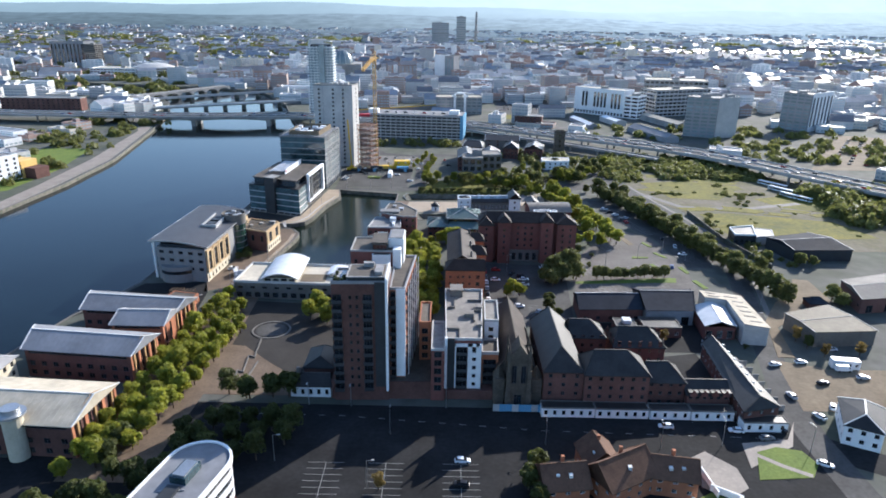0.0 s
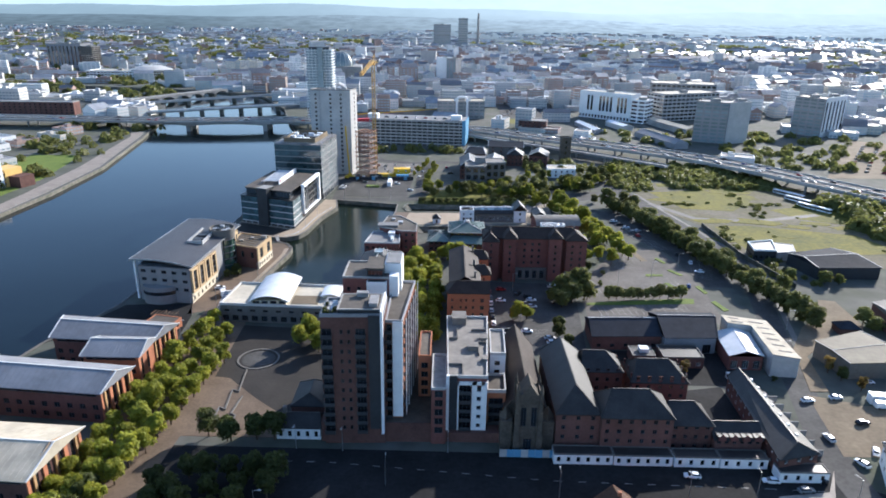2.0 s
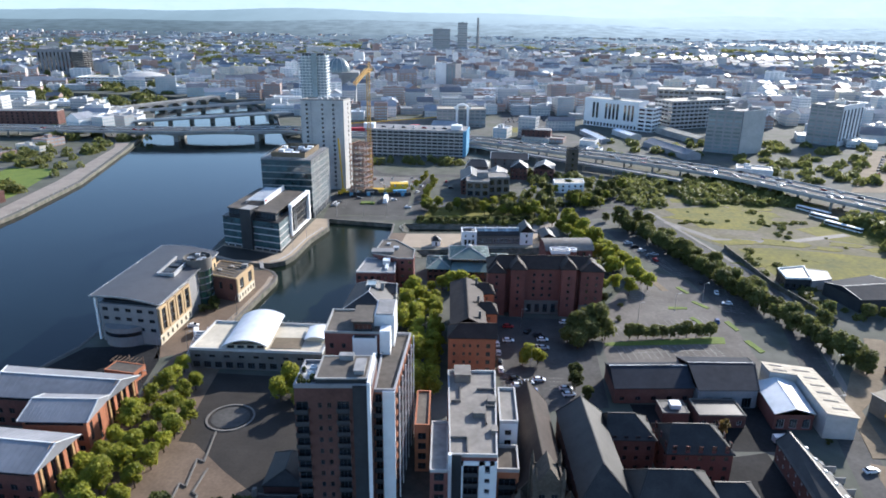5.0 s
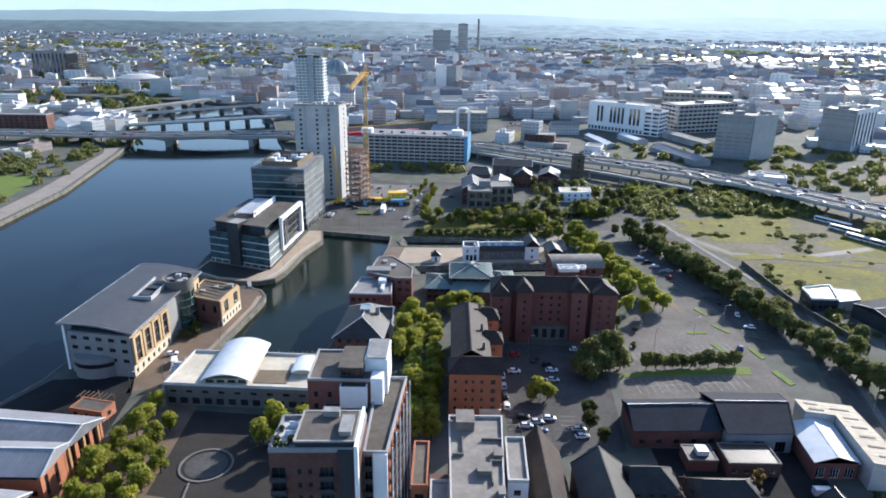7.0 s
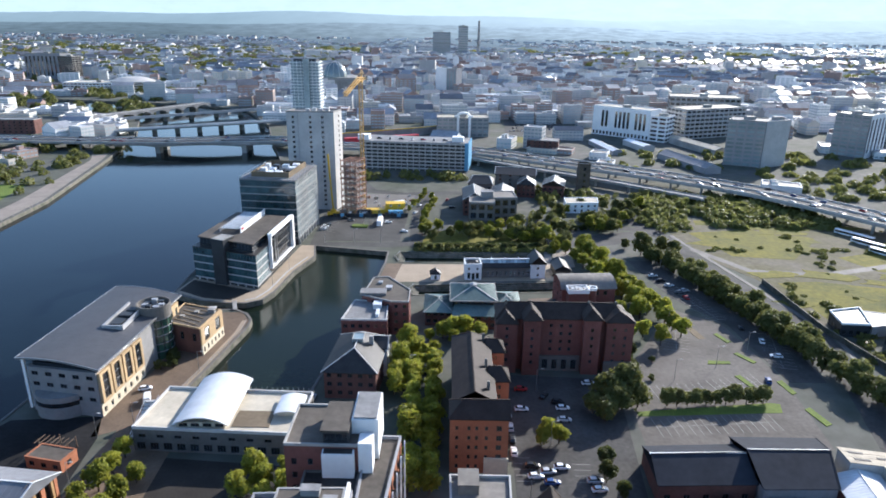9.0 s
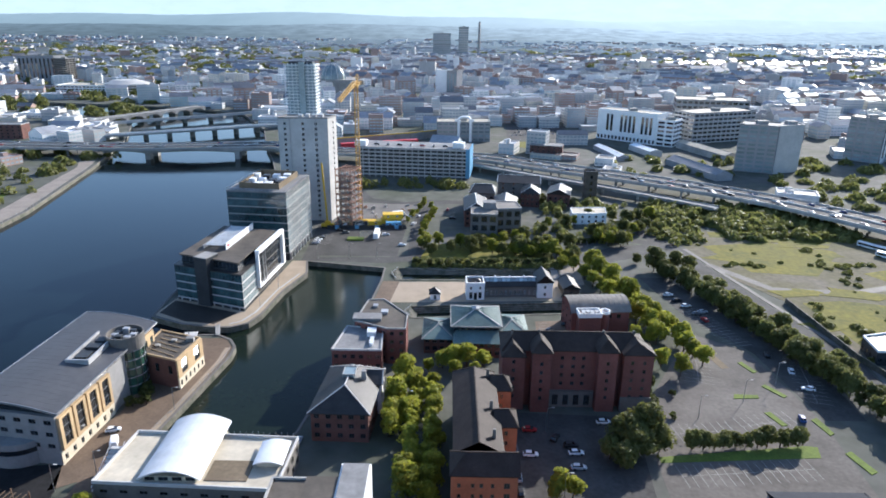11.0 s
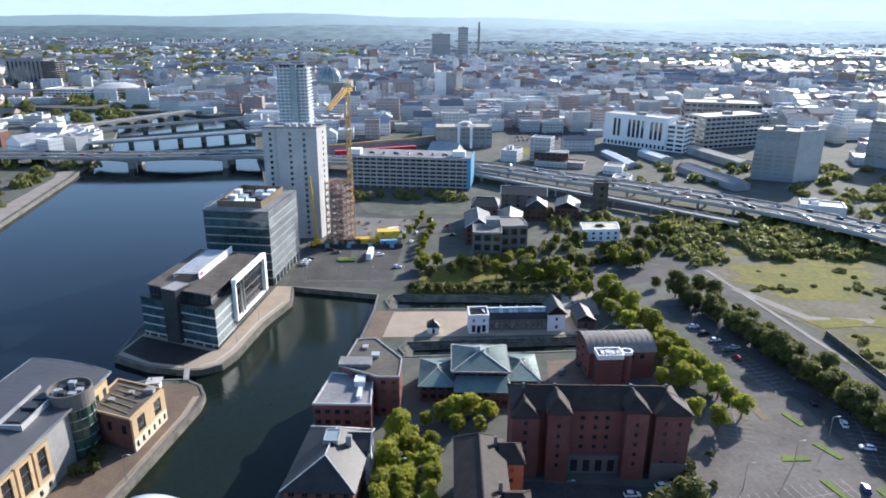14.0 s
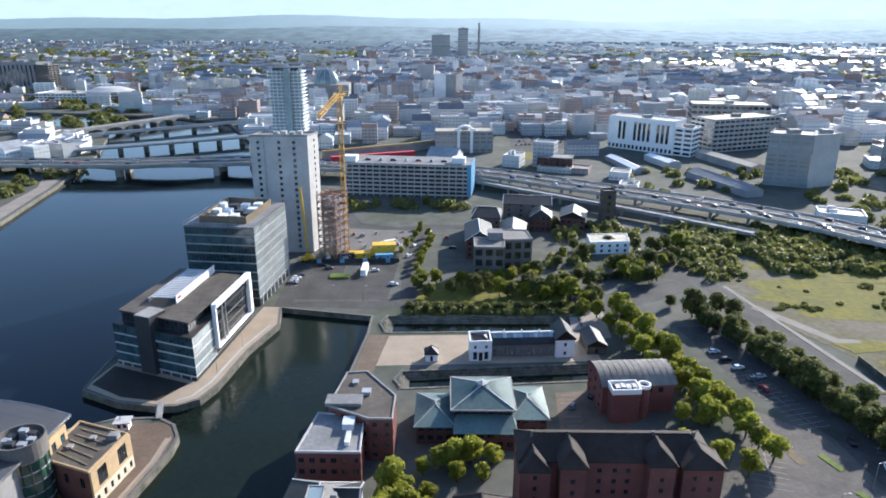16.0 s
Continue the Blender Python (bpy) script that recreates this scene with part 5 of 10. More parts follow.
# ---- brick riverside offices with pale metal roofs ----
# Walls default to dark brick, the front's shade put into their colour.
def river_office(quad, h, rise, label, roof="zinc", cross=None, wall="darkbrick"):
    th = building("river_office", label, quad, h, M[wall], {
        0: [(lambda L: cols(L, 9, 1.8), rows(0.2, 3.2, 2, 0.8, 1.7), "d1"), ([(1.2, math.dist(quad[0], quad[1]) - 1.2)], [(h - 1.7, h - 0.25)], "d9")],
        1: [(lambda L: cols(L, 4, 1.2, 1.5, L - 1.5), [(0.6, 2.6), (3.2, h - 1.2)], "d2")],
        3: [(lambda L: cols(L, 4, 1.4), rows(0.2, 3.2, 2, 0.8, 1.7), "d1")]}, category="office", group="riverside offices")
    hip_roof(th, quad, h, rise * 0.8, 2.0, 0.2, 1.0, roof, 0, 1.6, fascia="frame")
    b, c = quad[1], quad[2]
    bm = bmesh.new()
    m = ((b[0] + c[0]) / 2, (b[1] + c[1]) / 2)
    face(bm, [vec3(b, h), vec3(c, h), vec3(m, h + rise - 0.5)])
    part("gable", bm, M["buff"], th)
    bm = bmesh.new()
    for k in (0.12, 0.5, 0.88):
        x, y = b[0] + (c[0] - b[0]) * k, b[1] + (c[1] - b[1]) * k
        box(bm, x + 0.05, y - 0.45, 0, x + 0.5, y + 0.45, h - 0.3)
    part("pier", bm, M["buff"], th, "buff stone pier")
    for k in (0.31, 0.69):
        bm = bmesh.new()
        x, y = b[0] + (c[0] - b[0]) * k, b[1] + (c[1] - b[1]) * k
        box(bm, x + 0.04, y - 0.75, 0, x + 0.32, y + 0.75, h - 1.0)
        part("brick_pier", bm, M["orange"], th, "orange brick pier")
    for k in (0.0, 0.94):
        bm = bmesh.new()
        x, y = b[0] + (c[0] - b[0]) * k, b[1] + (c[1] - b[1]) * k
        box(bm, x + 0.06, y - 0.1, 0, x + 0.4, y + 1.0, h - 0.6)
        part("brick_pier", bm, M["orange"], th, "orange brick pier")
    if cross:
        x0, x1, y0, y1, hh, rr = cross
        building("", "", rect(x0, y0, x1, y1), hh, M["orange"], {0: [(lambda L: cols(L, 4, 1.6), rows(0.2, 3.2, 2, 0.8, 1.7), "d1"), ([(0.8, x1 - x0 - 0.8)], [(hh - 1.6, hh - 0.3)], "d6")], 1: [(lambda L: cols(L, 3, 1.4), [(0.6, 2.6), (3.2, hh - 1.6)], "d2")]}, th=th)
        hip_roof(th, rect(x0, y0, x1, y1), hh, rr, 0.5, 0.2, 0.8, "zinc", 0, 1.1, fascia="frame", name="roof")
        bm = bmesh.new()
        face(bm, [(x1, y0, hh), (x1, y1, hh), (x1, (y0 + y1) / 2, hh + rr - 0.4)])
        part("gable", bm, M["cream"], th)
    return th


river_office([(-134, 191), (-98.5, 187.6), (-96, 202), (-139, 207)], 10.3, 3.8, "three-storey red brick riverside office with a pale metal roof")
river_office([(-131, 221.5), (-97, 219), (-94, 232.5), (-135, 237)], 10.3, 3.6, "red brick riverside office with ribbed roof and projecting gable", cross=(-114, -96.5, 208.5, 221.5, 10.6, 2.8))
t = river_office([(-140, 152), (-97, 149.5), (-95, 170), (-141, 173)], 10.4, 4.0, "cream and brick office with a cream sheet roof and round tower", "paleroof", wall="darkbrick")
bm = bmesh.new()
cyl(bm, -112, 149.6, 0, 13.2, 2.6, 20)
part("stair_tower", bm, M["cream"], t, "cream round stair tower with a ring canopy")
bm = bmesh.new()
cyl(bm, -112, 149.6, 13.4, 13.9, 3.7, 24)
cyl(bm, -112, 149.6, 13.9, 15.4, 2.3, 20)
part("ring_canopy", bm, M["steel"], t)
t2 = building("river_office", "cream brick office wing with a grey hipped roof", [(-152, 176), (-134, 175), (-134, 186), (-152, 187)], 10, M["cream"], {1: [(lambda L: cols(L, 3, 1.5), rows(0.3, 3.2, 3, 0.8, 1.6), "d1")], 0: [(lambda L: cols(L, 7, 1.5), rows(0.3, 3.2, 3, 0.8, 1.6), "d1")]}, category="office")
hip_roof(t2, [(-152, 176), (-134, 175), (-134, 186), (-152, 187)], 10, 3, 3, 2, 0.7, "zinc", 0, 1.2)
# ---- vaulted pub on the basin ----
SMALL[0] = 1.4
def vault(th, x0, x1, y0, y1, z, rise, mat, name="roof", n=14, over=0.6, thick=0.25, axis="y", slope=0.0):
    """A barrel roof; its length runs along y (axis 'y') or x."""
    bm = bmesh.new()
    for lo, hi in ((z, z + rise), (z - thick, z + rise - thick)):
        for i in range(n):
            q = []
            for k in (i, i + 1):
                f = k / n
                hgt = lo + (hi - lo) * (1 - (2 * f - 1) ** 2)
                q.append((f, hgt))
            if axis == "y":
                a, b = x0 - over + (x1 - x0 + 2 * over) * q[0][0], x0 - over + (x1 - x0 + 2 * over) * q[1][0]
                face(bm, [(a, y0 - over, q[0][1]), (b, y0 - over, q[1][1]), (b, y1 + over, q[1][1] + slope), (a, y1 + over, q[0][1] + slope)])
            else:
                a, b = y0 - over + (y1 - y0 + 2 * over) * q[0][0], y0 - over + (y1 - y0 + 2 * over) * q[1][0]
                face(bm, [(x0 - over, a, q[0][1]), (x1 + over, a, q[0][1]), (x1 + over, b, q[1][1]), (x0 - over, b, q[1][1])])
    part(name, bm, M[mat], th)
    bm = bmesh.new()
    for i in range(n):
        for yy in ((y0 - over, y1 + over) if axis == "y" else (x0 - over, x1 + over)):
            p = []
            for k in (i, i + 1):
                f = k / n
                hgt = z + rise * (1 - (2 * f - 1) ** 2) - thick / 2
                p.append(((x0 - over + (x1 - x0 + 2 * over) * f, yy, hgt) if axis == "y" else (yy, y0 - over + (y1 - y0 + 2 * over) * f, hgt)))
            beam(bm, p[0], p[1], 0.16, thick + 0.1)
    part("fascia", bm, M["frame"], th)


def vaulted_pub():
    th = thing("vaulted_pub", -62, 266, 0, "low cream building with a white vaulted roof and roof terraces", "pub")
    base = [(-86.5, 256.5), (-41, 254.5), (-40, 276), (-84.5, 278)]
    building("", "", base, 7.0, M["dimcon"], {0: [(lambda L: cols(L, 12, 2.4), [(0.6, 2.8)], "d2"), (lambda L: cols(L, 9, 2.0), [(4.4, 5.4)], "d1")], 1: [(lambda L: cols(L, 5, 2), [(0.6, 2.8), (4.0, 5.8)], "d1")]}, th=th)
    flat_roof(th, base, 7.0, 0.9, "paleroof", "palecon")
    building("", "", [(-74.4, 257.6), (-61, 257.6), (-60.6, 280), (-74, 280)], 8.6, M["cream"], {0: [(lambda L: cols(L, 4, 2.4), [(7.3, 8.4)], "d1")]}, th=th)
    vault(th, -74.6, -60.4, 257, 281, 8.7, 2.3, "whitemetal")
    bm = bmesh.new()
    box(bm, -59.5, 258, 7.1, -49, 266, 7.3)
    part("terrace_deck", bm, M["dirt"], th, "tan roof terrace")
    bm = bmesh.new()
    box(bm, -48, 264, 7.1, -42, 272, 8.3)
    part("stair_head", bm, M["cream"], th)
    vault(th, -48.2, -41.8, 263.6, 272.4, 8.35, 0.9, "whitemetal", name="small_vault")
    for i in range(12):
        bm = bmesh.new()
        x = -59 + i * 1.6
        box(bm, x, 276.2, 7.8, x + 0.08, 276.3, 9.0)
        part("terrace_post", bm, M["steel"], th)
    # outside stair with white rails
    for k in range(10):
        bm = bmesh.new()
        box(bm, -90.5 + k * 0.1, 262 + k * 1.1, 0.06, -87 + k * 0.1, 263.1 + k * 1.1, 0.5 + k * 0.62)
        part("step", bm, M["palecon"], th)
    for x in (-90.4, -86.9):
        bm = bmesh.new()
        beam(bm, (x, 262, 1.3), (x + 1, 273, 7.6), 0.12)
        part("handrail", bm, M["white"], th)


vaulted_pub()


# ---- hotel with the curved roof ----
def hotel():
    th = thing("hotel", -114, 300, 0, "white and buff riverside hotel with a sweeping grey roof", "hotel")
    body = [(-126, 276), (-103.5, 272.4), (-101.6, 298), (-101.5, 326), (-124, 331)]
    fh = 3.6
    building("", "", body, 15.0, M["hotelwall"], {
        0: [(lambda L: cols(L, 5, 2.2), rows(4.2, fh, 3, 0.9, 1.4), "d1"), ([(3, 8), (11, 15)], [(0.8, 2.6)], "d3")],
        1: [(lambda L: cols(L, 7, 1.3), [(0.9, 2.7)], "w")],
        4: [(lambda L: cols(L, 12, 1.6), rows(0.4, fh, 4, 0.9, 1.6), "d1")]}, th=th)
    # buff bays with tall glazing on the street side
    p0, p1 = Vector(body[1]), Vector(body[2])
    d = (p1 - p0).normalized()
    o = Vector((d.y, -d.x))
    L = (p1 - p0).length
    for k in range(4):
        a = p0 + d * (0.6 + k * L / 4.1)
        b = a + d * (L / 4.1 - 0.7)
        poly = [tuple(a + o * 0.9), tuple(b + o * 0.9), tuple(b), tuple(a)]
        w = math.dist(poly[0], poly[1])
        bm = bmesh.new()
        wall_face(bm, poly[0], poly[1], 4.4, 14.4, [(1.2, w - 1.2, 5.2, 13.6)], 0.5)
        wall_face(bm, poly[1], poly[2], 4.4, 14.4, [])
        wall_face(bm, poly[3], poly[0], 4.4, 14.4, [])
        face(bm, [vec3(q, 14.4) for q in poly])
        face(bm, [vec3(q, 4.4) for q in poly][::-1])
        bay = part("bay", bm, M["hotelstone"], th, "buff stone bay with tall dark glazing")
        mid = (a + b) / 2 + o * 0.5
        put_window(th, (mid.x, mid.y, 5.2), math.atan2(d.y, d.x), w - 2.4, 8.4, "d3", "bay_window")
        for zz in (8.0, 10.8):
            bm = bmesh.new()
            q, r = a + d * 1.2 + o * 0.62, b - d * 1.2 + o * 0.62
            beam(bm, vec3(q, zz), vec3(r, zz), 0.12, 0.35)
            part("transom", bm, M["dframe"], th)
    bm = bmesh.new()
    q, r = p0 + o * 0.12, p1 + o * 0.12
    beam(bm, vec3(q, 4.2), vec3(r, 4.2), 0.3, 0.4)
    part("string_course", bm, M["cream"], th)
    bm = bmesh.new()
    wall_face(bm, tuple(p0 + o * 0.3), tuple(p1 + o * 0.3), 0, 4.1, [(a, b, 0.9, 2.7) for a, b in cols(L, 7, 1.3)], 0.35)
    part("base_wall", bm, M["cream"], th, "cream rendered base storey")
    # sweeping roof: curved upwards along its width, thin edge
    bm = bmesh.new()
    E = [Vector((-129.5, 276.5)), Vector((-102, 271.5)), Vector((-99.3, 328.5)), Vector((-126, 334))]
    n = 12

    def zr(u):
        return 15.6 + 2.6 * math.sin(math.pi * (0.12 + 0.62 * (1 - u)))
    for lay in (0, -0.45):
        for i in range(n):
            u0, u1 = i / n, (i + 1) / n
            a, b = E[0].lerp(E[1], u0), E[0].lerp(E[1], u1)
            c, e = E[3].lerp(E[2], u1), E[3].lerp(E[2], u0)
            face(bm, [vec3(a, zr(u0) + lay), vec3(b, zr(u1) + lay), vec3(c, zr(u1) + lay), vec3(e, zr(u0) + lay)])
    part("roof", bm, M["hotelroof"], th, "sweeping grey metal roof")
    bm = bmesh.new()
    for i in range(n):
        for s, t in ((E[0], E[1]), (E[3], E[2])):
            a, b = s.lerp(t, i / n), s.lerp(t, (i + 1) / n)
            beam(bm, vec3(a, zr(i / n) - 0.2), vec3(b, zr((i + 1) / n) - 0.2), 0.2, 0.6)
    for s, t, u in ((E[0], E[3], 0), (E[1], E[2], 1)):
        beam(bm, vec3(s, zr(u) - 0.2), vec3(t, zr(u) - 0.2), 0.25, 0.6)
    part("fascia", bm, M["steel"], th)
    for i in range(26):
        f = (i + 0.5) / 26
        bm = bmesh.new()
        for k in range(n):
            u0, u1 = k / n, (k + 1) / n
            a = E[0].lerp(E[1], u0).lerp(E[3].lerp(E[2], u0), f)
            b = E[0].lerp(E[1], u1).lerp(E[3].lerp(E[2], u1), f)
            beam(bm, vec3(a, zr(u0) + 0.0), vec3(b, zr(u1) + 0.0), 0.05, 0.03)
        part("roof_seam", bm, M["hotelroof"], th)
    # set-back top storey under the roof
    bm = bmesh.new()
    prism(bm, inset(body, 1.2), 15.0, 16.2)
    part("attic_glazing", bm, M["glass"], th)
    # plant trench on the roof
    bm = bmesh.new()
    for x0, y0, x1, y1 in ((-113, 297, -112.5, 316), (-106.5, 297, -106, 312), (-113, 296.5, -106, 297), ):
        box(bm, x0, y0, 16.5, x1, y1, 19.0)
    part("plant_screen", bm, M["plant"], th)
    roof_boxes(th, [(-111.5, 299, 17, -108, 303, 18.6), (-111.5, 305, 17, -107.5, 308, 18.8), (-111, 310, 17, -108, 313, 18.4)], "darkclad")
    # stair drum
    cx, cy, r = -103.0, 313.5, 5.4
    bm = bmesh.new()
    cyl(bm, cx, cy, 0, 15.4, r - 0.2, 28)
    part("drum_glazing", bm, M["gglass"], th, "green glazed stair drum")
    for k in range(5):
        bm = bmesh.new()
        cyl(bm, cx, cy, 2.9 + k * 3, 3.2 + k * 3, r + 0.02, 28)
        part("drum_floor", bm, M["greywall"], th)
    for i in range(16):
        bm = bmesh.new()
        t = 2 * math.pi * i / 16
        x, y = cx + r * math.cos(t), cy + r * math.sin(t)
        box(bm, x - 0.1, y - 0.1, 0, x + 0.1, y + 0.1, 15.4)
        part("drum_mullion", bm, M["darkclad"], th)
    bm = bmesh.new()
    for i in range(32):
        a, b = 2 * math.pi * i / 32, 2 * math.pi * (i + 1) / 32
        q = [(cx + rr * math.cos(t), cy + rr * math.sin(t)) for rr, t in ((r - 0.1, a), (r + 0.3, a), (r + 0.3, b), (r - 0.1, b))]
        prism(bm, q, 15.4, 20.0)
    bmesh.ops.remove_doubles(bm, verts=bm.verts, dist=0.001)
    part("drum_parapet", bm, M["dimcon"], th, "grey metal drum parapet")
    bm = bmesh.new()
    cyl(bm, cx, cy, 17.5, 17.9, r - 0.15, 28)
    part("drum_deck", bm, M["flatroof"], th)
    for i in range(7):
        a = 0.9 * i
        x, y = cx + 2.8 * math.cos(a), cy + 2.8 * math.sin(a)
        roof_boxes(th, [(x - 0.9, y - 0.7, 17.9, x + 0.9, y + 0.7, 19.6 + 0.3 * (i % 3))], "darkclad" if i % 2 else "plant")
    for t in (-2.3, -1.65):
        bm = bmesh.new()
        x, y = cx + (r + 0.25) * math.cos(t), cy + (r + 0.25) * math.sin(t)
        prism(bm, turned(x, y, 0.9, 1.1, math.degrees(t)), 0, 14.2)
        part("drum_pier", bm, M["orange"], th, "orange brick pier of the drum")
    back = [(-104, 319), (-100.4, 319), (-100.2, 327), (-104, 328)]
    building("", "", back, 14.6, M["hotelstone"], {1: [(lambda L: cols(L, 2, 1.8), [(5.2, 7.4), (9.4, 12.8)], "t1")]}, th=th, wname="rear_wall")
    for k in range(5):
        bm = bmesh.new()
        a = Vector((-100.5 + 0.25 * k, 321.4 + 2.5 * k)).lerp(Vector((-88, 315 + 3.0 * k)), 0.08)
        b = Vector((-100.5 + 0.25 * k, 321.4 + 2.5 * k)).lerp(Vector((-88, 315 + 3.0 * k)), 0.9)
        beam(bm, vec3(a, 10.4), vec3(b, 10.4), 0.5, 0.25)
        part("roof_kerb", bm, M["dirt"], th)
    # curved front bay
    bm = bmesh.new()
    pts = []
    for i in range(9):
        t = math.pi * (1.05 + 0.9 * i / 8)
        pts.append((-117 + 7.5 * math.cos(t), 276 + 5.5 * math.sin(t)))
    pts += [(-110, 277), (-124, 277)]
    prism(bm, pts, 0, 7.2)
    part("curved_bay", bm, M["hotelwall"], th)
    bm = bmesh.new()
    prism(bm, inset(pts, -0.02), 3.9, 5.4)
    part("bay_glazing", bm, M["glass"], th)
    for x, y in ((-127.8, 277.6), (-127, 289), (-126.3, 300)):
        bm = bmesh.new()
        box(bm, x - 0.4, y - 0.5, 0, x + 0.4, y + 0.5, 16.6)
        part("pier", bm, M["white"], th)
    # low wing at the dock mouth
    wing = [(-102.5, 318), (-87.4, 312.5), (-85.2, 329), (-101, 334.5)]
    # Dark brick puts the front's shade into the wall; the lit side stays buff.
    building("", "", wing, 10.2, M["darkbrick"], {0: [(lambda L: cols(L, 3, 1.6), [(5, 8)], "d1")]}, th=th)
    w0, w1 = Vector(wing[1]), Vector(wing[2])
    wd = (w1 - w0).normalized()
    wo = Vector((wd.y, -wd.x)) * 0.55
    bp = [tuple(w0 + wo), tuple(w1 + wo), tuple(w1), tuple(w0)]
    bm = bmesh.new()
    L = (w1 - w0).length
    wall_face(bm, bp[0], bp[1], 3.9, 10.4, [(a, b, 4.6, 9.4) for a, b in cols(L, 2, 3.6)], 0.3)
    for i, j in ((1, 2), (3, 0)):
        wall_face(bm, bp[i], bp[j], 3.9, 10.4, [])
    face(bm, [vec3(k, 10.4) for k in bp])
    part("bay_wall", bm, M["hotelstone"], th)
    bm = bmesh.new()
    wall_face(bm, bp[0], bp[1], 0, 3.9, [(a, b, 0.9, 2.8) for a, b in cols(L, 6, 1.1)], 0.3)
    for i, j in ((1, 2), (3, 0)):
        wall_face(bm, bp[i], bp[j], 0, 3.9, [])
    part("base_wall", bm, M["cream"], th, "cream rendered base storey")
    for a, b in cols(L, 2, 3.6):
        m = w0 + wd * ((a + b) / 2) + wo * 0.6
        put_window(th, (m.x, m.y, 4.6), math.atan2(wd.y, wd.x), b - a, 4.8, "d3", "bay_window")
    for a, b in cols(L, 6, 1.1):
        m = w0 + wd * ((a + b) / 2) + wo * 0.6
        put_window(th, (m.x, m.y, 0.9), math.atan2(wd.y, wd.x), b - a, 1.9, "d")
    flat_roof(th, wing, 10.2, 0.6, "brownroof", "hotelstone")
    roof_boxes(th, [(-89, 326, 10.3, -86.6, 328, 11.8), (-98, 322, 10.3, -96.6, 323.4, 11), (-94, 326, 10.3, -92.6, 327.4, 11)], "concrete")


hotel()

q = turned(-96.1, 347, 3.6, 3.0, 8)
t = building("quay_hut", "small white quay hut with an overhanging pale roof", q, 2.6, M["white"], {0: [([(0.5, 1.5), (2.1, 3.1)], [(0.9, 2.1)], "d")], 1: [([(0.9, 2.1)], [(0.9, 2.1)], "d")]}, category="hut")
bm = bmesh.new()
prism(bm, inset(q, -0.6), 2.6, 2.85)
part("roof", bm, M["palecon"], t)
bm = bmesh.new()
cyl(bm, -97, 347.4, 2.85, 3.6, 0.25, 10)
part("flue", bm, M["steel"], t)
# swing footbridge between the quay heads
fb = thing("footbridge", -88.5, 356, 0, "slender steel footbridge across the dock mouth", "footbridge")
bm = bmesh.new()
beam(bm, (-87.5, 351.5, 0.45), (-90.5, 360.5, 0.45), 1.8, 0.3)
part("deck", bm, M["concrete"], fb)
for s in (-0.85, 0.85):
    bm = bmesh.new()
    beam(bm, (-87.5 + s, 351.5, 1.5), (-90.5 + s, 360.5, 1.5), 0.09)
    for k in range(7):
        f = k / 6
        x, y = -87.5 - 3 * f + s, 351.5 + 9 * f
        box(bm, x - 0.04, y - 0.04, 0.6, x + 0.04, y + 0.04, 1.5)
    part("railing", bm, M["steel"], fb)

SMALL[0] = 3.0
# ---- offices along the basin's east side ----
t = building("slate_office", "dockside office with a slate hipped roof and skylight lantern", [(-38.5, 285.5), (-22, 285), (-20.2, 310), (-36.5, 311)], 9.6, M["darkbrick"],
             {0: [(lambda L: cols(L, 5, 1.5), rows(0.4, 3.1, 3, 0.9, 1.5), "d1")], 1: [(lambda L: cols(L, 6, 1.5), rows(0.4, 3.1, 3, 0.9, 1.5), "d1")]}, category="office")
hip_roof(t, [(-38.5, 285.5), (-22, 285), (-20.2, 310), (-36.5, 311)], 9.6, 4.6, 8.5, 6.5, 0.8, "slate", 1, fascia="palecon")
bm = bmesh.new()
prism(bm, turned(-29.2, 300.5, 3.4, 5, -3), 13.4, 14.6)
part("lantern", bm, M["pglass"], t)
bm = bmesh.new()
for x, y in ((-31, 298), (-27.4, 298), (-31, 303), (-27.4, 303)):
    box(bm, x - 0.12, y - 0.12, 13.3, x + 0.12, y + 0.12, 14.8)
for y in (298, 303):
    beam(bm, (-31, y, 14.7), (-27.4, y, 14.7), 0.24)
for x in (-31, -27.4):
    beam(bm, (x, 298, 14.7), (x, 303, 14.7), 0.24)
part("lantern_frame", bm, M["concrete"], t)
cg = rect(-25.5, 300, -19.8, 309.5)
building("", "", cg, 10.4, M["white"], {1: [(lambda L: cols(L, 2, 2.2), [(4, 9.6)], "t2")]}, th=t, wname="side_bay")
hip_roof(t, cg, 10.4, 2.4, 0, 0.1, 0.4, "slate", 0, fascia="palecon")
bm = bmesh.new()
box(bm, -25.6, 299.4, 12, -24.2, 300.6, 15)
part("chimney", bm, M["concrete"], t)

t = building("brick_office", "flat-roofed red brick dockside office", [(-38.2, 320), (-21.5, 320), (-22.5, 337), (-35.6, 338)], 11.2, M["brick"],
             {0: [(lambda L: cols(L, 6, 1.5), rows(0.4, 3.4, 3, 1.0, 1.5), "d1")], 1: [(lambda L: cols(L, 5, 1.5), rows(0.4, 3.4, 3, 1.0, 1.5), "d1")]}, category="office")
flat_roof(t, [(-38.2, 320), (-21.5, 320), (-22.5, 337), (-35.6, 338)], 11.2, 0.6, "flatroof", "palecon")
roof_boxes(t, [(-26, 323, 11.3, -24.9, 328, 12.5), (-27.6, 330, 11.3, -24.6, 334, 13.2)], "whitemetal")
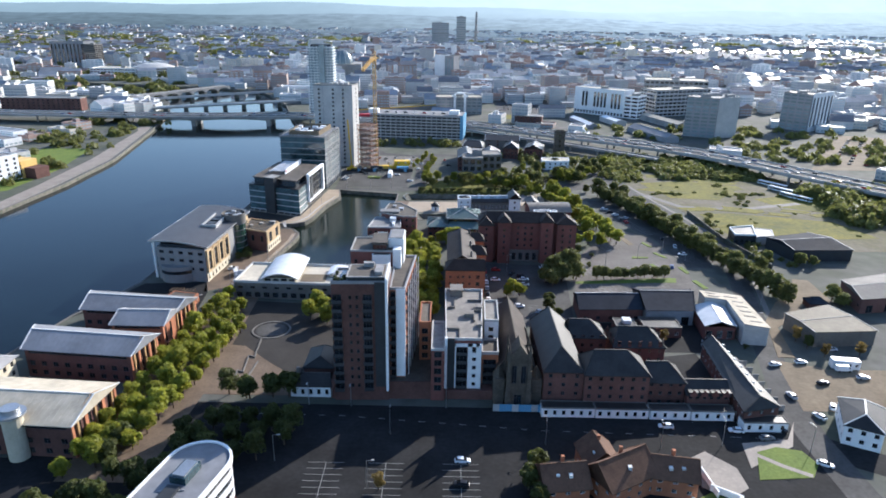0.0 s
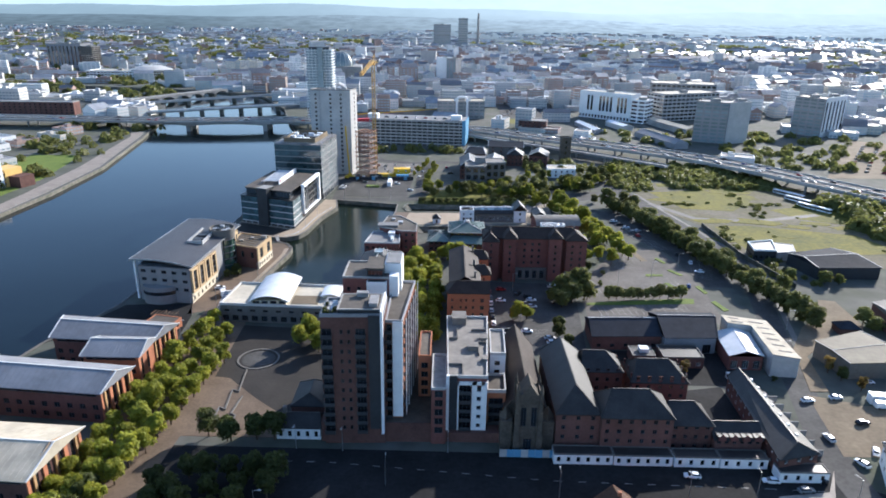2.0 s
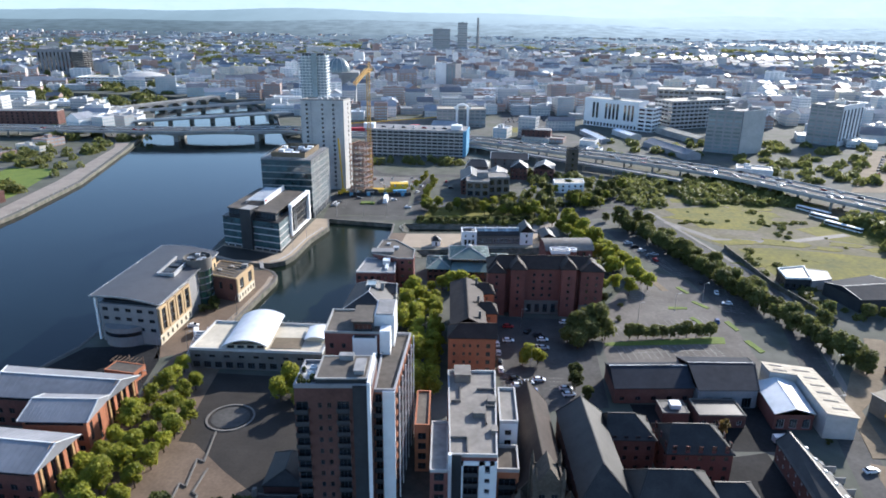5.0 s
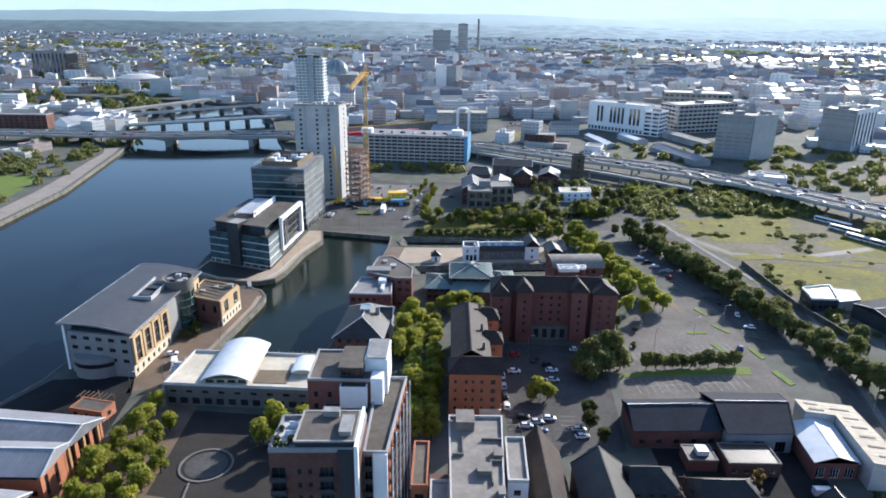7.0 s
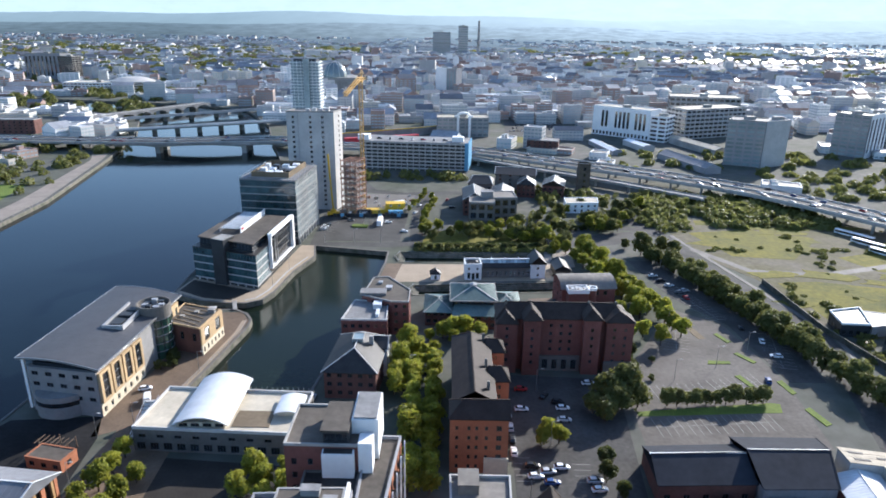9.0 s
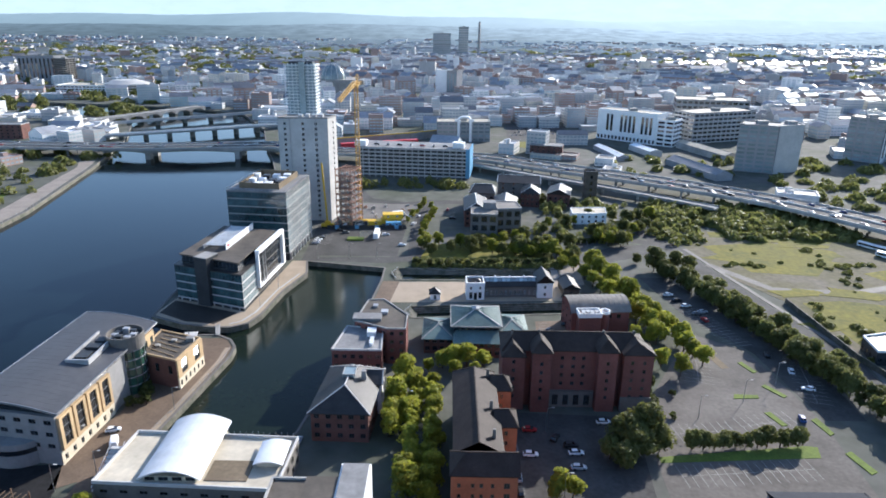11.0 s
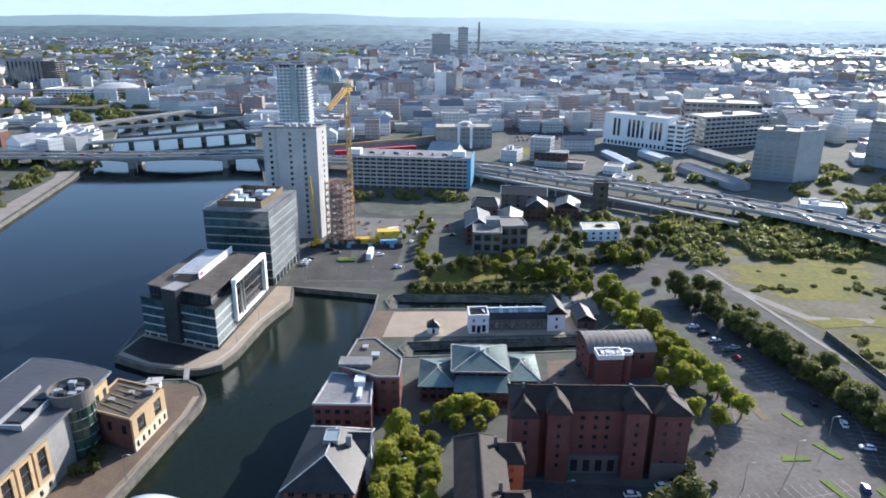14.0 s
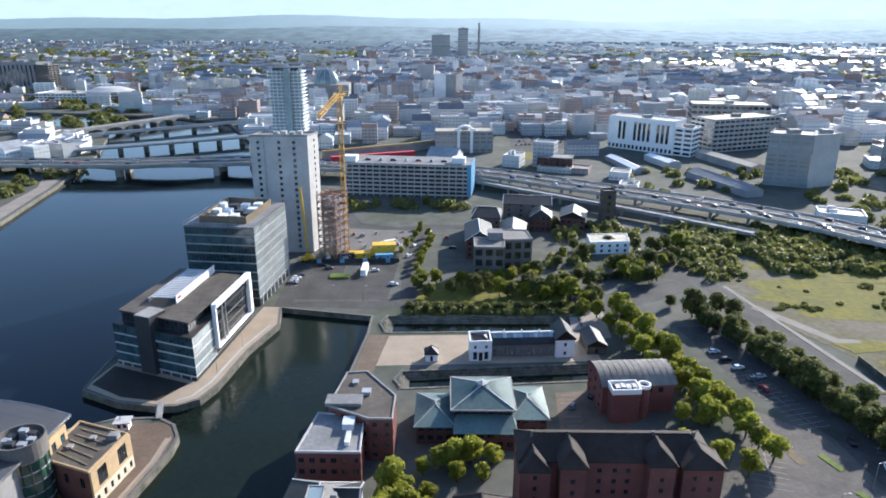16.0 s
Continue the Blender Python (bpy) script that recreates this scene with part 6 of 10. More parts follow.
t = building("brick_office", "stepped red brick dockside office with brown flat roof", [(-32.8, 338.2), (-20.8, 332), (-14.2, 332), (-14.2, 344), (-24, 358), (-30.2, 357)], 13.4, M["brick"],
             {0: [(lambda L: cols(L, 4, 1.4), rows(0.4, 3.2, 4, 1.0, 1.4), "d1")], 1: [(lambda L: cols(L, 2, 1.4), rows(0.4, 3.2, 4, 1.0, 1.4), "d1")], 2: [(lambda L: cols(L, 4, 1.4), rows(0.4, 3.2, 4, 1.0, 1.4), "d1")]}, category="office")
flat_roof(t, [(-32.8, 338.2), (-20.8, 332), (-14.2, 332), (-14.2, 344), (-24, 358), (-30.2, 357)], 13.4, 0.5, "brownroof", "concrete")
roof_boxes(t, [(-33.5, 338, 13.5, -23.5, 343, 14.6)], "flatroof", "penthouse")
roof_boxes(t, [(-24, 344, 13.5, -21.6, 346.5, 14.6), (-27.5, 350, 13.5, -25.9, 352, 14.3)])
t = building("dock_kiosk", "small white flat-roofed kiosk beside the basin", rect(-34.5, 357.5, -30.5, 361), 4.2, M["white"], {0: [([(1, 3)], [(1, 2.6)], "d")]})
flat_roof(t, rect(-34.5, 357.5, -30.5, 361), 4.2, 0.3, "flatroof", "white")

# ---- green-roofed pavilion ----
def pavilion():
    th = thing("green_pavilion", 10, 348, 0, "office pavilion with stepped green pyramid roofs", "pavilion")
    core = rect(2.6, 343.4, 19.4, 360.4)
    lowspec = {0: [(lambda L: cols(L, 4, 1.7), rows(0.3, 3.0, 2, 0.9, 1.6), "d1")], 3: [(lambda L: cols(L, 5, 1.7), rows(0.3, 3.0, 2, 0.9, 1.6), "d1")], 1: [(lambda L: cols(L, 5, 1.7), rows(0.3, 3.0, 2, 0.9, 1.6), "d1")]}
    for r in (rect(-8.2, 340.4, 2.4, 357.6), rect(19.6, 344.6, 29.8, 361.8)):
        building("", "", r, 6.0, M["darkbrick"], lowspec, th=th)
        hip_roof(th, r, 6.0, 2.4, 8.4, 8.4, 0.8, "copper", 1, 0.7, fascia="concrete")
    building("", "", core, 9.6, M["darkclad"], {0: [(lambda L: cols(L, 7, 1.9), [(7.9, 9.2)], "d1")], 1: [(lambda L: cols(L, 6, 1.9), [(7.9, 9.2)], "d1")]}, th=th)
    front = rect(3.0, 337.4, 19.8, 343.4)
    building("", "", front, 6.0, M["darkbrick"], {0: [(lambda L: cols(L, 6, 1.8), rows(0.3, 2.9, 2, 0.8, 1.7), "d1")]}, th=th, wname="front_wall")
    bm = bmesh.new()
    x0, x1, y0, y1 = 2.3, 20.5, 336.6, 343.35
    for z in (0, -0.25):
        face(bm, [(x0, y0, 6.0 + z), (x1, y0, 6.0 + z), (x1 - 1.2, y1, 8.0 + z), (x0 + 1.2, y1, 8.0 + z)])
        face(bm, [(x0, y0, 6.0 + z), (x0 + 1.2, y1, 8.0 + z), (x0, y1, 6.0 + z)])
        face(bm, [(x1, y0, 6.0 + z), (x1, y1, 6.0 + z), (x1 - 1.2, y1, 8.0 + z)])
    face(bm, [(x0, y0, 5.75), (x1, y0, 5.75), (x1, y0, 6.0), (x0, y0, 6.0)])
    part("skirt_roof", bm, M["copper"], th)
    bm = bmesh.new()
    for i in range(27):
        f = i / 26
        beam(bm, (x0 + (x1 - x0) * f, y0, 6.03), (x0 + 1.2 + (x1 - x0 - 2.4) * f, y1, 8.03), 0.07, 0.07)
    beam(bm, (x0, y0, 6.0), (x1, y0, 6.0), 0.3, 0.16)
    part("roof_seams", bm, M["copper"], th, kind="stuff")
    hip_roof(th, core, 9.9, 3.3, 8.8, 8.8, 1.0, "copper", 1, 0.7, fascia="palecon")
    for i in range(4):
        e = inset(core, -1.05)
        bm = bmesh.new()
        beam(bm, vec3(e[i], 9.85), vec3(e[(i + 1) % 4], 9.85), 0.25, 0.45)
        part("eaves_fascia", bm, M["concrete"], th)
    bm = bmesh.new()
    box(bm, 9.7, 350.6, 12.5, 12.3, 353.2, 13.6)
    for k in range(3):
        box(bm, 9.62, 350.52, 12.75 + 0.26 * k, 12.38, 353.28, 12.87 + 0.26 * k)
    part("cupola", bm, M["palecon"], th)
    bm = bmesh.new()
    cyl(bm, 11, 351.9, 13.6, 14.3, 2.1, 4, 0.2)
    part("cupola_roof", bm, M["palecon"], th)

pavilion()


# ---- old dock office: white end blocks and a long slate range ----
def dock_office():
    th = thing("dock_office", 28, 396, 0, "old white dock office with a long slate range between end blocks", "office")
    a = [(8.6, 390), (16.4, 390.6), (16, 399), (8.2, 398.4)]
    b = [(39.8, 393.2), (46.6, 393.8), (46.0, 405), (39.4, 404.4)]
    c = [(16.5, 393.5), (39.7, 395), (39.3, 402), (16.1, 400.5)]
    building("", "", a, 7.2, M["white"], {0: [([(1.2, 2.6), (5.2, 6.6)], [(0.6, 3.6)], "d1"), ([(3.2, 4.6)], [(0.1, 3.4)], "d1"), ([(1.4, 2.4), (5.4, 6.4)], [(4.8, 6.2)], "w")], 3: [(lambda L: cols(L, 3, 1.0), [(0.8, 2.8), (4.6, 6)], "d1")]}, th=th)
    flat_roof(th, a, 7.2, 0.8, "slate", "white", 0.45)
    hip_roof(th, inset(a, 1.0), 7.3, 1.2, 2, 2, 0, "slate", 0, fascia="slate")
    bm = bmesh.new()
    beam(bm, vec3(Vector(a[0]) + Vector((0, -0.12)), 4.2), vec3(Vector(a[1]) + Vector((0, -0.12)), 4.2), 0.3, 0.3)
    part("string_course", bm, M["white"], th)
    building("", "", b, 7.4, M["white"], {0: [([(2.9, 3.9)], [(1.0, 2.4), (4.4, 5.8)], "d")], 1: [(lambda L: cols(L, 3, 1.0), [(1.0, 2.4), (4.4, 5.8)], "d")]}, th=th)
    hip_roof(th, b, 7.4, 3.4, 0, 0, 0.5, "slate", 1, fascia="slate")
    bm = bmesh.new()
    for i, j in ((0, 1), (3, 2)):
        face(bm, [vec3(b[i], 7.4), vec3(b[j], 7.4), ((b[i][0] + b[j][0]) / 2, (b[i][1] + b[j][1]) / 2, 10.5)])
    part("gable", bm, M["white"], th)
    building("", "", c, 5.0, M["dimcon"], {0: [(lambda L: cols(L, 11, 0.9), [(0.9, 3.2)], "w1")]}, th=th)
    hip_roof(th, c, 5.0, 2.8, 0, 0, 0.4, "slate", 0, fascia="palecon")
    d = (Vector(c[1]) - Vector(c[0])).normalized()
    up = Vector((-d.y, d.x))
    for i in range(12):
        bm = bmesh.new()
        p = Vector(c[0]) + d * (0.5 + i * 1.9)
        f0, f1 = p + up * 1.9, p + up * 3.5
        z0, z1 = 6.72, 7.88
        face(bm, [vec3(f0, z0), vec3(f0 + d * 1.75, z0), vec3(f1 + d * 1.75, z1), vec3(f1, z1)])
        face(bm, [vec3(f0, z0 - 0.1), vec3(f0 + d * 1.75, z0 - 0.1), vec3(f0 + d * 1.75, z0), vec3(f0, z0)])
        part("rooflight", bm, M["paleglass"], th, "pale patent glazing along the ridge")
    bm = bmesh.new()
    beam(bm, vec3(Vector(c[0]) + up * 3.6, 8.05), vec3(Vector(c[1]) + up * 3.6, 8.05), 0.9, 0.35)
    part("ridge_vent", bm, M["whitemetal"], th, "pale metal ridge ventilator")
    for i in range(3):
        bm = bmesh.new()
        p = Vector(c[0]) + d * (5 + 6.5 * i) + up * 3.6
        cyl(bm, p.x, p.y, 8.2, 9.0, 0.35, 10, 0.2)
        part("cowl", bm, M["whitemetal"], th)

dock_office()
for x, y, w, d, h, lab in ((-5.2, 391.6, 4.4, 4.0, 3.0, "small white dock hut with a slate hipped roof"), (55, 402, 7, 12, 3.6, "dark stone boiler house with a slate roof")):
    q = turned(x, y, w, d, 3)
    t = building("dock_hut", lab, q, h, M["white"] if w < 5 else M["stone"], {0: [([(w / 2 - 0.5, w / 2 + 0.5)], [(0.2, 2.2)], "d")]}, category="hut")
    hip_roof(t, q, h, 2.2, 1.6 if w < 5 else 0, None, 0.4, "slate", 1, fascia="slate")
# dock gates
for x, y0, y1 in ((-15, 371, 382), (-24, 413, 428)):
    g = thing("dock_gate", x, (y0 + y1) / 2, 0, "grey timber and iron graving dock gate", "dock gate")
    for s, yy in ((1, y0), (-1, y1)):
        bm = bmesh.new()
        beam(bm, (x, yy, -1.6), (x - 2.6, (y0 + y1) / 2, -1.6), 0.6, 4.0)
        part("leaf", bm, M["quay"], g)
        bm = bmesh.new()
        beam(bm, (x, yy, 0.9), (x - 2.6, (y0 + y1) / 2, 0.9), 0.12)
        part("handrail", bm, M["steel"], g)

# ---- brick hall with a barrel roof ----
def barrel_hall():
    th = thing("barrel_hall", 59, 364, 0, "brick hall with a pale barrel roof and white plant deck", "hall")
    q = [(48.3, 356.4), (70.8, 358.2), (69.6, 372.6), (46.8, 370.8)]
    building("", "", q, 10.0, M["brick"], {0: [([(14.0, 15.6), (17.6, 19.2)], [(7.0, 8.8)], "d1")], 1: [(lambda L: cols(L, 3, 1.5), rows(0.4, 3.2, 3, 0.9, 1.5), "d1")], 3: [(lambda L: cols(L, 3, 1.4), rows(0.4, 3.2, 3, 0.9, 1.5), "d1")]}, th=th)
    bm = bmesh.new()
    e = [Vector(p) for p in inset(q, -0.6)]
    n = 16
    for i in range(n):
        f0, f1 = i / n, (i + 1) / n
        z0, z1 = (10.0 + 3.2 * (1 - abs(2 * f - 1) ** 2.4) for f in (f0, f1))
        a, b = e[0].lerp(e[3], f0), e[1].lerp(e[2], f0)
        c, d = e[1].lerp(e[2], f1), e[0].lerp(e[3], f1)
        face(bm, [vec3(a, z0), vec3(b, z0), vec3(c, z1), vec3(d, z1)])
        face(bm, [vec3(a, z0 - 0.3), vec3(b, z0 - 0.3), vec3(c, z1 - 0.3), vec3(d, z1 - 0.3)])
    for a, b in ((0, 1), (2, 3)):
        face(bm, [vec3(e[a], 9.7), vec3(e[b], 9.7), vec3(e[b], 10.0), vec3(e[a], 10.0)])
    part("roof", bm, M["greyroof"], th, "weathered pale barrel roof")
    bm = bmesh.new()
    for k in range(13):
        g = k / 12
        pv = None
        for i in range(n + 1):
            f = i / n
            p = vec3(e[0].lerp(e[3], f).lerp(e[1].lerp(e[2], f), g), 10.04 + 3.2 * (1 - abs(2 * f - 1) ** 2.4))
            if pv:
                beam(bm, pv, p, 0.1, 0.08)
            pv = p
    part("roof_seams", bm, M["greyroof"], th, kind="stuff")
    for s, t in ((0, 3), (1, 2)):
        bm = bmesh.new()
        a, b = Vector(q[s]), Vector(q[t])
        pts = [vec3(a.lerp(b, i / n), 9.98 + 3.0 * (1 - abs(2 * i / n - 1) ** 2.4)) for i in range(n + 1)]
        face(bm, [vec3(a, 9.6)] + pts + [vec3(b, 9.6)])
        part("gable", bm, M["brick"], th)
    bm = bmesh.new()
    prism(bm, [(50.2, 351.4), (58.6, 352.0), (58.3, 357.4), (49.9, 356.8)], 0, 10.2)
    part("lift_block", bm, M["brick"], th, "projecting brick lift block")
    o = [(50.0, 351.2), (58.8, 351.8), (58.5, 357.6), (49.7, 357.0)]
    i = inset(o, 0.4)
    for k in range(4):
        bm = bmesh.new()
        j = (k + 1) % 4
        prism(bm, [o[k], o[j], i[j], i[k]], 9.9, 11.6)
        part("plant_screen", bm, M["white"], th, "white parapet of the plant deck")
    roof_boxes(th, [(51.4 + 1.7 * k, 353, 10.2, 52.6 + 1.7 * k, 355.2, 11.5 + 0.2 * (k % 2)) for k in range(4)])
    bm = bmesh.new()
    cyl(bm, 60.6, 355.6, 0, 10.6, 1.8, 20)
    part("stair_drum", bm, M["brick"], th, "round brick stair drum")
    bm = bmesh.new()
    for k in range(20):
        a, b = 2 * math.pi * k / 20, 2 * math.pi * (k + 1) / 20
        prism(bm, [(60.6 + r * math.cos(t), 355.6 + r * math.sin(t)) for r, t in ((1.5, a), (1.95, a), (1.95, b), (1.5, b))], 10.3, 11.4)
    part("drum_rim", bm, M["white"], th, "white rim of the drum")

barrel_hall()


# ---- tall red brick blocks round the car park court ----
def brick_blocks():
    th = thing("brick_apartments", 40, 308, 0, "six-storey red brick apartment range with projecting towers and slate roofs", "apartment block")
    main = rect(17.5, 306.5, 62.5, 318.5)
    fh = 2.95
    R = rows(3.4, fh, 5, 0.9, 1.3)
    building("", "", main, 19.4, M["brick"], {0: [([(11.5, 12.6), (14, 15.1), (18, 19.1), (21.5, 22.6), (24.6, 25.7)], R, "d1")], 1: [(lambda L: cols(L, 3, 1.2), R, "d1")]}, th=th)
    hip_roof(th, main, 19.4, 3.6, 5, 5, 0.5, "browntile", 0, fascia="browntile")
    for x0, x1, y0, hh in ((17.2, 24.2, 303.6, 18.6), (26.2, 32.0, 302.3, 20.6), (46.6, 52.4, 303.2, 20.6), (54.4, 63.6, 303.8, 19.6)):
        q = rect(x0, y0, x1, 310)
        w = x1 - x0
        building("", "", q, hh, M["brick"], {0: [([(w / 2 - 0.5, w / 2 + 0.5)] if w < 7.5 else [(w * .3 - .5, w * .3 + .5), (w * .7 - .5, w * .7 + .5)], R, "d1")], 1: [([(2, 3)], R, "d1")]}, th=th, wname="tower_wall")
        hip_roof(th, q, hh, 3.0, 3.2, 0, 0.45, "browntile", 1, fascia="browntile")
    bm = bmesh.new()
    box(bm, 54.2, 303.2, 0, 63.8, 303.78, 5.0)
    part("ground_storey", bm, M["dimcon"], th, "dull rendered ground storey")
    bm = bmesh.new()
    box(bm, 32.4, 305.6, 0, 46.4, 306.48, 5.6)
    part("ground_storey", bm, M["dimcon"], th, "dull rendered ground storey")
    for i in range(4):
        put_window(th, (34.4 + i * 3.3, 305.58, 0.8), 0, 1.8, 3.6, "d2")
    for x in (20.7, 29.1, 49.5, 59):
        bm = bmesh.new()
        box(bm, x - 0.35, 312, 21.5, x + 0.35, 312.7, 23.6)
        part("chimney", bm, M["dimcon"], th)
    # west wing
    t = thing("brick_apartments", 10, 275, 0, "red brick apartment wing with slate roofs and gabled bays", "apartment block")
    wing = rect(2.2, 258, 14.0, 297)
    building("", "", wing, 16.6, M["orange"], {3: [(lambda L: cols(L, 10, 1.1), rows(0.6, fh, 5, 0.9, 1.3), "d1")], 1: [(lambda L: cols(L, 9, 1.1), rows(0.6, fh, 5, 0.9, 1.3), "d1")]}, th=t)
    hip_roof(t, wing, 16.6, 3.4, 0, 3, 0.4, "browntile", 1, fascia="browntile")
    head = rect(1.4, 249.2, 16.8, 258)
    building("", "", head, 16.8, M["orange"], {0: [([(1.4, 2.2), (4.6, 5.4), (6.6, 7.4), (9.2, 10.0)], rows(0.6, fh, 5, 0.9, 1.2), "d"), ([(12.2, 13.6)], rows(0.6, fh, 5, 0.7, 1.6), "d1")], 1: [(lambda L: cols(L, 2, 1.2), rows(0.6, fh, 5, 0.9, 1.3), "d1")]}, th=t, wname="tower_wall")
    hip_roof(t, head, 16.8, 3.2, 4, 0, 0.4, "browntile", 0, fascia="browntile")
    bm = bmesh.new()
    box(bm, 10.5, 248.6, 0, 17.0, 249.15, 5)
    part("ground_storey", bm, M["cream"], t)
    for y0 in (270, 288):
        q = rect(13.2, y0, 18.6, y0 + 8)
        building("", "", q, 16.0, M["orange"], {0: [([(2, 3)], rows(0.6, fh, 5, 0.9, 1.3), "d1")], 1: [(lambda L: cols(L, 2, 1.2), rows(0.6, fh, 5, 0.9, 1.3), "d1")]}, th=t, wname="bay_wall")
        hip_roof(t, q, 16.0, 2.8, 0, 2.4, 0.4, "browntile", 0, fascia="browntile")
    for y in (262, 275, 292):
        bm = bmesh.new()
        box(bm, 11.6, y, 17.5, 12.4, y + 0.7, 20.4)
        part("chimney", bm, M["dimcon"], t)


SMALL[0] = 0.5
brick_blocks()
SMALL[0] = 3.0


# ---- glass offices on the quay ----
def curtain(th, p0, p1, z0, fh, n, mat="tglass", sp="greywall", pitch=1.5, mull="dframe", first=True, spz=0.9):
    """Floors of glazing with spandrels and mullions on one side (outside to the right of p0 -> p1)."""
    p0, p1 = Vector(p0), Vector(p1)
    d = (p1 - p0).normalized()
    o = Vector((d.y, -d.x))
    L = (p1 - p0).length
    for k in range(n):
        z = z0 + k * fh
        bm = bmesh.new()
        beam(bm, vec3(p0 + o * 0.02, z + spz + (fh - spz) / 2), vec3(p1 + o * 0.02, z + spz + (fh - spz) / 2), 0.08, fh - spz)
        g = part("window_band", bm, M[mat], th)
        bm = bmesh.new()
        beam(bm, vec3(p0 + o * 0.08, z + spz / 2), vec3(p1 + o * 0.08, z + spz / 2), 0.3, spz)
        part("spandrel", bm, M[sp], th)
        bm = bmesh.new()
        m = int(L / pitch)
        for i in range(m + 1):
            q = p0 + d * (L * i / m) + o * 0.08
            box(bm, q.x - 0.05, q.y - 0.05, z + spz, q.x + 0.05, q.y + 0.05, z + fh)
        part("mullions", bm, M[mull], g, kind="stuff")


def glass_office():
    th = thing("glass_office", -97, 402, 0, "five-storey dark glass office with a white portal frame", "office")
    body = [(-116.5, 386.5), (-84, 374.6), (-79.4, 424), (-110, 432)]
    inner = inset(body, 0.3)
    bm = bmesh.new()
    prism(bm, inner, 0, 15.6)
    prism(bm, inset(body, 3.0), 15.6, 19.8)
    part("core_wall", bm, M["darkclad"], th)
    # Spandrels are whitened to stand in for sky reflected along the floors.
    curtain(th, inner[0], inner[1], 1.2, 3.6, 4, "tglass", "dullwhite", 1.6, spz=0.5)
    mid = Vector(inner[1]).lerp(Vector(inner[2]), 0.34)
    curtain(th, inner[1], mid, 1.2, 3.6, 4, "pglass", "palecon", 1.6, spz=0.6)
    curtain(th, mid, inner[2], 1.2, 3.6, 4, "glass", "dimcon", 1.6, spz=0.4)
    curtain(th, inner[3], inner[0], 1.2, 3.6, 4, "tglass", "darkclad", 1.6)
    up = inset(body, 3.0)
    for i, j in ((0, 1), (1, 2), (3, 0)):
        curtain(th, up[i], up[j], 15.9, 3.8, 1, "glass", "darkclad", 1.8, spz=0.5)
    bm = bmesh.new()
    prism(bm, inset(body, 0.1), 15.6, 15.95)
    part("terrace", bm, M["slate"], th)
    bm = bmesh.new()
    prism(bm, inset(body, 2.2), 19.8, 20.3)
    part("roof_deck", bm, M["brownroof"], th)
    # dark stair tower on the end wall
    p, q = Vector(body[0]), Vector(body[1])
    d = (q - p).normalized()
    o = Vector((d.y, -d.x))
    c = p.lerp(q, 0.45)
    a, b = c - d * 3.2, c + d * 3.2
    bm = bmesh.new()
    prism(bm, [tuple(a + o * 1.6), tuple(b + o * 1.6), tuple(b - o * 6), tuple(a - o * 6)], 0, 21.4)
    part("stair_tower", bm, M["darkclad"], th, "dark grey stair tower")
    bm = bmesh.new()
    prism(bm, inset([tuple(a + o * 1.6), tuple(b + o * 1.6), tuple(b - o * 6), tuple(a - o * 6)], 0.05), 21.4, 21.65)
    part("tower_cap", bm, M["concrete"], th)
    # white portal frame on the basin side
    p, q = Vector(body[1]), Vector(body[2])
    d = (q - p).normalized()
    o = Vector((d.y, -d.x))
    L = (q - p).length
    s0, s1 = p + d * L * 0.34 + o * 0.5, p + d * (L - 1) + o * 0.5

    def at(f, z, e=0.0):
        return vec3(s0.lerp(s1, f) + o * e, z)
    bm = bmesh.new()
    beam(bm, at(0, 20.2), at(1, 20.2), 2.0, 1.5)
    beam(bm, at(0, 4.3), at(1, 4.3), 1.4, 0.8)
    beam(bm, at(0, 4.0), at(0, 20.7), 1.4, 1.2)
    beam(bm, at(1, 4.0), at(1, 20.7), 1.6, 3.0)
    part("portal_frame", bm, M["white"], th, "white portal frame on the glazed front")
    curtain(th, s0 - o * 0.45, s1 - o * 0.45, 15.8, 4.0, 1, "glass", "darkclad", 1.6)
    bm = bmesh.new()
    for f in (0.2, 0.28):
        beam(bm, at(f, 4.4), at(f, 19.8), 0.5)
    part("portal_post", bm, M["steel"], th)
    # roof plant: louvre slats and a white screen
    ax = (Vector(body[2]) - Vector(body[1])).normalized()
    bx = Vector((ax.y, -ax.x))
    base = Vector((-101, 395))
    bm = bmesh.new()
    for k in range(17):
        c = base + ax * (k * 1.7)
        beam(bm, vec3(c - bx * 4.2, 22.2), vec3(c + bx * 4.2, 22.2), 0.7, 0.3)
    part("plant_louvres", bm, M["whitemetal"], th)
    bm = bmesh.new()
    e = base + bx * 5.2
    beam(bm, vec3(e - ax * 1, 21.8), vec3(e + ax * 31, 21.8), 0.3, 3.0)
    part("plant_screen", bm, M["whitemetal"], th)
    bm = bmesh.new()
    e2 = base - bx * 5
    beam(bm, vec3(e2 - ax * 1, 21.2), vec3(e2 + ax * 30, 21.2), 0.3, 1.8)
    part("plant_screen", bm, M["greywall"], th)
    bm = bmesh.new()
    s = e + ax * 1.2 + bx * 0.2
    beam(bm, vec3(s - ax * 1.2, 21.9), vec3(s + ax * 1.2, 21.9), 0.12, 0.9)
    part("sign", bm, M["redp"], th, "small red roof sign")
    for k in range(8):
        bm = bmesh.new()
        x = Vector(inner[0]).lerp(Vector(inner[1]), (k + 0.5) / 8)
        cyl(bm, x.x, x.y - 0.3, 0, 1.4, 0.25, 10)
        part("column", bm, M["palecon"], th)


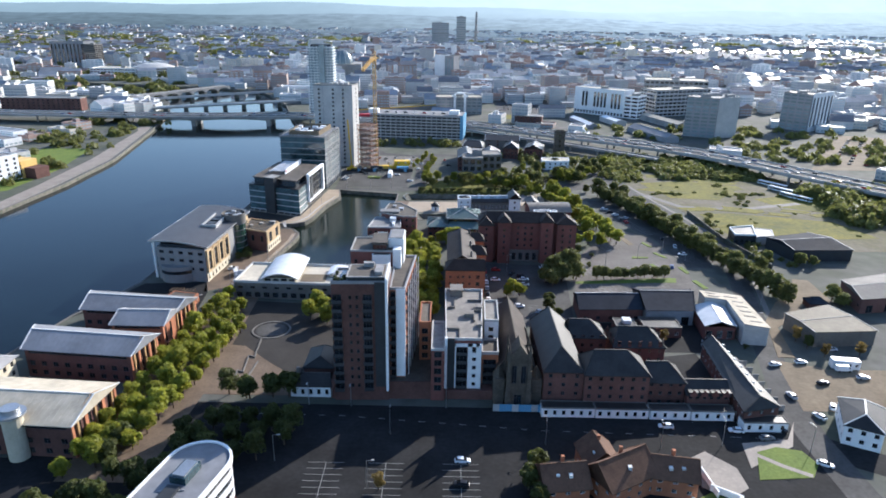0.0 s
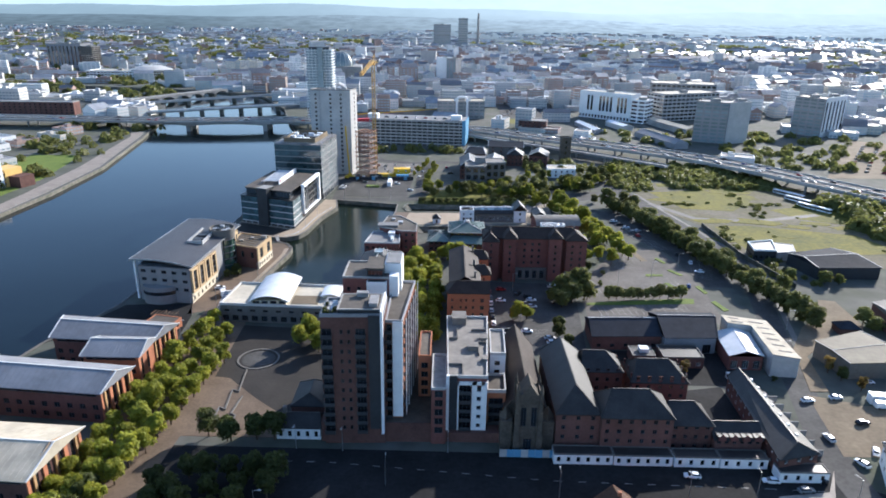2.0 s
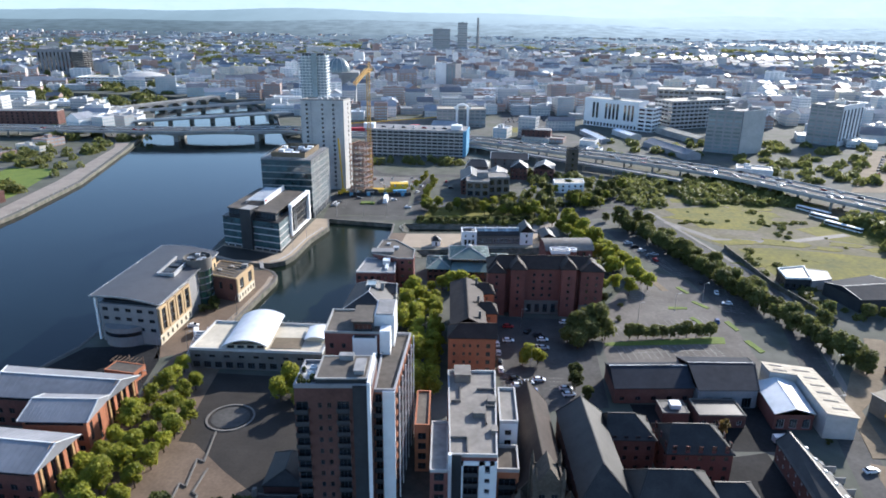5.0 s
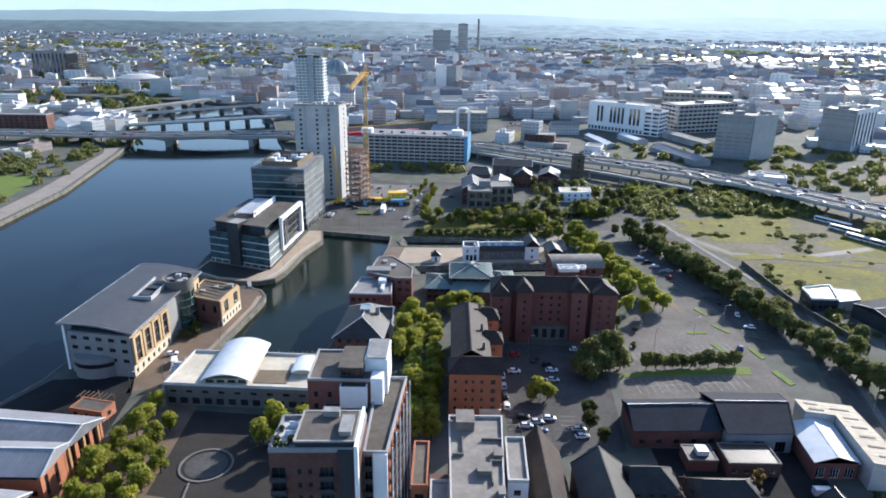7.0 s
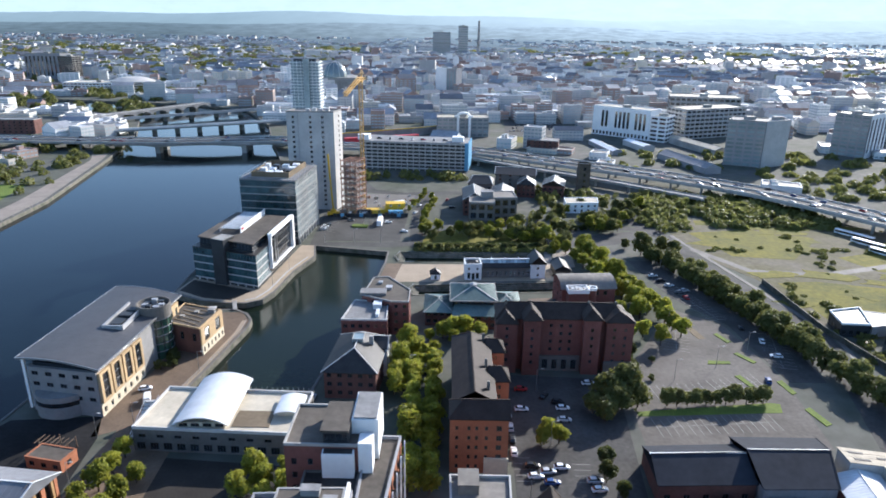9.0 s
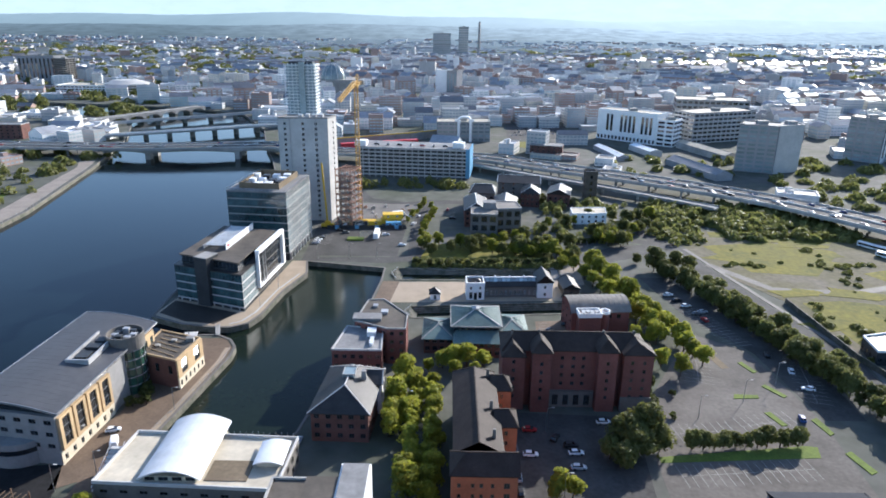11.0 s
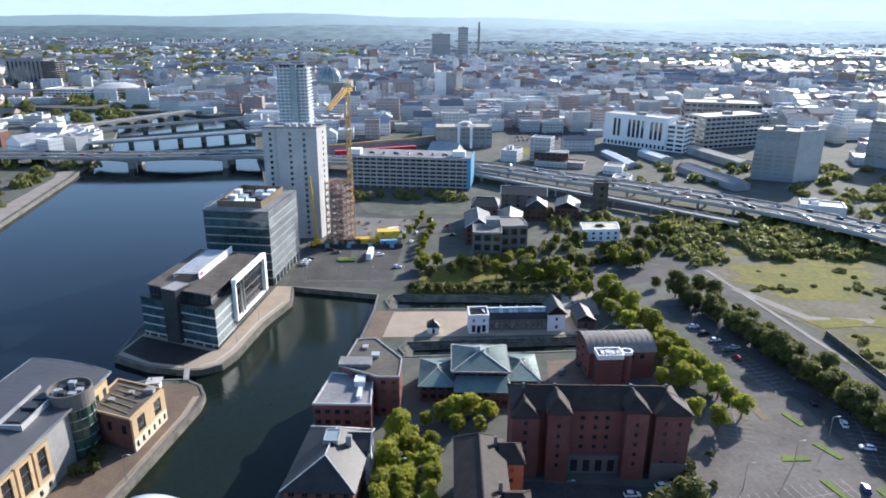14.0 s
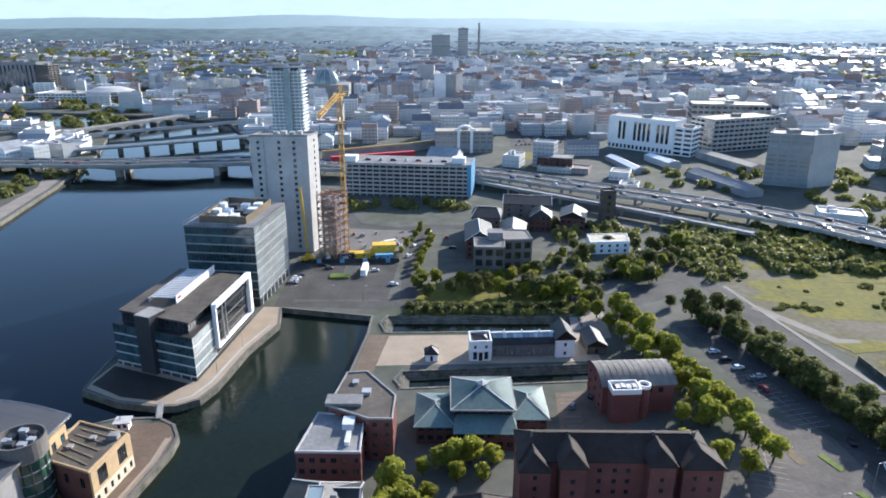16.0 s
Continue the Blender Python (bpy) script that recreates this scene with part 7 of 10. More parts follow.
def glass_tower():
    th = thing("glass_tower_office", -92, 458, 0, "nine-storey office with teal glazed end and ribbed glass side", "office tower")
    body = [(-109.6, 440.5), (-79.2, 437.2), (-75.6, 477), (-106, 482)]
    bm = bmesh.new()
    prism(bm, inset(body, 0.3), 0, 34.6)
    part("core_wall", bm, M["darkclad"], th)
    i = inset(body, 0.3)
    curtain(th, i[0], i[1], 3.6, 3.9, 8, "tglass", "concrete", 1.5, spz=0.55)
    curtain(th, i[3], i[0], 3.6, 3.9, 8, "tglass", "darkclad", 1.5, spz=0.7)
    curtain(th, i[1], i[2], 3.6, 3.9, 8, "pglass", "palecon", 1.35, "palecon", spz=0.7)
    p, q = Vector(body[1]), Vector(body[2])
    d = (q - p).normalized()
    o = Vector((d.y, -d.x))
    for k in range(28):
        bm = bmesh.new()
        c = p + d * ((q - p).length * (k + 0.5) / 28) + o * 0.15
        beam(bm, vec3(c, 3.4), vec3(c, 35.6), 0.1, 0.3)
        part("fin", bm, M["palecon"], th)
    for k in range(8):
        bm = bmesh.new()
        c = p + d * ((q - p).length * (k + 0.5) / 8)
        box(bm, c.x - 0.35, c.y - 0.35, 0, c.x + 0.35, c.y + 0.35, 3.5)
        part("column", bm, M["palecon"], th)
    bm = bmesh.new()
    prism(bm, body, 34.6, 35.3)
    part("roof_deck", bm, M["flatroof"], th)
    bm = bmesh.new()
    a, b = inset(body, 5), inset(body, 5.5)
    for k in range(4):
        j = (k + 1) % 4
        prism(bm, [a[k], a[j], b[j], b[k]], 35.3, 38.2)
    part("plant_screen", bm, M["dirt"], th, "tan louvred plant screen")
    rng = random.Random(4)
    for k in range(12):
        x, y = -103 + (k % 4) * 5.4, 448 + (k // 4) * 8 + rng.uniform(-1, 1)
        roof_boxes(th, [(x, y, 35.3, x + 3.4, y + 4, 37.2 + rng.uniform(0, 1))], "whitemetal" if k % 3 else "darkclad")
    bm = bmesh.new()
    o2 = inset(body, 0.2)
    for k in range(4):
        u, v = Vector(o2[k]), Vector(o2[(k + 1) % 4])
        m = int((v - u).length / 2)
        for t in range(m):
            c = u.lerp(v, t / m)
            box(bm, c.x - 0.05, c.y - 0.05, 35.3, c.x + 0.05, c.y + 0.05, 36.5)
        beam(bm, vec3(u, 36.5), vec3(v, 36.5), 0.1)
    part("roof_railing", bm, M["steel"], th)


glass_office()
glass_tower()


# ---- slab tower, steel frame and crane on the building site ----
def slab_tower():
    q = [(-99, 508.4), (-70.2, 509), (-67.2, 521), (-96, 521)]
    R = rows(1.6, 3.05, 19, 0.9, 1.5)
    spec = {0: [(lambda L: [(3.2, 4.7), (L * 0.5 - 0.75, L * 0.5 + 0.75), (L - 7.7, L - 6.2)], R, "d")], 1: [([(7, 8.4)], R, "d")], 3: [(lambda L: cols(L, 2, 1.4), R, "d")]}
    t = building("slab_tower", "twenty-storey pale concrete slab tower with rows of square windows", q, 61, M["palecon"], spec, category="tower block")
    flat_roof(t, q, 61, 0.9, "flatroof", "concrete")
    c = centre(q)
    roof_boxes(t, [(c[0] - 5 + 4 * i, c[1] - 2, 61.1, c[0] - 2.6 + 4 * i, c[1] + 2, 62.6 + 0.4 * (i % 2)) for i in range(4)])
    bm = bmesh.new()
    for f in (0.24, 0.76):
        a = Vector(q[0]).lerp(Vector(q[1]), f)
        box(bm, a.x - 0.1, a.y - 0.32, 0, a.x + 0.1, a.y - 0.05, 61)
    part("facade_joint", bm, M["greywall"], t)


slab_tower()


def steel_frame():
    th = thing("steel_frame", -60, 504, 0, "red oxide steel building frame under construction", "construction frame")
    d, o = Vector((0.93, -0.37)), Vector((0.37, 0.93))
    p = Vector((-65.5, 500.5))
    nx, ny, nz = 4, 4, 9
    for i in range(nx):
        for j in range(ny):
            c = p + d * (i * 3.4) + o * (j * 4.2)
            bm = bmesh.new()
            box(bm, c.x - 0.22, c.y - 0.22, 0, c.x + 0.22, c.y + 0.22, 34)
            part("column", bm, M["rust"], th)
    for k in range(1, nz + 1):
        z = k * 3.7
        for i in range(nx):
            bm = bmesh.new()
            beam(bm, vec3(p + d * (i * 3.4), z), vec3(p + d * (i * 3.4) + o * 12.6, z), 0.3, 0.45)
            part("floor_beam", bm, M["rust"], th)
        for j in range(ny):
            bm = bmesh.new()
            beam(bm, vec3(p + o * (j * 4.2), z), vec3(p + o * (j * 4.2) + d * 10.2, z), 0.3, 0.45)
            part("floor_beam", bm, M["rust"], th)
        if k < nz:
            bm = bmesh.new()
            prism(bm, [tuple(p + o * 3), tuple(p + d * 10.2 + o * 3), tuple(p + d * 10.2 + o * 12.6), tuple(p + o * 12.6)], z + 0.25, z + 0.4)
            part("floor_slab", bm, M["concrete"], th)
        bm = bmesh.new()
        a, b = p + d * 10.2, p + d * 10.2 + o * 4.2
        beam(bm, vec3(a, z - 3.7), vec3(b, z), 0.16)
        beam(bm, vec3(p, z - 3.7), vec3(p + d * 3.4, z), 0.16)
        part("brace", bm, M["rust"], th)


def lattice(bm, p, q, s, step, w=0.16):
    """A square lattice mast or jib from p to q."""
    p, q = Vector(p), Vector(q)
    a = (q - p).normalized()
    up = Vector((0, 0, 1)) if abs(a.z) < 0.9 else Vector((0, 1, 0))
    u = a.cross(up).normalized() * s / 2
    v = u.cross(a).normalized() * s / 2
    cs = [u + v, -u + v, -u - v, u - v]
    for c in cs:
        beam(bm, p + c, q + c, w * 1.6)
    n = max(1, int((q - p).length / step))
    for i in range(n):
        f0, f1 = p.lerp(q, i / n), p.lerp(q, (i + 1) / n)
        for k in range(4):
            c, e = cs[k], cs[(k + 1) % 4]
            beam(bm, f0 + c, (f1 + e) if i % 2 else (f0 + e), w)
            beam(bm, f0 + (c if i % 2 else e), f1 + (e if i % 2 else c), w)


def crane():
    th = thing("tower_crane", -53.5, 511, 0, "yellow tower crane with a luffing jib", "tower crane")
    bm = bmesh.new()
    lattice(bm, (-53.5, 511, 0), (-53.5, 511, 79), 2.0, 2.2, 0.24)
    part("mast", bm, M["craney"], th)
    bm = bmesh.new()
    box(bm, -54.9, 509.4, 79, -52.1, 512.6, 80.2)
    part("slew_ring", bm, M["craney"], th)
    bm = bmesh.new()
    lattice(bm, (-54, 510, 81.5), (-58.8, 482, 74.5), 1.6, 1.8, 0.22)
    part("jib", bm, M["craney"], th)
    bm = bmesh.new()
    lattice(bm, (-53.3, 511.3, 80.2), (-53, 514, 86), 1.0, 1.4, 0.14)
    beam(bm, (-53, 514, 86), (-58.2, 486, 76.5), 0.1)
    beam(bm, (-53, 514, 86), (-51.5, 521, 81), 0.1)
    part("a_frame", bm, M["craney"], th)
    bm = bmesh.new()
    lattice(bm, (-53.3, 512, 80.8), (-51.5, 522, 80.8), 1.3, 1.5, 0.15)
    part("counter_jib", bm, M["craney"], th)
    bm = bmesh.new()
    box(bm, -53.2, 519.5, 79.6, -50.2, 522.5, 82)
    part("counterweight", bm, M["concrete"], th)
    bm = bmesh.new()
    box(bm, -56.2, 509.2, 80.2, -54.6, 510.6, 82.2)
    part("cab", bm, M["white"], th)
    bm = bmesh.new()
    beam(bm, (-58.7, 483, 74.4), (-58.7, 483, 58), 0.1)
    part("hoist_rope", bm, M["dframe"], th)
    m = thing("mobile_crane", -70, 494, 0, "yellow mobile crane with a raised boom", "mobile crane")
    bm = bmesh.new()
    box(bm, -73.5, 492.6, 0.9, -66.5, 495.4, 2.6)
    box(bm, -71.5, 492.8, 2.6, -68.5, 495.2, 4.2)
    part("chassis", bm, M["yellow"], m)
    bm = bmesh.new()
    beam(bm, (-70, 494, 3.8), (-72.4, 496, 38), 0.9)
    part("boom", bm, M["yellow"], m)
    for i in range(4):
        for s in (-1, 1):
            bm = bmesh.new()
            bmesh.ops.create_cone(bm, cap_ends=True, segments=14, radius1=0.62, radius2=0.62, depth=0.5, matrix=pose(-72.8 + i * 1.9, 494 + s * 1.25, 0.62, 90))
            part("wheel", bm, M["tyre"], m)


steel_frame()
crane()


def cabin(x, y, w, d, z, mat, label, deg=8, h=2.7):
    q = turned(x, y, w, d, deg)
    c = thing("site_cabin", x, y, z, label, "site cabin", "site cabins")
    bm = bmesh.new()
    prism(bm, q, z + 0.02, z + h)
    part("body", bm, M[mat], c)
    bm = bmesh.new()
    prism(bm, inset(q, -0.08), z + h - 0.12, z + h + 0.04)
    prism(bm, inset(q, -0.05), z + 0.02, z + 0.2)
    part("corner_frame", bm, M[mat], c)
    p0, p1 = Vector(q[0]), Vector(q[1])
    for f in (0.25, 0.7):
        m = p0.lerp(p1, f)
        o = Vector((p1.y - p0.y, -(p1.x - p0.x))).normalized() * 0.05
        put_window(c, (m.x + o.x, m.y + o.y, z + 0.9), radians(deg), 1.4, 1.1, "w1")


for x, y, w, dd, z, mt, lb in ((-34, 507.5, 12, 6, 0, "yellow", "yellow site cabins at the building site"), (-33, 508, 12, 6, 2.75, "yellow", "upper yellow site cabin stacked on another"),
                               (-45, 502, 11, 5, 0, "yellow", "yellow site cabin beside the crane"), (-32, 499, 9, 2.6, 0, "blue", "blue shipping container on the site"), (-52, 499.5, 9, 2.6, 0, "darkclad", "dark container on the site")):
    cabin(x, y, w, dd, z, mt, lb)
rng = random.Random(9)
for i in range(26):
    x, y = rng.uniform(-68, -24), rng.uniform(516, 545)
    if i % 2:
        y = rng.uniform(497, 504)
        x = rng.uniform(-66, -48)
    bm = bmesh.new()
    w, dd, h = rng.uniform(1, 3.5), rng.uniform(0.8, 2), rng.uniform(0.5, 1.8)
    prism(bm, turned(x, y, w, dd, rng.uniform(0, 90)), 0.02, h)
    prism(bm, turned(x + 0.4, y + 0.3, w * 0.6, dd * 0.6, rng.uniform(0, 90)), h, h + 0.5)
    tagged(new("material_stack", mesh_of("material_stack", bm, M[rng.choice(["palecon", "rust", "white", "buff", "concrete"])])), "stacked building materials on the site", "material stack", "site materials")
h = thing("site_hoarding", -46, 492, 0, "dark blue hoarding round the building site", "fence")
for i in range(20):
    bm = bmesh.new()
    x = -70 + i * 2.3
    box(bm, x, 491.5 + 0.12 * i, 0.02, x + 2.25, 491.6 + 0.12 * i, 2.3)
    part("panel", bm, M["blue"] if i % 5 == 2 else M["darkclad"], h)
slab("pavement_site", [(-66, 514), (-24, 512), (-18, 548), (-64, 552)], "dimcon", "dusty concrete hardstanding of the building site", 0.04)
slab("pavement_path", [(56, 440), (62, 432), (92, 446), (116, 462), (112, 472), (90, 466), (70, 452)], "asphalt", "grey curving forecourt among trees", 0.035)
slab("pavement_verge", [(44, 404), (64, 410), (66, 440), (52, 442), (50, 420)], "paving", "pale paved corner beside the dock", 0.04)
# planter with fanned blades in the quay car park
t = thing("planter_sculpture", -50, 474, 0, "green planter with fanned pale timber blades", "sculpture")
bm = bmesh.new()
prism(bm, turned(-51, 473, 9, 5, 0), 0.05, 0.8)
part("planter", bm, M["grass"], t)
for i in range(6):
    bm = bmesh.new()
    beam(bm, (-49 + i * 0.8, 474.5, 0.5), (-48 + i * 1.3, 476, 4.6), 0.5, 0.12)
    part("blade", bm, M["cream"], t)
bm = bmesh.new()
box(bm, -41.5, 474, 0.05, -38.5, 486, 0.5)
box(bm, -41.3, 474.2, 0.5, -38.7, 485.8, 3.0)
tagged(new("parked_trailer", mesh_of("parked_trailer", bm, M["white"])), "white box trailer parked by the site", "trailer")
# ---- elevated road and bridges ----
HWY = [(-520, 705), (-371, 702), (-260, 704), (-160, 718), (-100, 694), (17, 677), (84, 636), (148, 594), (200, 552), (232, 514), (270, 455), (330, 370), (420, 260)]


def smooth(pts, n=6):
    out = []
    P = [Vector(p) for p in pts]
    for i in range(len(P) - 1):
        a, b, c, e = P[max(0, i - 1)], P[i], P[i + 1], P[min(len(P) - 1, i + 2)]
        for k in range(n):
            t = k / n
            out.append(0.5 * ((2 * b) + (c - a) * t + (2 * a - 5 * b + 4 * c - e) * t * t + (3 * b - a - 3 * c + e) * t ** 3))
    return out + [P[-1]]


def side(pts, k):
    out = []
    for i, p in enumerate(pts):
        d = (pts[min(len(pts) - 1, i + 1)] - pts[max(0, i - 1)]).normalized()
        out.append(p + Vector((-d.y, d.x)) * k)
    return out


HW = smooth(HWY)


def ribbon(bm, pts, k0, k1, z0, z1):
    a, b = side(pts, k0), side(pts, k1)
    for i in range(len(pts) - 1):
        q = [a[i], b[i], b[i + 1], a[i + 1]]
        lo, hi = [bm.verts.new(vec3(p, z0)) for p in q], [bm.verts.new(vec3(p, z1)) for p in q]
        bm.faces.new(hi)
        bm.faces.new(lo[::-1])
        for j in (0, 2):
            bm.faces.new((lo[j], lo[(j + 1) % 4], hi[(j + 1) % 4], hi[j]))
        for j in (1, 3):
            bm.faces.new((lo[j], lo[(j + 1) % 4], hi[(j + 1) % 4], hi[j]))


DECK = 8.0
vd = thing("road_viaduct", 60, 650, 0, "elevated concrete motorway viaduct and river bridge", "viaduct", kind="structure")
bm = bmesh.new()
ribbon(bm, HW, -13.5, 13.5, DECK - 1.5, DECK)
part("deck", bm, M["concrete"], vd)
for k0, k1 in ((-12.6, -1.2), (1.2, 12.6)):
    bm = bmesh.new()
    ribbon(bm, HW, k0, k1, DECK + 0.004, DECK + 0.05)
    part("carriageway", bm, M["asphalt"], vd, "worn grey asphalt carriageway")
for k in (-13.3, -0.4, 0.4, 13.3):
    bm = bmesh.new()
    ribbon(bm, HW, k - 0.2, k + 0.2, DECK, DECK + 1.0)
    part("parapet", bm, M["palecon"], vd)
for k in (-9, -5, 5, 9):
    bm = bmesh.new()
    c = side(HW, k)
    for i in range(len(c) - 1):
        a, b = c[i], c[i].lerp(c[i + 1], 0.45)
        d = (b - a).normalized()
        nn = Vector((-d.y, d.x)) * 0.12
        face(bm, [vec3(a - nn, DECK + 0.06), vec3(b - nn, DECK + 0.06), vec3(b + nn, DECK + 0.06), vec3(a + nn, DECK + 0.06)])
    part("lane_lines", bm, M["line"], vd, kind="stuff")
for i in range(len(HW) - 1):
    p = HW[i]
    over = -300 < p.x < -152
    if over or p.x < -500:
        continue
    if i % 2 == 0:
        for k in (-8, 8):
            q = side(HW, k)[i]
            bm = bmesh.new()
            cyl(bm, q.x, q.y, 0, DECK - 1.5, 0.9, 10)
            part("pier", bm, M["concrete"], vd)
for x in (-262, -186):
    bm = bmesh.new()
    y = 706 if x < -200 else 713
    for k in (-8, 8):
        box(bm, x - 2.2, y + k - 3, -5, x + 2.2, y + k + 3, DECK - 2.4)
    box(bm, x - 6, y - 12, DECK - 2.6, x + 6, y + 12, DECK - 1.5)
    part("river_pier", bm, M["concrete"], vd)
bm = bmesh.new()
for xa, xb in ((-300, -262), (-262, -186), (-186, -150)):
    for j in range(10):
        u0, u1 = j / 10, (j + 1) / 10
        for k in (-10, 0, 10):
            ya = 704 + k + max(0, (xa + (xb - xa) * u0 + 260) * 0.14)
            yb = 704 + k + max(0, (xa + (xb - xa) * u1 + 260) * 0.14)
            d0, d1 = (1.4 + 1.8 * abs(2 * u - 1) ** 2 for u in (u0, u1))
            beam(bm, (xa + (xb - xa) * u0, ya, DECK - 1.4 - d0 / 2), (xa + (xb - xa) * u1, yb, DECK - 1.4 - d1 / 2), 3, (d0 + d1) / 2)
part("haunched_girder", bm, M["concrete"], vd)
SLIP = smooth([(17, 660), (43, 637), (110, 584), (145, 553), (170, 530)])
bm = bmesh.new()
ribbon(bm, SLIP, -4, 4, 4.6, 5.6)
for k in (-3.9, 3.9):
    ribbon(bm, SLIP, k - 0.15, k + 0.15, 5.6, 6.4)
part("slip_road", bm, M["concrete"], vd)
for i in range(0, len(SLIP), 3):
    bm = bmesh.new()
    cyl(bm, SLIP[i].x, SLIP[i].y, 0, 4.6, 0.9, 10)
    part("pier", bm, M["concrete"], vd)

for nm, lab, a, b, w, z, npier, mt in (("rail_bridge", "low rail bridge on stout round piers", (-345, 771), (-190, 863), 9, 5.0, 7, "concrete"), ("weir_bridge", "slender footbridge over the weir", (-385, 857), (-240, 972), 6, 4.0, 5, "palecon"), ("arched_bridge", "old pale stone road bridge with round arches", (-402, 866), (-325, 1008), 13, 6.0, 6, "concrete")):
    t = thing(nm, (a[0] + b[0]) / 2, (a[1] + b[1]) / 2, 0, lab, "bridge", kind="structure")
    bm = bmesh.new()
    beam(bm, vec3(a, z - 0.8), vec3(b, z - 0.8), w, 1.6)
    part("deck", bm, M[mt], t)
    d = (Vector(b) - Vector(a)).normalized()
    n_ = Vector((-d.y, d.x))
    for s in (-1, 1):
        bm = bmesh.new()
        o = n_ * (w / 2 - 0.2) * s
        beam(bm, vec3(Vector(a) + o, z + 0.5), vec3(Vector(b) + o, z + 0.5), 0.35, 1.1)
        part("parapet", bm, M["frame" if nm == "rail_bridge" else mt], t)
    for i in range(1, npier + 1):
        bm = bmesh.new()
        c = Vector(a).lerp(Vector(b), i / (npier + 1))
        if nm == "rail_bridge":
            for s in (-2.5, 2.5):
                cyl(bm, c.x + n_.x * s, c.y + n_.y * s, -5, z - 1.5, 2.2, 12)
        else:
            prism(bm, turned(c.x, c.y, 4, w * 0.9, math.degrees(math.atan2(d.y, d.x))), -5, z - 1.5)
        part("pier", bm, M["quay"], t)
    if nm == "arched_bridge":
        for i in range(npier + 1):
            bm = bmesh.new()
            for j in range(10):
                u = (i + (j + 0.5) / 10) / (npier + 1)
                c = Vector(a).lerp(Vector(b), u)
                g = abs(2 * (j + 0.5) / 10 - 1)
                zz = z - 1.4 - (z + 1) * (1 - math.sqrt(max(0, 1 - g * g))) * 0.8
                L = math.dist(a, b) / (npier + 1) / 10
                prism(bm, turned(c.x, c.y, L, w * 0.98, math.degrees(math.atan2(d.y, d.x))), zz, z - 1.3)
            part("arch", bm, M[mt], t)

# ---- multi-storey car park ----
def car_park():
    th = thing("multistorey_car_park", -28, 640, 0, "eight-level white concrete multi-storey car park with a blue end", "car park")
    q = [(-71, 633.5), (15.5, 624), (19, 652), (-67, 662)]
    p0, p1 = Vector(q[0]), Vector(q[1])
    d = (p1 - p0).normalized()
    o = Vector((d.y, -d.x))
    L = (p1 - p0).length
    bm = bmesh.new()
    prism(bm, inset(q, 2.5), 0, 23)
    part("core", bm, M["darkclad"], th)
    for k in range(8):
        z = 1.2 + k * 2.9
        bm = bmesh.new()
        prism(bm, q, z, z + 0.35)
        part("floor_slab", bm, M["concrete"], th)
        bm = bmesh.new()
        for a, b in ((0, 1), (1, 2), (3, 0)):
            beam(bm, vec3(q[a], z + 0.7), vec3(q[b], z + 0.7), 0.3, 1.1)
        part("spandrel", bm, M["palecon"], th)
    for i in range(19):
        bm = bmesh.new()
        c = p0 + d * (L * i / 18) + o * 0.3
        box(bm, c.x - 0.35, c.y - 0.35, 0, c.x + 0.35, c.y + 0.35, 23.2)
        part("column", bm, M["palecon"], th)
    bm = bmesh.new()
    prism(bm, q, 22.7, 23.1)
    part("top_deck", bm, M["flatroof"], th)
    bm = bmesh.new()
    e = Vector(q[1])
    f = Vector(q[2])
    beam(bm, vec3(e + Vector((0.5, 0)), 12.5), vec3(f + Vector((0.5, 0)), 12.5), 0.6, 22)
    beam(bm, vec3(e - d * 2.2 + o * 0.6, 12.3), vec3(e + d * 0.6 + o * 0.6, 12.3), 0.5, 22.4)
    part("end_screen", bm, M["blue"], th, "blue end screen")
    for x, y in ((-68, 640), (8, 634)):
        bm = bmesh.new()
        prism(bm, turned(x, y, 9, 8, -6), 23.1, 27)
        part("stair_head", bm, M["white"], th)
    for i in range(7):
        c = p0 + d * (14 + i * 9) - o * 10
        park_later.append((c.x, c.y, 23.15, -6 + 90 * (i % 2)))


park_later = []
car_park()

# ---- grey offices and houses near the elevated road ----
t = building("stone_office", "grey stone-framed office with tall dark windows", [(12.8, 472.5), (27.2, 472), (28, 486), (13, 487)], 15.4, M["dimcon"],
             {0: [(lambda L: cols(L, 3, 3.2), rows(0.5, 5.0, 3, 0.8, 3.2), "d2")], 1: [(lambda L: cols(L, 3, 3.0), rows(0.5, 5.0, 3, 0.8, 3.2), "d2")], 3: [(lambda L: cols(L, 3, 3.0), rows(0.5, 5.0, 3, 0.8, 3.2), "d2")]}, category="office")
flat_roof(t, [(12.8, 472.5), (27.2, 472), (28, 486), (13, 487)], 15.4, 0.6, "greyroof", "concrete")
t = building("stone_office", "second block of the grey stone-framed office", [(27.6, 482), (41.5, 484), (40, 499), (27, 499)], 15.8, M["dimcon"],
             {0: [(lambda L: cols(L, 3, 3.0), rows(0.5, 5.0, 3, 0.8, 3.2), "d2")], 3: [(lambda L: cols(L, 3, 3.0), rows(0.5, 5.0, 3, 0.8, 3.2), "d2")]}, category="office")
flat_roof(t, [(27.6, 482), (41.5, 484), (40, 499), (27, 499)], 15.8, 0.6, "greyroof", "concrete")
roof_boxes(t, [(20, 483, 15.5, 27, 490, 19.4)], "flatroof", "penthouse")
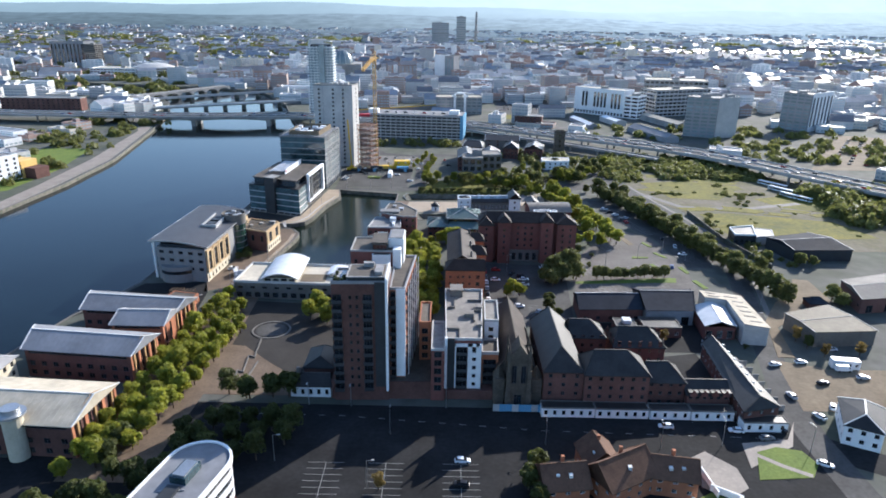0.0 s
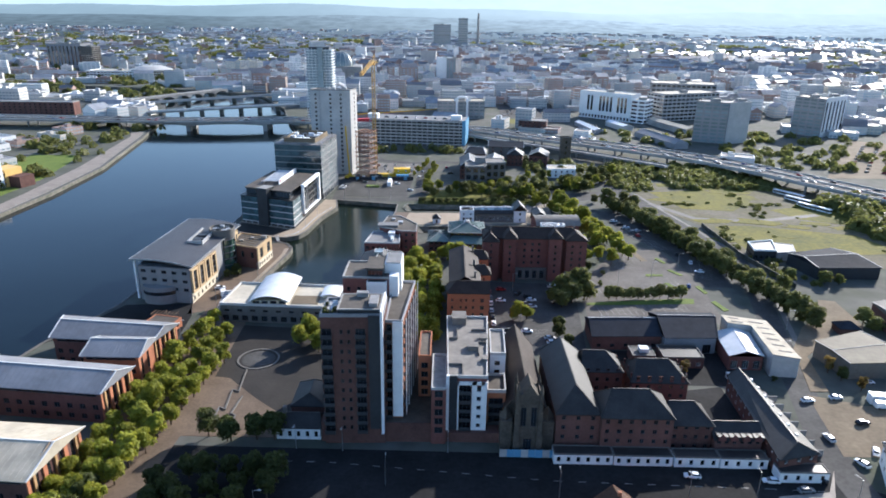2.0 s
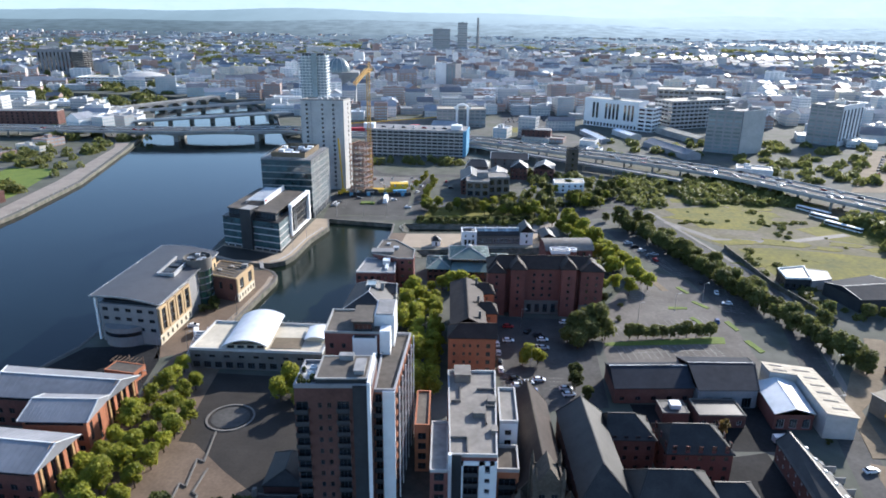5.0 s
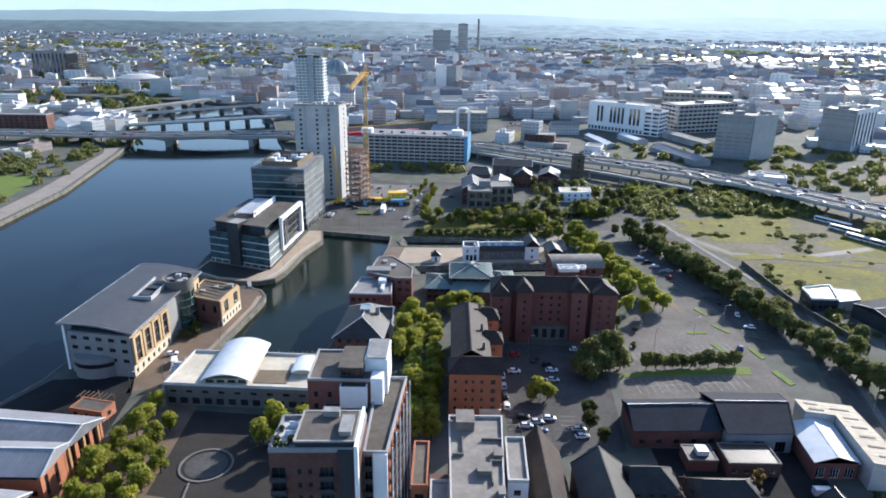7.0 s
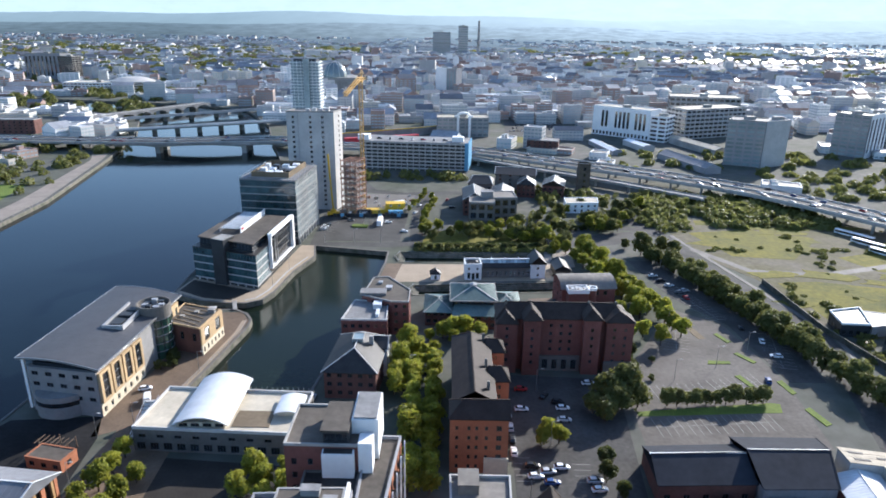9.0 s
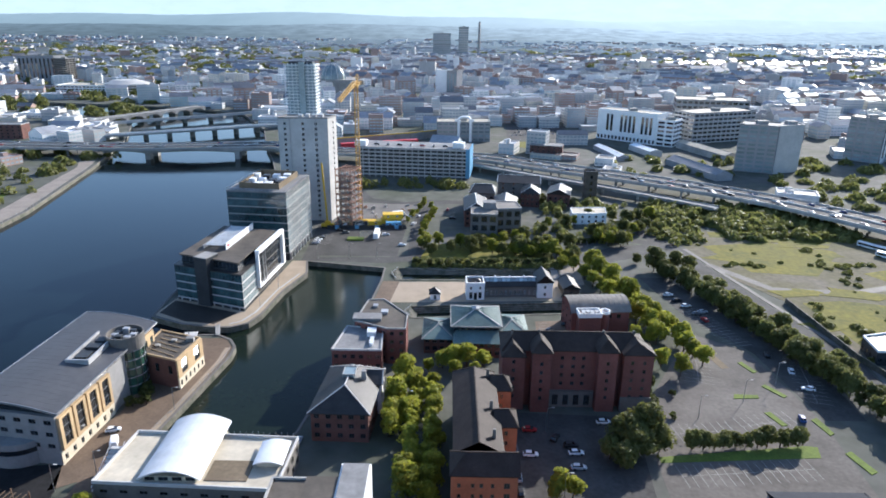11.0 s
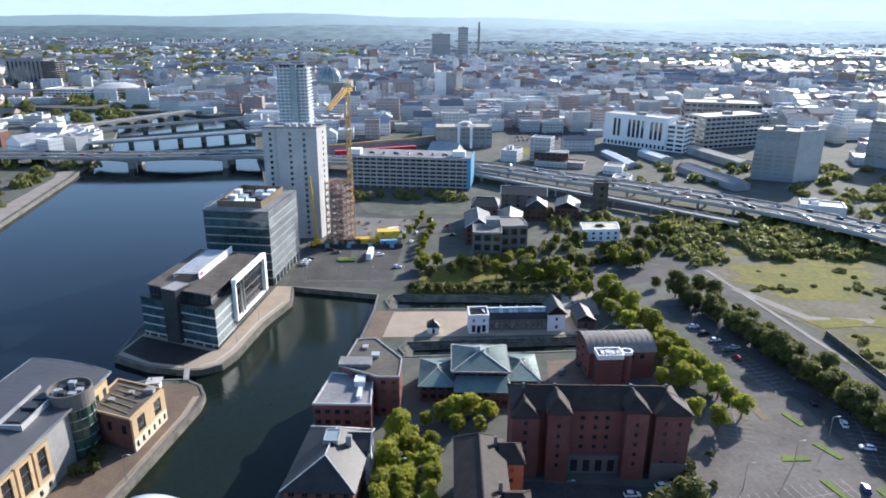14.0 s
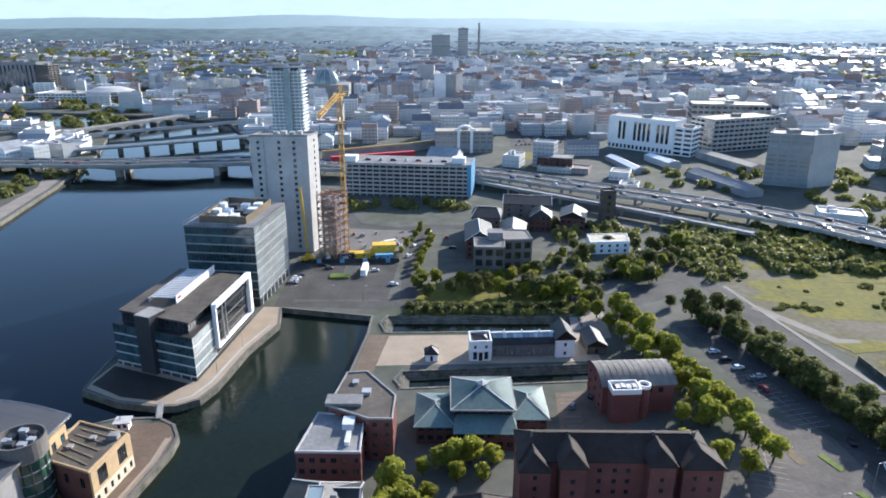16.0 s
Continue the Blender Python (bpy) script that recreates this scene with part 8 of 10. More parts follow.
for q, h, rise, lab in (([(10, 500), (24, 500), (24, 530), (10, 530)], 10, 4, "grey apartment range with slate roofs"), ([(28, 508), (40, 506), (44, 532), (30, 534)], 10, 4, "grey apartment range with a gabled slate roof"),
                        ([(14, 540), (30, 538), (32, 556), (16, 558)], 11, 4, "apartment block with a slate hipped roof"), ([(34, 566), (62, 562), (64, 580), (36, 584)], 12, 3.6, "apartment block with a pale gabled roof"),
                        ([(48, 548), (60, 546), (62, 560), (50, 562)], 9, 4, "house block with a slate roof"), ([(66, 552), (80, 548), (84, 566), (70, 570)], 8, 3.5, "dark terrace with slate roof")):
    t = building("slate_apartments", lab, q, h, M["dimcon" if h > 10 else "darkbrick"], {0: [(lambda L: cols(L, 4, 1.5), rows(0.5, 3, int(h / 3), 0.9, 1.5), "d1")], 3: [(lambda L: cols(L, 5, 1.5), rows(0.5, 3, int(h / 3), 0.9, 1.5), "d1")]}, category="apartments")
    hip_roof(t, q, h, rise, 0 if rise < 4 else 3, 0 if rise < 4 else 3, 0.5, "slate", 0 if h > 10 else 1)
t = building("white_box", "low white flat-roofed building among trees", [(75, 508), (96, 510), (98, 524), (76, 522)], 6.4, M["white"], {0: [(lambda L: cols(L, 5, 1.4), [(1, 2.4), (3.8, 5.2)], "d1")]})
flat_roof(t, [(75, 508), (96, 510), (98, 524), (76, 522)], 6.4, 0.5, "paleroof", "white")
t = building("stone_tower", "dark old stone tower beside the viaduct", rect(93.5, 566, 101.5, 574), 19, M["stone"], {0: [([(3, 5)], rows(1, 4.4, 4, 0.9, 2.4), "d")], 3: [([(3, 5)], rows(1, 4.4, 4, 0.9, 2.4), "d")]}, category="tower")
flat_roof(t, rect(93.5, 566, 101.5, 574), 19, 1.2, "flatroof", "stone")
t = building("flat_office", "low office with a white parapet on the waste ground edge", [(154, 336), (165, 335.5), (170, 352), (156, 348.5)], 5.2, M["darkclad"], {3: [(lambda L: cols(L, 4, 1.5), [(1, 2.8)], "d1")], 0: [(lambda L: cols(L, 4, 1.5), [(1, 2.8)], "d1")]})
flat_roof(t, [(154, 336), (165, 335.5), (170, 352), (156, 348.5)], 5.2, 0.8, "slate", "white")
t = building("flat_office", "low extension with a grey sheet roof", [(165.3, 335), (175.5, 337.5), (179, 348), (170, 351)], 4.6, M["greywall"])
flat_roof(t, [(165.3, 335), (175.5, 337.5), (179, 348), (170, 351)], 4.6, 0.3, "zinc", "greywall")
shed("warehouse", [(173.5, 311.5), (203, 313), (194, 340), (168.5, 331)], 6.0, 2.0, "darkclad", "greyshed", "dark warehouse with a shallow roof beside the waste ground", 0, 1.6, ridge="greywall")
shed("warehouse", [(215, 268), (250, 262), (258, 290), (222, 296)], 6.0, 1.8, "greywall", "greyshed", "grey yard warehouse beyond the trees", 0, 1.6)
bm = bmesh.new()
for a, b in (((148.5, 392), (150, 340)), ((150, 340), (158, 300))):
    beam(bm, vec3(a, 1.2), vec3(b, 1.2), 0.4, 2.38)
solid("boundary_wall", bm, M["quay"], "long dark boundary wall of the waste ground", "wall")

# ---- far bank ----
t = building("yellow_flats", "yellow and white riverside flats with orange panels", [(-334, 444), (-300, 436), (-294, 452), (-328, 462)], 17.5, M["white"], {0: [(lambda L: cols(L, 6, 2.6), rows(0.5, 3.2, 5, 0.7, 1.7), "d1")], 1: [(lambda L: cols(L, 3, 1.8), rows(0.5, 3.2, 5, 0.7, 1.7), "d1")]}, category="flats")
flat_roof(t, [(-334, 444), (-300, 436), (-294, 452), (-328, 462)], 17.5, 0.6, "flatroof", "white")
bm = bmesh.new()
prism(bm, [(-306, 456.8), (-293.6, 453.2), (-290, 466), (-302, 470)], 0, 12)
part("orange_bay", bm, M["craney"], t, "ochre panelled bay")
for k in range(3):
    bm = bmesh.new()
    beam(bm, (-305.5, 456.4, 2.6 + 3.2 * k), (-293.8, 453.0, 2.6 + 3.2 * k), 0.3, 1.5)
    part("window_band", bm, M["glass"], t)
bm = bmesh.new()
prism(bm, [(-292.8, 455), (-284, 452.6), (-281, 464), (-289.4, 466)], 0, 7.5)
part("brick_bay", bm, M["darkbrick"], t, "dark brick end bay")
t = building("brick_flats", "long dark brick block on the far bank", [(-510, 772), (-420, 776), (-420, 790), (-510, 786)], 14, M["darkbrick"], {0: [(lambda L: cols(L, 16, 2), rows(0.5, 3.2, 4, 0.8, 1.6), "d1")]}, category="flats")
flat_roof(t, [(-510, 772), (-420, 776), (-420, 790), (-510, 786)], 14, 0.6)
bm = bmesh.new()
for i in range(60):
    f = i / 59
    y = 360 + 330 * f
    x = -262.2 - (0 if y < 520 else (y - 520) * 0.21) + (2 if 400 < y < 500 else 0)
    box(bm, x - 1.2, y, 0.06, x - 1.05, y + 0.12, 1.1)
tagged(solid("riverside_railing", bm, M["steel"], "row of railing posts along the far bank", "railing"), kind="stuff")


# ---- landmarks beyond the viaduct ----
def block_tower(name, label, poly, h, wall, bands, glass="glass", roof="flatroof", vertical=0, rim="concrete", edges=(0, 1, 3)):
    """A far building: one body, a window strip to each storey or tall vertical strips, and a parapet."""
    c = centre(poly)
    th = thing(name, c[0], c[1], 0, label, "building")
    bm = bmesh.new()
    prism(bm, poly, 0, h)
    part("wall", bm, M[wall], th)
    for i in edges:
        p, q = Vector(poly[i]), Vector(poly[(i + 1) % len(poly)])
        d = (q - p).normalized()
        o = Vector((d.y, -d.x)) * 0.06
        L = (q - p).length
        if vertical:
            for k in range(vertical):
                bm = bmesh.new()
                a = p + d * (L * (k + 0.3) / vertical) + o
                b = p + d * (L * (k + 0.7) / vertical) + o
                beam(bm, vec3(a, h * 0.52), vec3(b, h * 0.52), 0.2, h * 0.78)
                part("window_strip", bm, M[glass], th)
        else:
            for k in range(bands):
                bm = bmesh.new()
                z = h * (k + 0.55) / bands
                m = max(2, int(L / 6))
                for j in range(m):
                    a, b = p + d * (L * (j + 0.12) / m) + o, p + d * (L * (j + 0.88) / m) + o
                    beam(bm, vec3(a, z), vec3(b, z), 0.2, h / bands * 0.5)
                part("window_band", bm, M[glass], th, kind="stuff")
    flat_roof(th, poly, h, 1.0, roof, rim, 0.6)
    c = centre(poly)
    roof_boxes(th, [(c[0] - 4, c[1] - 3, h, c[0] + 4, c[1] + 3, h + 3)], "concrete")
    return th


# glass tower with open white balcony grid
def grid_tower():
    th = thing("grid_tower", -138, 770, 0, "tall pale glass tower wrapped in a white balcony grid", "tower")
    q = [(-152, 760), (-126, 762), (-126, 778), (-150, 778)]
    bm = bmesh.new()
    prism(bm, q, 0, 76)
    part("core", bm, M["paleglass"], th)
    for k in range(26):
        bm = bmesh.new()
        prism(bm, inset(q, -1.5), k * 2.95 + 1, k * 2.95 + 1.55)
        part("balcony_slab", bm, M["white"], th)
    for i in range(9):
        bm = bmesh.new()
        a = Vector((-153.4, 758.6)).lerp(Vector((-124.6, 760.6)), i / 8)
        box(bm, a.x - 0.2, a.y - 0.2, 0, a.x + 0.2, a.y + 0.2, 77)
        part("grid_post", bm, M["white"], th)
    bm = bmesh.new()
    box(bm, -140, 757.5, 0, -134.5, 760.5, 78)
    part("glass_spine", bm, M["paleglass"], th)
    bm = bmesh.new()
    prism(bm, inset(q, 2), 76, 78.4)
    part("crown", bm, M["darkclad"], th)


grid_tower()
th = thing("glass_dome", -190, 1245, 0, "large glazed dome over a shopping centre", "dome")
bm = bmesh.new()
prism(bm, turned(-190, 1250, 70, 60, 5), 0, 24)
part("base", bm, M["concrete"], th)
bm = bmesh.new()
for j in range(7):
    for i in range(24):
        q = []
        for jj, ii in ((j, i), (j, i + 1), (j + 1, i + 1), (j + 1, i)):
            el, az = jj / 7 * math.pi / 2, ii / 24 * 2 * math.pi
            q.append((-190 + 20 * math.cos(el) * math.cos(az), 1245 + 20 * math.cos(el) * math.sin(az), 24 + 24 * math.sin(el)))
        face(bm, q if j < 6 else q[:3])
part("dome", bm, M["pglass"], th)
for i in range(12):
    bm = bmesh.new()
    az = i / 12 * 2 * math.pi
    pv = None
    for j in range(8):
        el = j / 7 * math.pi / 2
        p = (-190 + 20.2 * math.cos(el) * math.cos(az), 1245 + 20.2 * math.cos(el) * math.sin(az), 24 + 24.2 * math.sin(el))
        if pv:
            beam(bm, pv, p, 0.6)
        pv = p
    part("rib", bm, M["palecon"], th)

# white building with tall dark window slots
t = block_tower("white_exchange", "large white building with tall dark window slots", [(157, 832), (206, 788), (222, 806), (173, 850)], 30, "white", 5, "glass", "paleroof", 0, "white", ())
p, q = Vector((157, 832)), Vector((206, 788))
d = (q - p).normalized()
o = Vector((d.y, -d.x))
for f in (0.16, 0.23, 0.40, 0.47, 0.54, 0.61, 0.75, 0.82, 0.89):
    bm = bmesh.new()
    a = p + d * (66 * f)
    beam(bm, vec3(a + o * 0.1, 18), vec3(a + d * 2.6 + o * 0.1, 18), 0.3, 17)
    part("window_slot", bm, M["glass"], t)
for k in range(16):
    bm = bmesh.new()
    a = p + d * (66 * (k + 0.3) / 16)
    beam(bm, vec3(a + o * 0.1, 3), vec3(a + d * 2 + o * 0.1, 3), 0.3, 3.4)
    part("window", bm, M["glass"], t)
block_tower("white_annex", "stepped white annex with rows of windows", [(207, 789), (220, 778), (234, 796), (222, 806)], 25, "white", 6, "glass", "paleroof", 0, "white")
# Pale glass here puts haze into the tower windows' colour.
block_tower("grey_tower", "grey office slab with a blank pale stair wall", [(238, 672), (265, 660), (278, 684), (252, 694)], 38, "greywall", 11, "pglass", "flatroof", 0, "concrete", (0,))
block_tower("pale_stair_tower", "blank pale concrete stair tower", [(265.2, 659.6), (290, 670), (292, 690), (278.4, 684)], 38.3, "palecon", 1, "glass", "flatroof", 0, "palecon", ())
block_tower("slab_office", "tall grey office slab with many window rows", [(361, 730), (380, 707), (396, 724), (378, 748)], 38, "greywall", 11, "pglass", "paleroof", 0, "concrete", (0, 3))
block_tower("slab_office", "white-ended office tower beside the slab", [(380.4, 706.6), (420, 740), (408, 756), (396.4, 724)], 38.4, "white", 11, "glass", "paleroof", 6, "white", (0,))
block_tower("court_office", "wide office with deep window bays", [(262, 905), (340, 890), (350, 930), (272, 945)], 33, "concrete", 6, "glass", "paleroof")
block_tower("pale_office", "pale flat-roofed office range", [(247, 800), (322, 832), (310, 862), (236, 830)], 30, "palecon", 7, "glass", "paleroof")
# Dark slabs take a lighter grey that stands in for haze.
block_tower("dark_tower", "dark slab tower by the river", [(-794, 1385), (-732, 1396), (-724, 1420), (-786, 1410)], 46, "greywall", 12, "glass", "flatroof", 9, "concrete", (0,))
block_tower("dark_tower", "dark stepped slab beside the riverside tower", [(-731, 1390), (-702, 1380), (-696, 1402), (-724, 1412)], 42, "dimcon", 11, "glass")
t = block_tower("concert_hall", "white riverside hall with a round drum", [(-622, 1195), (-525, 1195), (-522, 1235), (-618, 1240)], 12, "white", 3, "glass", "paleroof", 0, "white")
bm = bmesh.new()
cyl(bm, -520, 1222, 0, 15, 34, 32)
cyl(bm, -520, 1222, 15, 20, 33, 32, 18)
part("drum", bm, M["palecon"], t)
for k in range(3):
    bm = bmesh.new()
    cyl(bm, -520, 1222, 3 + 4 * k, 4.6 + 4 * k, 34.2, 32)
    part("window_band", bm, M["glass"], t)
block_tower("white_slab", "white-ended slab office in the city centre", [(-22, 1240), (-4, 1236), (8, 1252), (-10, 1258)], 40, "white", 10, "glass", "flatroof", 0, "white", (1,))
block_tower("dark_slab", "dark glazed slab office in the city centre", [(-4, 1235), (12, 1230), (22, 1248), (8, 1252)], 39, "greywall", 10, "pglass", "flatroof", 3, "concrete", (0,))
t = block_tower("atrium_office", "glazed office with a white arched atrium", [(-12, 796), (42, 798), (42, 826), (-12, 824)], 19, "greywall", 5, "pglass", "paleroof")
bm = bmesh.new()
for s in (-1, 1):
    box(bm, 16 + s * 6 - 1.2, 793, 0, 16 + s * 6 + 1.2, 800, 22)
pv = None
for i in range(9):
    a = math.pi * i / 8
    pt = (16 + 7.2 * math.cos(a), 796, 20 + 5 * math.sin(a))
    if pv:
        beam(bm, pv, pt, 6, 1.6)
    pv = pt
part("arch", bm, M["white"], t)
# Haze over the skyline blocks is put into their paler walls and panes.
block_tower("high_block", "grey tall office block on the skyline", [(-56, 2480), (4, 2480), (4, 2510), (-56, 2510)], 76, "greywall", 12, "pglass")
block_tower("high_block", "pale tall block on the skyline", [(32, 2580), (66, 2580), (66, 2600), (32, 2600)], 97, "palecon", 12, "pglass")
bm = bmesh.new()
cyl(bm, 104, 2580, 0, 115, 6, 10, 3.5)
tagged(new("chimney_stack", mesh_of("chimney_stack", bm, M["concrete"])), "tall slim concrete chimney stack on the skyline", "chimney")
# low sheds between the viaduct and the white building
for q, h, rise, w, r, lab in (([(140, 764), (150, 766), (160, 708), (150, 704)], 4, 1.6, "greywall", "whitemetal", "long low shed with a bright white roof"), ([(174, 764), (186, 768), (196, 730), (184, 726)], 5, 1.6, "palecon", "whitemetal", "low shed with a white sheet roof"),
                              ([(188, 694), (204, 700), (222, 634), (208, 630)], 5, 3.2, "greywall", "zinc", "long gabled shed with a blue-grey sheet roof"), ([(224, 778), (238, 784), (258, 712), (244, 706)], 6, 2.0, "concrete", "paleroof", "low pale yard shed")):
    shed("far_shed", q, h, rise, w, r, lab, 1, 0, ridge="concrete")
t = building("brick_store", "dark brick store beside the city car park", [(74, 724), (102, 716), (106, 734), (78, 742)], 10, M["darkbrick"], {0: [(lambda L: cols(L, 6, 1.8), rows(0.4, 3.2, 3, 0.9, 1.5), "d1")]})
flat_roof(t, [(74, 724), (102, 716), (106, 734), (78, 742)], 10, 0.6, "flatroof", "concrete")
slab("pavement_city_lot", [(60, 802), (122, 824), (140, 925), (68, 925)], "asphalt", "asphalt city car park full of cars", 0.05)
slab("lawn_city_lot", [(66, 772), (84, 756), (96, 800), (72, 800)], "rough", "patch of rough grass beside the city car park", 0.07, "lawn")
slab("pavement_far_yard", [(290, 522), (350, 524), (446, 672), (404, 690)], "dirt", "sandy yard with rows of parked cars", 0.05)
# coloured station canopies beyond the viaduct
for pts, w, z, mt, lab in (([(-110, 760), (-40, 800), (10, 838)], 8, 7, "yellow", "yellow-edged ramp deck beyond the viaduct"), ([(-100, 740), (-30, 770)], 5, 6, "redp", "red bus lane deck beyond the viaduct")):
    bm = bmesh.new()
    for a, b in zip(pts, pts[1:]):
        beam(bm, vec3(a, z), vec3(b, z), w, 1.0)
        beam(bm, vec3(a, z / 2), vec3(b, z / 2), w * 0.8, z - 0.1)
    solid("ramp", bm, M["concrete"] if mt == "yellow" else M[mt], lab, "ramp")
    if mt == "yellow":
        bm = bmesh.new()
        for a, b in zip(pts, pts[1:]):
            beam(bm, (a[0], a[1] - w / 2, z + 1.0), (b[0], b[1] - w / 2, z + 1.0), 0.4, 1.2)
        solid("ramp_parapet", bm, M[mt], "yellow parapet of the ramp", "parapet")

# ---- the city ----
CITY = random.Random(2024)
# City walls and roofs are paled to put distance haze into their colours.
HAZE_WALLS = [surf("city_" + k, c, 0.6, var=0.15, big=0.05, small=0.5, bump=0.0, spec=0.5) for k, c in (
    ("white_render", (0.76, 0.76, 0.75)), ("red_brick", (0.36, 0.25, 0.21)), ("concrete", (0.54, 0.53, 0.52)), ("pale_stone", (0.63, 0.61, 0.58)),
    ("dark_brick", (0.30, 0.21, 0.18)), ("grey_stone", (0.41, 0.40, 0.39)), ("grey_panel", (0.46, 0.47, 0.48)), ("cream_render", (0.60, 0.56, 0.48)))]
HAZE_ROOFS = [surf("city_" + k, c, r, var=0.25, big=0.06, small=0.4, bump=0.0, spec=0.5) for k, c, r in (
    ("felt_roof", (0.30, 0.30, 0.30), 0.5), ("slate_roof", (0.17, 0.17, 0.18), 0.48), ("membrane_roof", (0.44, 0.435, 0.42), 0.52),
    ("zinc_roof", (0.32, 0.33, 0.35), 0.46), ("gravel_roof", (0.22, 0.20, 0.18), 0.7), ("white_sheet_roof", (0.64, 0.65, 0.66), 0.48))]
# Pale panes put haze and reflected sky into the glass colour.
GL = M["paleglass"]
CITYM = HAZE_WALLS + HAZE_ROOFS + [GL]


def inside(x, y, poly):
    c = False
    j = len(poly) - 1
    for i in range(len(poly)):
        (xi, yi), (xj, yj) = poly[i], poly[j]
        if (yi > y) != (yj > y) and x < (xj - xi) * (y - yi) / (yj - yi) + xi:
            c = not c
        j = i
    return c


KEEP = [(-142, 770, 30), (-190, 1245, 55), (190, 820, 52), (262, 668, 36), (335, 688, 48), (306, 918, 60), (312, 775, 40), (-750, 1398, 52), (-575, 1218, 62), (-520, 1222, 46), (-142, 860, 20), (100, 850, 44), (75, 775, 26), (150, 735, 34), (187, 748, 26), (206, 664, 40), (240, 745, 40), (280, 832, 52), (320, 575, 55), (380, 630, 60), (0, 1245, 32), (15, 810, 42), (-26, 2495, 50), (50, 2590, 40), (-50, 780, 46), (-70, 760, 40), (-465, 780, 56), (104, 2580, 20), (-10, 815, 40)]


def free(x, y, r):
    if inside(x, y, RIVER) or any(inside(x + a * r, y + b * r, RIVER) for a, b in ((1, 0), (-1, 0), (0, 1), (0, -1))):
        return False
    if any(math.hypot(x - a, y - b) < r + c for a, b, c in KEEP):
        return False
    return all((x - p.x) ** 2 + (y - p.y) ** 2 > (r + 17) ** 2 for p in HW[::2])


def city_block(V, F, MI, x, y, w, d, h, deg, kind, far, dull=False):
    """Adds a building: body, storey-wise window rows on the sides that face the river, and a flat, gabled or sheet roof."""
    c, s = math.cos(radians(deg)), math.sin(radians(deg))

    def pt(u, v, z):
        return (x + u * c - v * s, y + u * s + v * c, z)
    wi = CITY.choices(range(8), (20, 18, 16, 20, 12, 12, 10, 10))[0]

    def quad(a, m):
        k = len(V)
        V.extend(a)
        F.append(tuple(range(k, k + len(a))))
        MI.append(m)
    W, D = w / 2, d / 2
    cor = [(-W, -D), (W, -D), (W, D), (-W, D)]
    for i in range(4):
        a, b = cor[i], cor[(i + 1) % 4]
        quad([pt(*a, 0), pt(*b, 0), pt(*b, h), pt(*a, h)], wi)
    n = max(1, int(h / 3.3))
    e = 0.06
    for k in range(0 if far and y > 1500 else n):
        z0, z1 = 3.3 * k + 1.0, 3.3 * k + 2.5
        if z1 > h - 0.3:
            break
        for (a, b, L) in ((((-W, -D - e), (W, -D - e), w)), (((W + e, -D), (W + e, D), d)), (((-W - e, D), (-W - e, -D), d))):
            m = max(1, int(L / (7.0 if far else 3.4)))
            for j in range(m):
                f0, f1 = (j + 0.15) / m, (j + 0.85) / m
                p = [a[t] + (b[t] - a[t]) * f0 for t in (0, 1)]
                q = [a[t] + (b[t] - a[t]) * f1 for t in (0, 1)]
                quad([pt(*p, z0), pt(*q, z0), pt(*q, z1), pt(*p, z1)], 14)
    if kind == "gable":
        rm = 8 + CITY.choice((1, 3, 1, 0, 3))
        r = min(w, d) * 0.3
        o = 0.4
        if w > d:
            quad([pt(-W - o, -D - o, h - .1), pt(W + o, -D - o, h - .1), pt(W + o, 0, h + r), pt(-W - o, 0, h + r)], rm)
            quad([pt(W + o, D + o, h - .1), pt(-W - o, D + o, h - .1), pt(-W - o, 0, h + r), pt(W + o, 0, h + r)], rm)
            for u in (-W, W):
                quad([pt(u, -D, h), pt(u, D, h), pt(u, 0, h + r)], wi)
        else:
            quad([pt(-W - o, -D - o, h - .1), pt(0, -D - o, h + r), pt(0, D + o, h + r), pt(-W - o, D + o, h - .1)], rm)
            quad([pt(W + o, D + o, h - .1), pt(0, D + o, h + r), pt(0, -D - o, h + r), pt(W + o, -D - o, h - .1)], rm)
            for v in (-D, D):
                quad([pt(-W, v, h), pt(W, v, h), pt(0, v, h + r)], wi)
    else:
        rm = 8 + CITY.choice((0, 4, 4) if dull else (0, 3, 2, 2, 3, 5, 5))
        g = 0.6
        quad([pt(*q, h - 0.5) for q in cor], rm)
        ins = [(-W + g, -D + g), (W - g, -D + g), (W - g, D - g), (-W + g, D - g)]
        for i in range(4):
            a, b, p, q = cor[i], cor[(i + 1) % 4], ins[(i + 1) % 4], ins[i]
            quad([pt(*a, h + 0.4), pt(*b, h + 0.4), pt(*p, h + 0.4), pt(*q, h + 0.4)], wi)
            quad([pt(*a, h), pt(*b, h), pt(*b, h + 0.4), pt(*a, h + 0.4)], wi)
            quad([pt(*p, h - 0.5), pt(*q, h - 0.5), pt(*q, h + 0.4), pt(*p, h + 0.4)], wi)
        for _ in range(CITY.choice((0, 1, 2))):
            bw, bd, bh = CITY.uniform(2, w * 0.3), CITY.uniform(2, d * 0.3), CITY.uniform(1.2, 3.4)
            bu, bv = CITY.uniform(-W * 0.5, W * 0.5), CITY.uniform(-D * 0.5, D * 0.5)
            k = [(bu - bw / 2, bv - bd / 2), (bu + bw / 2, bv - bd / 2), (bu + bw / 2, bv + bd / 2), (bu - bw / 2, bv + bd / 2)]
            for i in range(4):
                quad([pt(*k[i], h - 0.5), pt(*k[(i + 1) % 4], h - 0.5), pt(*k[(i + 1) % 4], h + bh), pt(*k[i], h + bh)], wi)
            quad([pt(*q, h + bh) for q in k], rm)


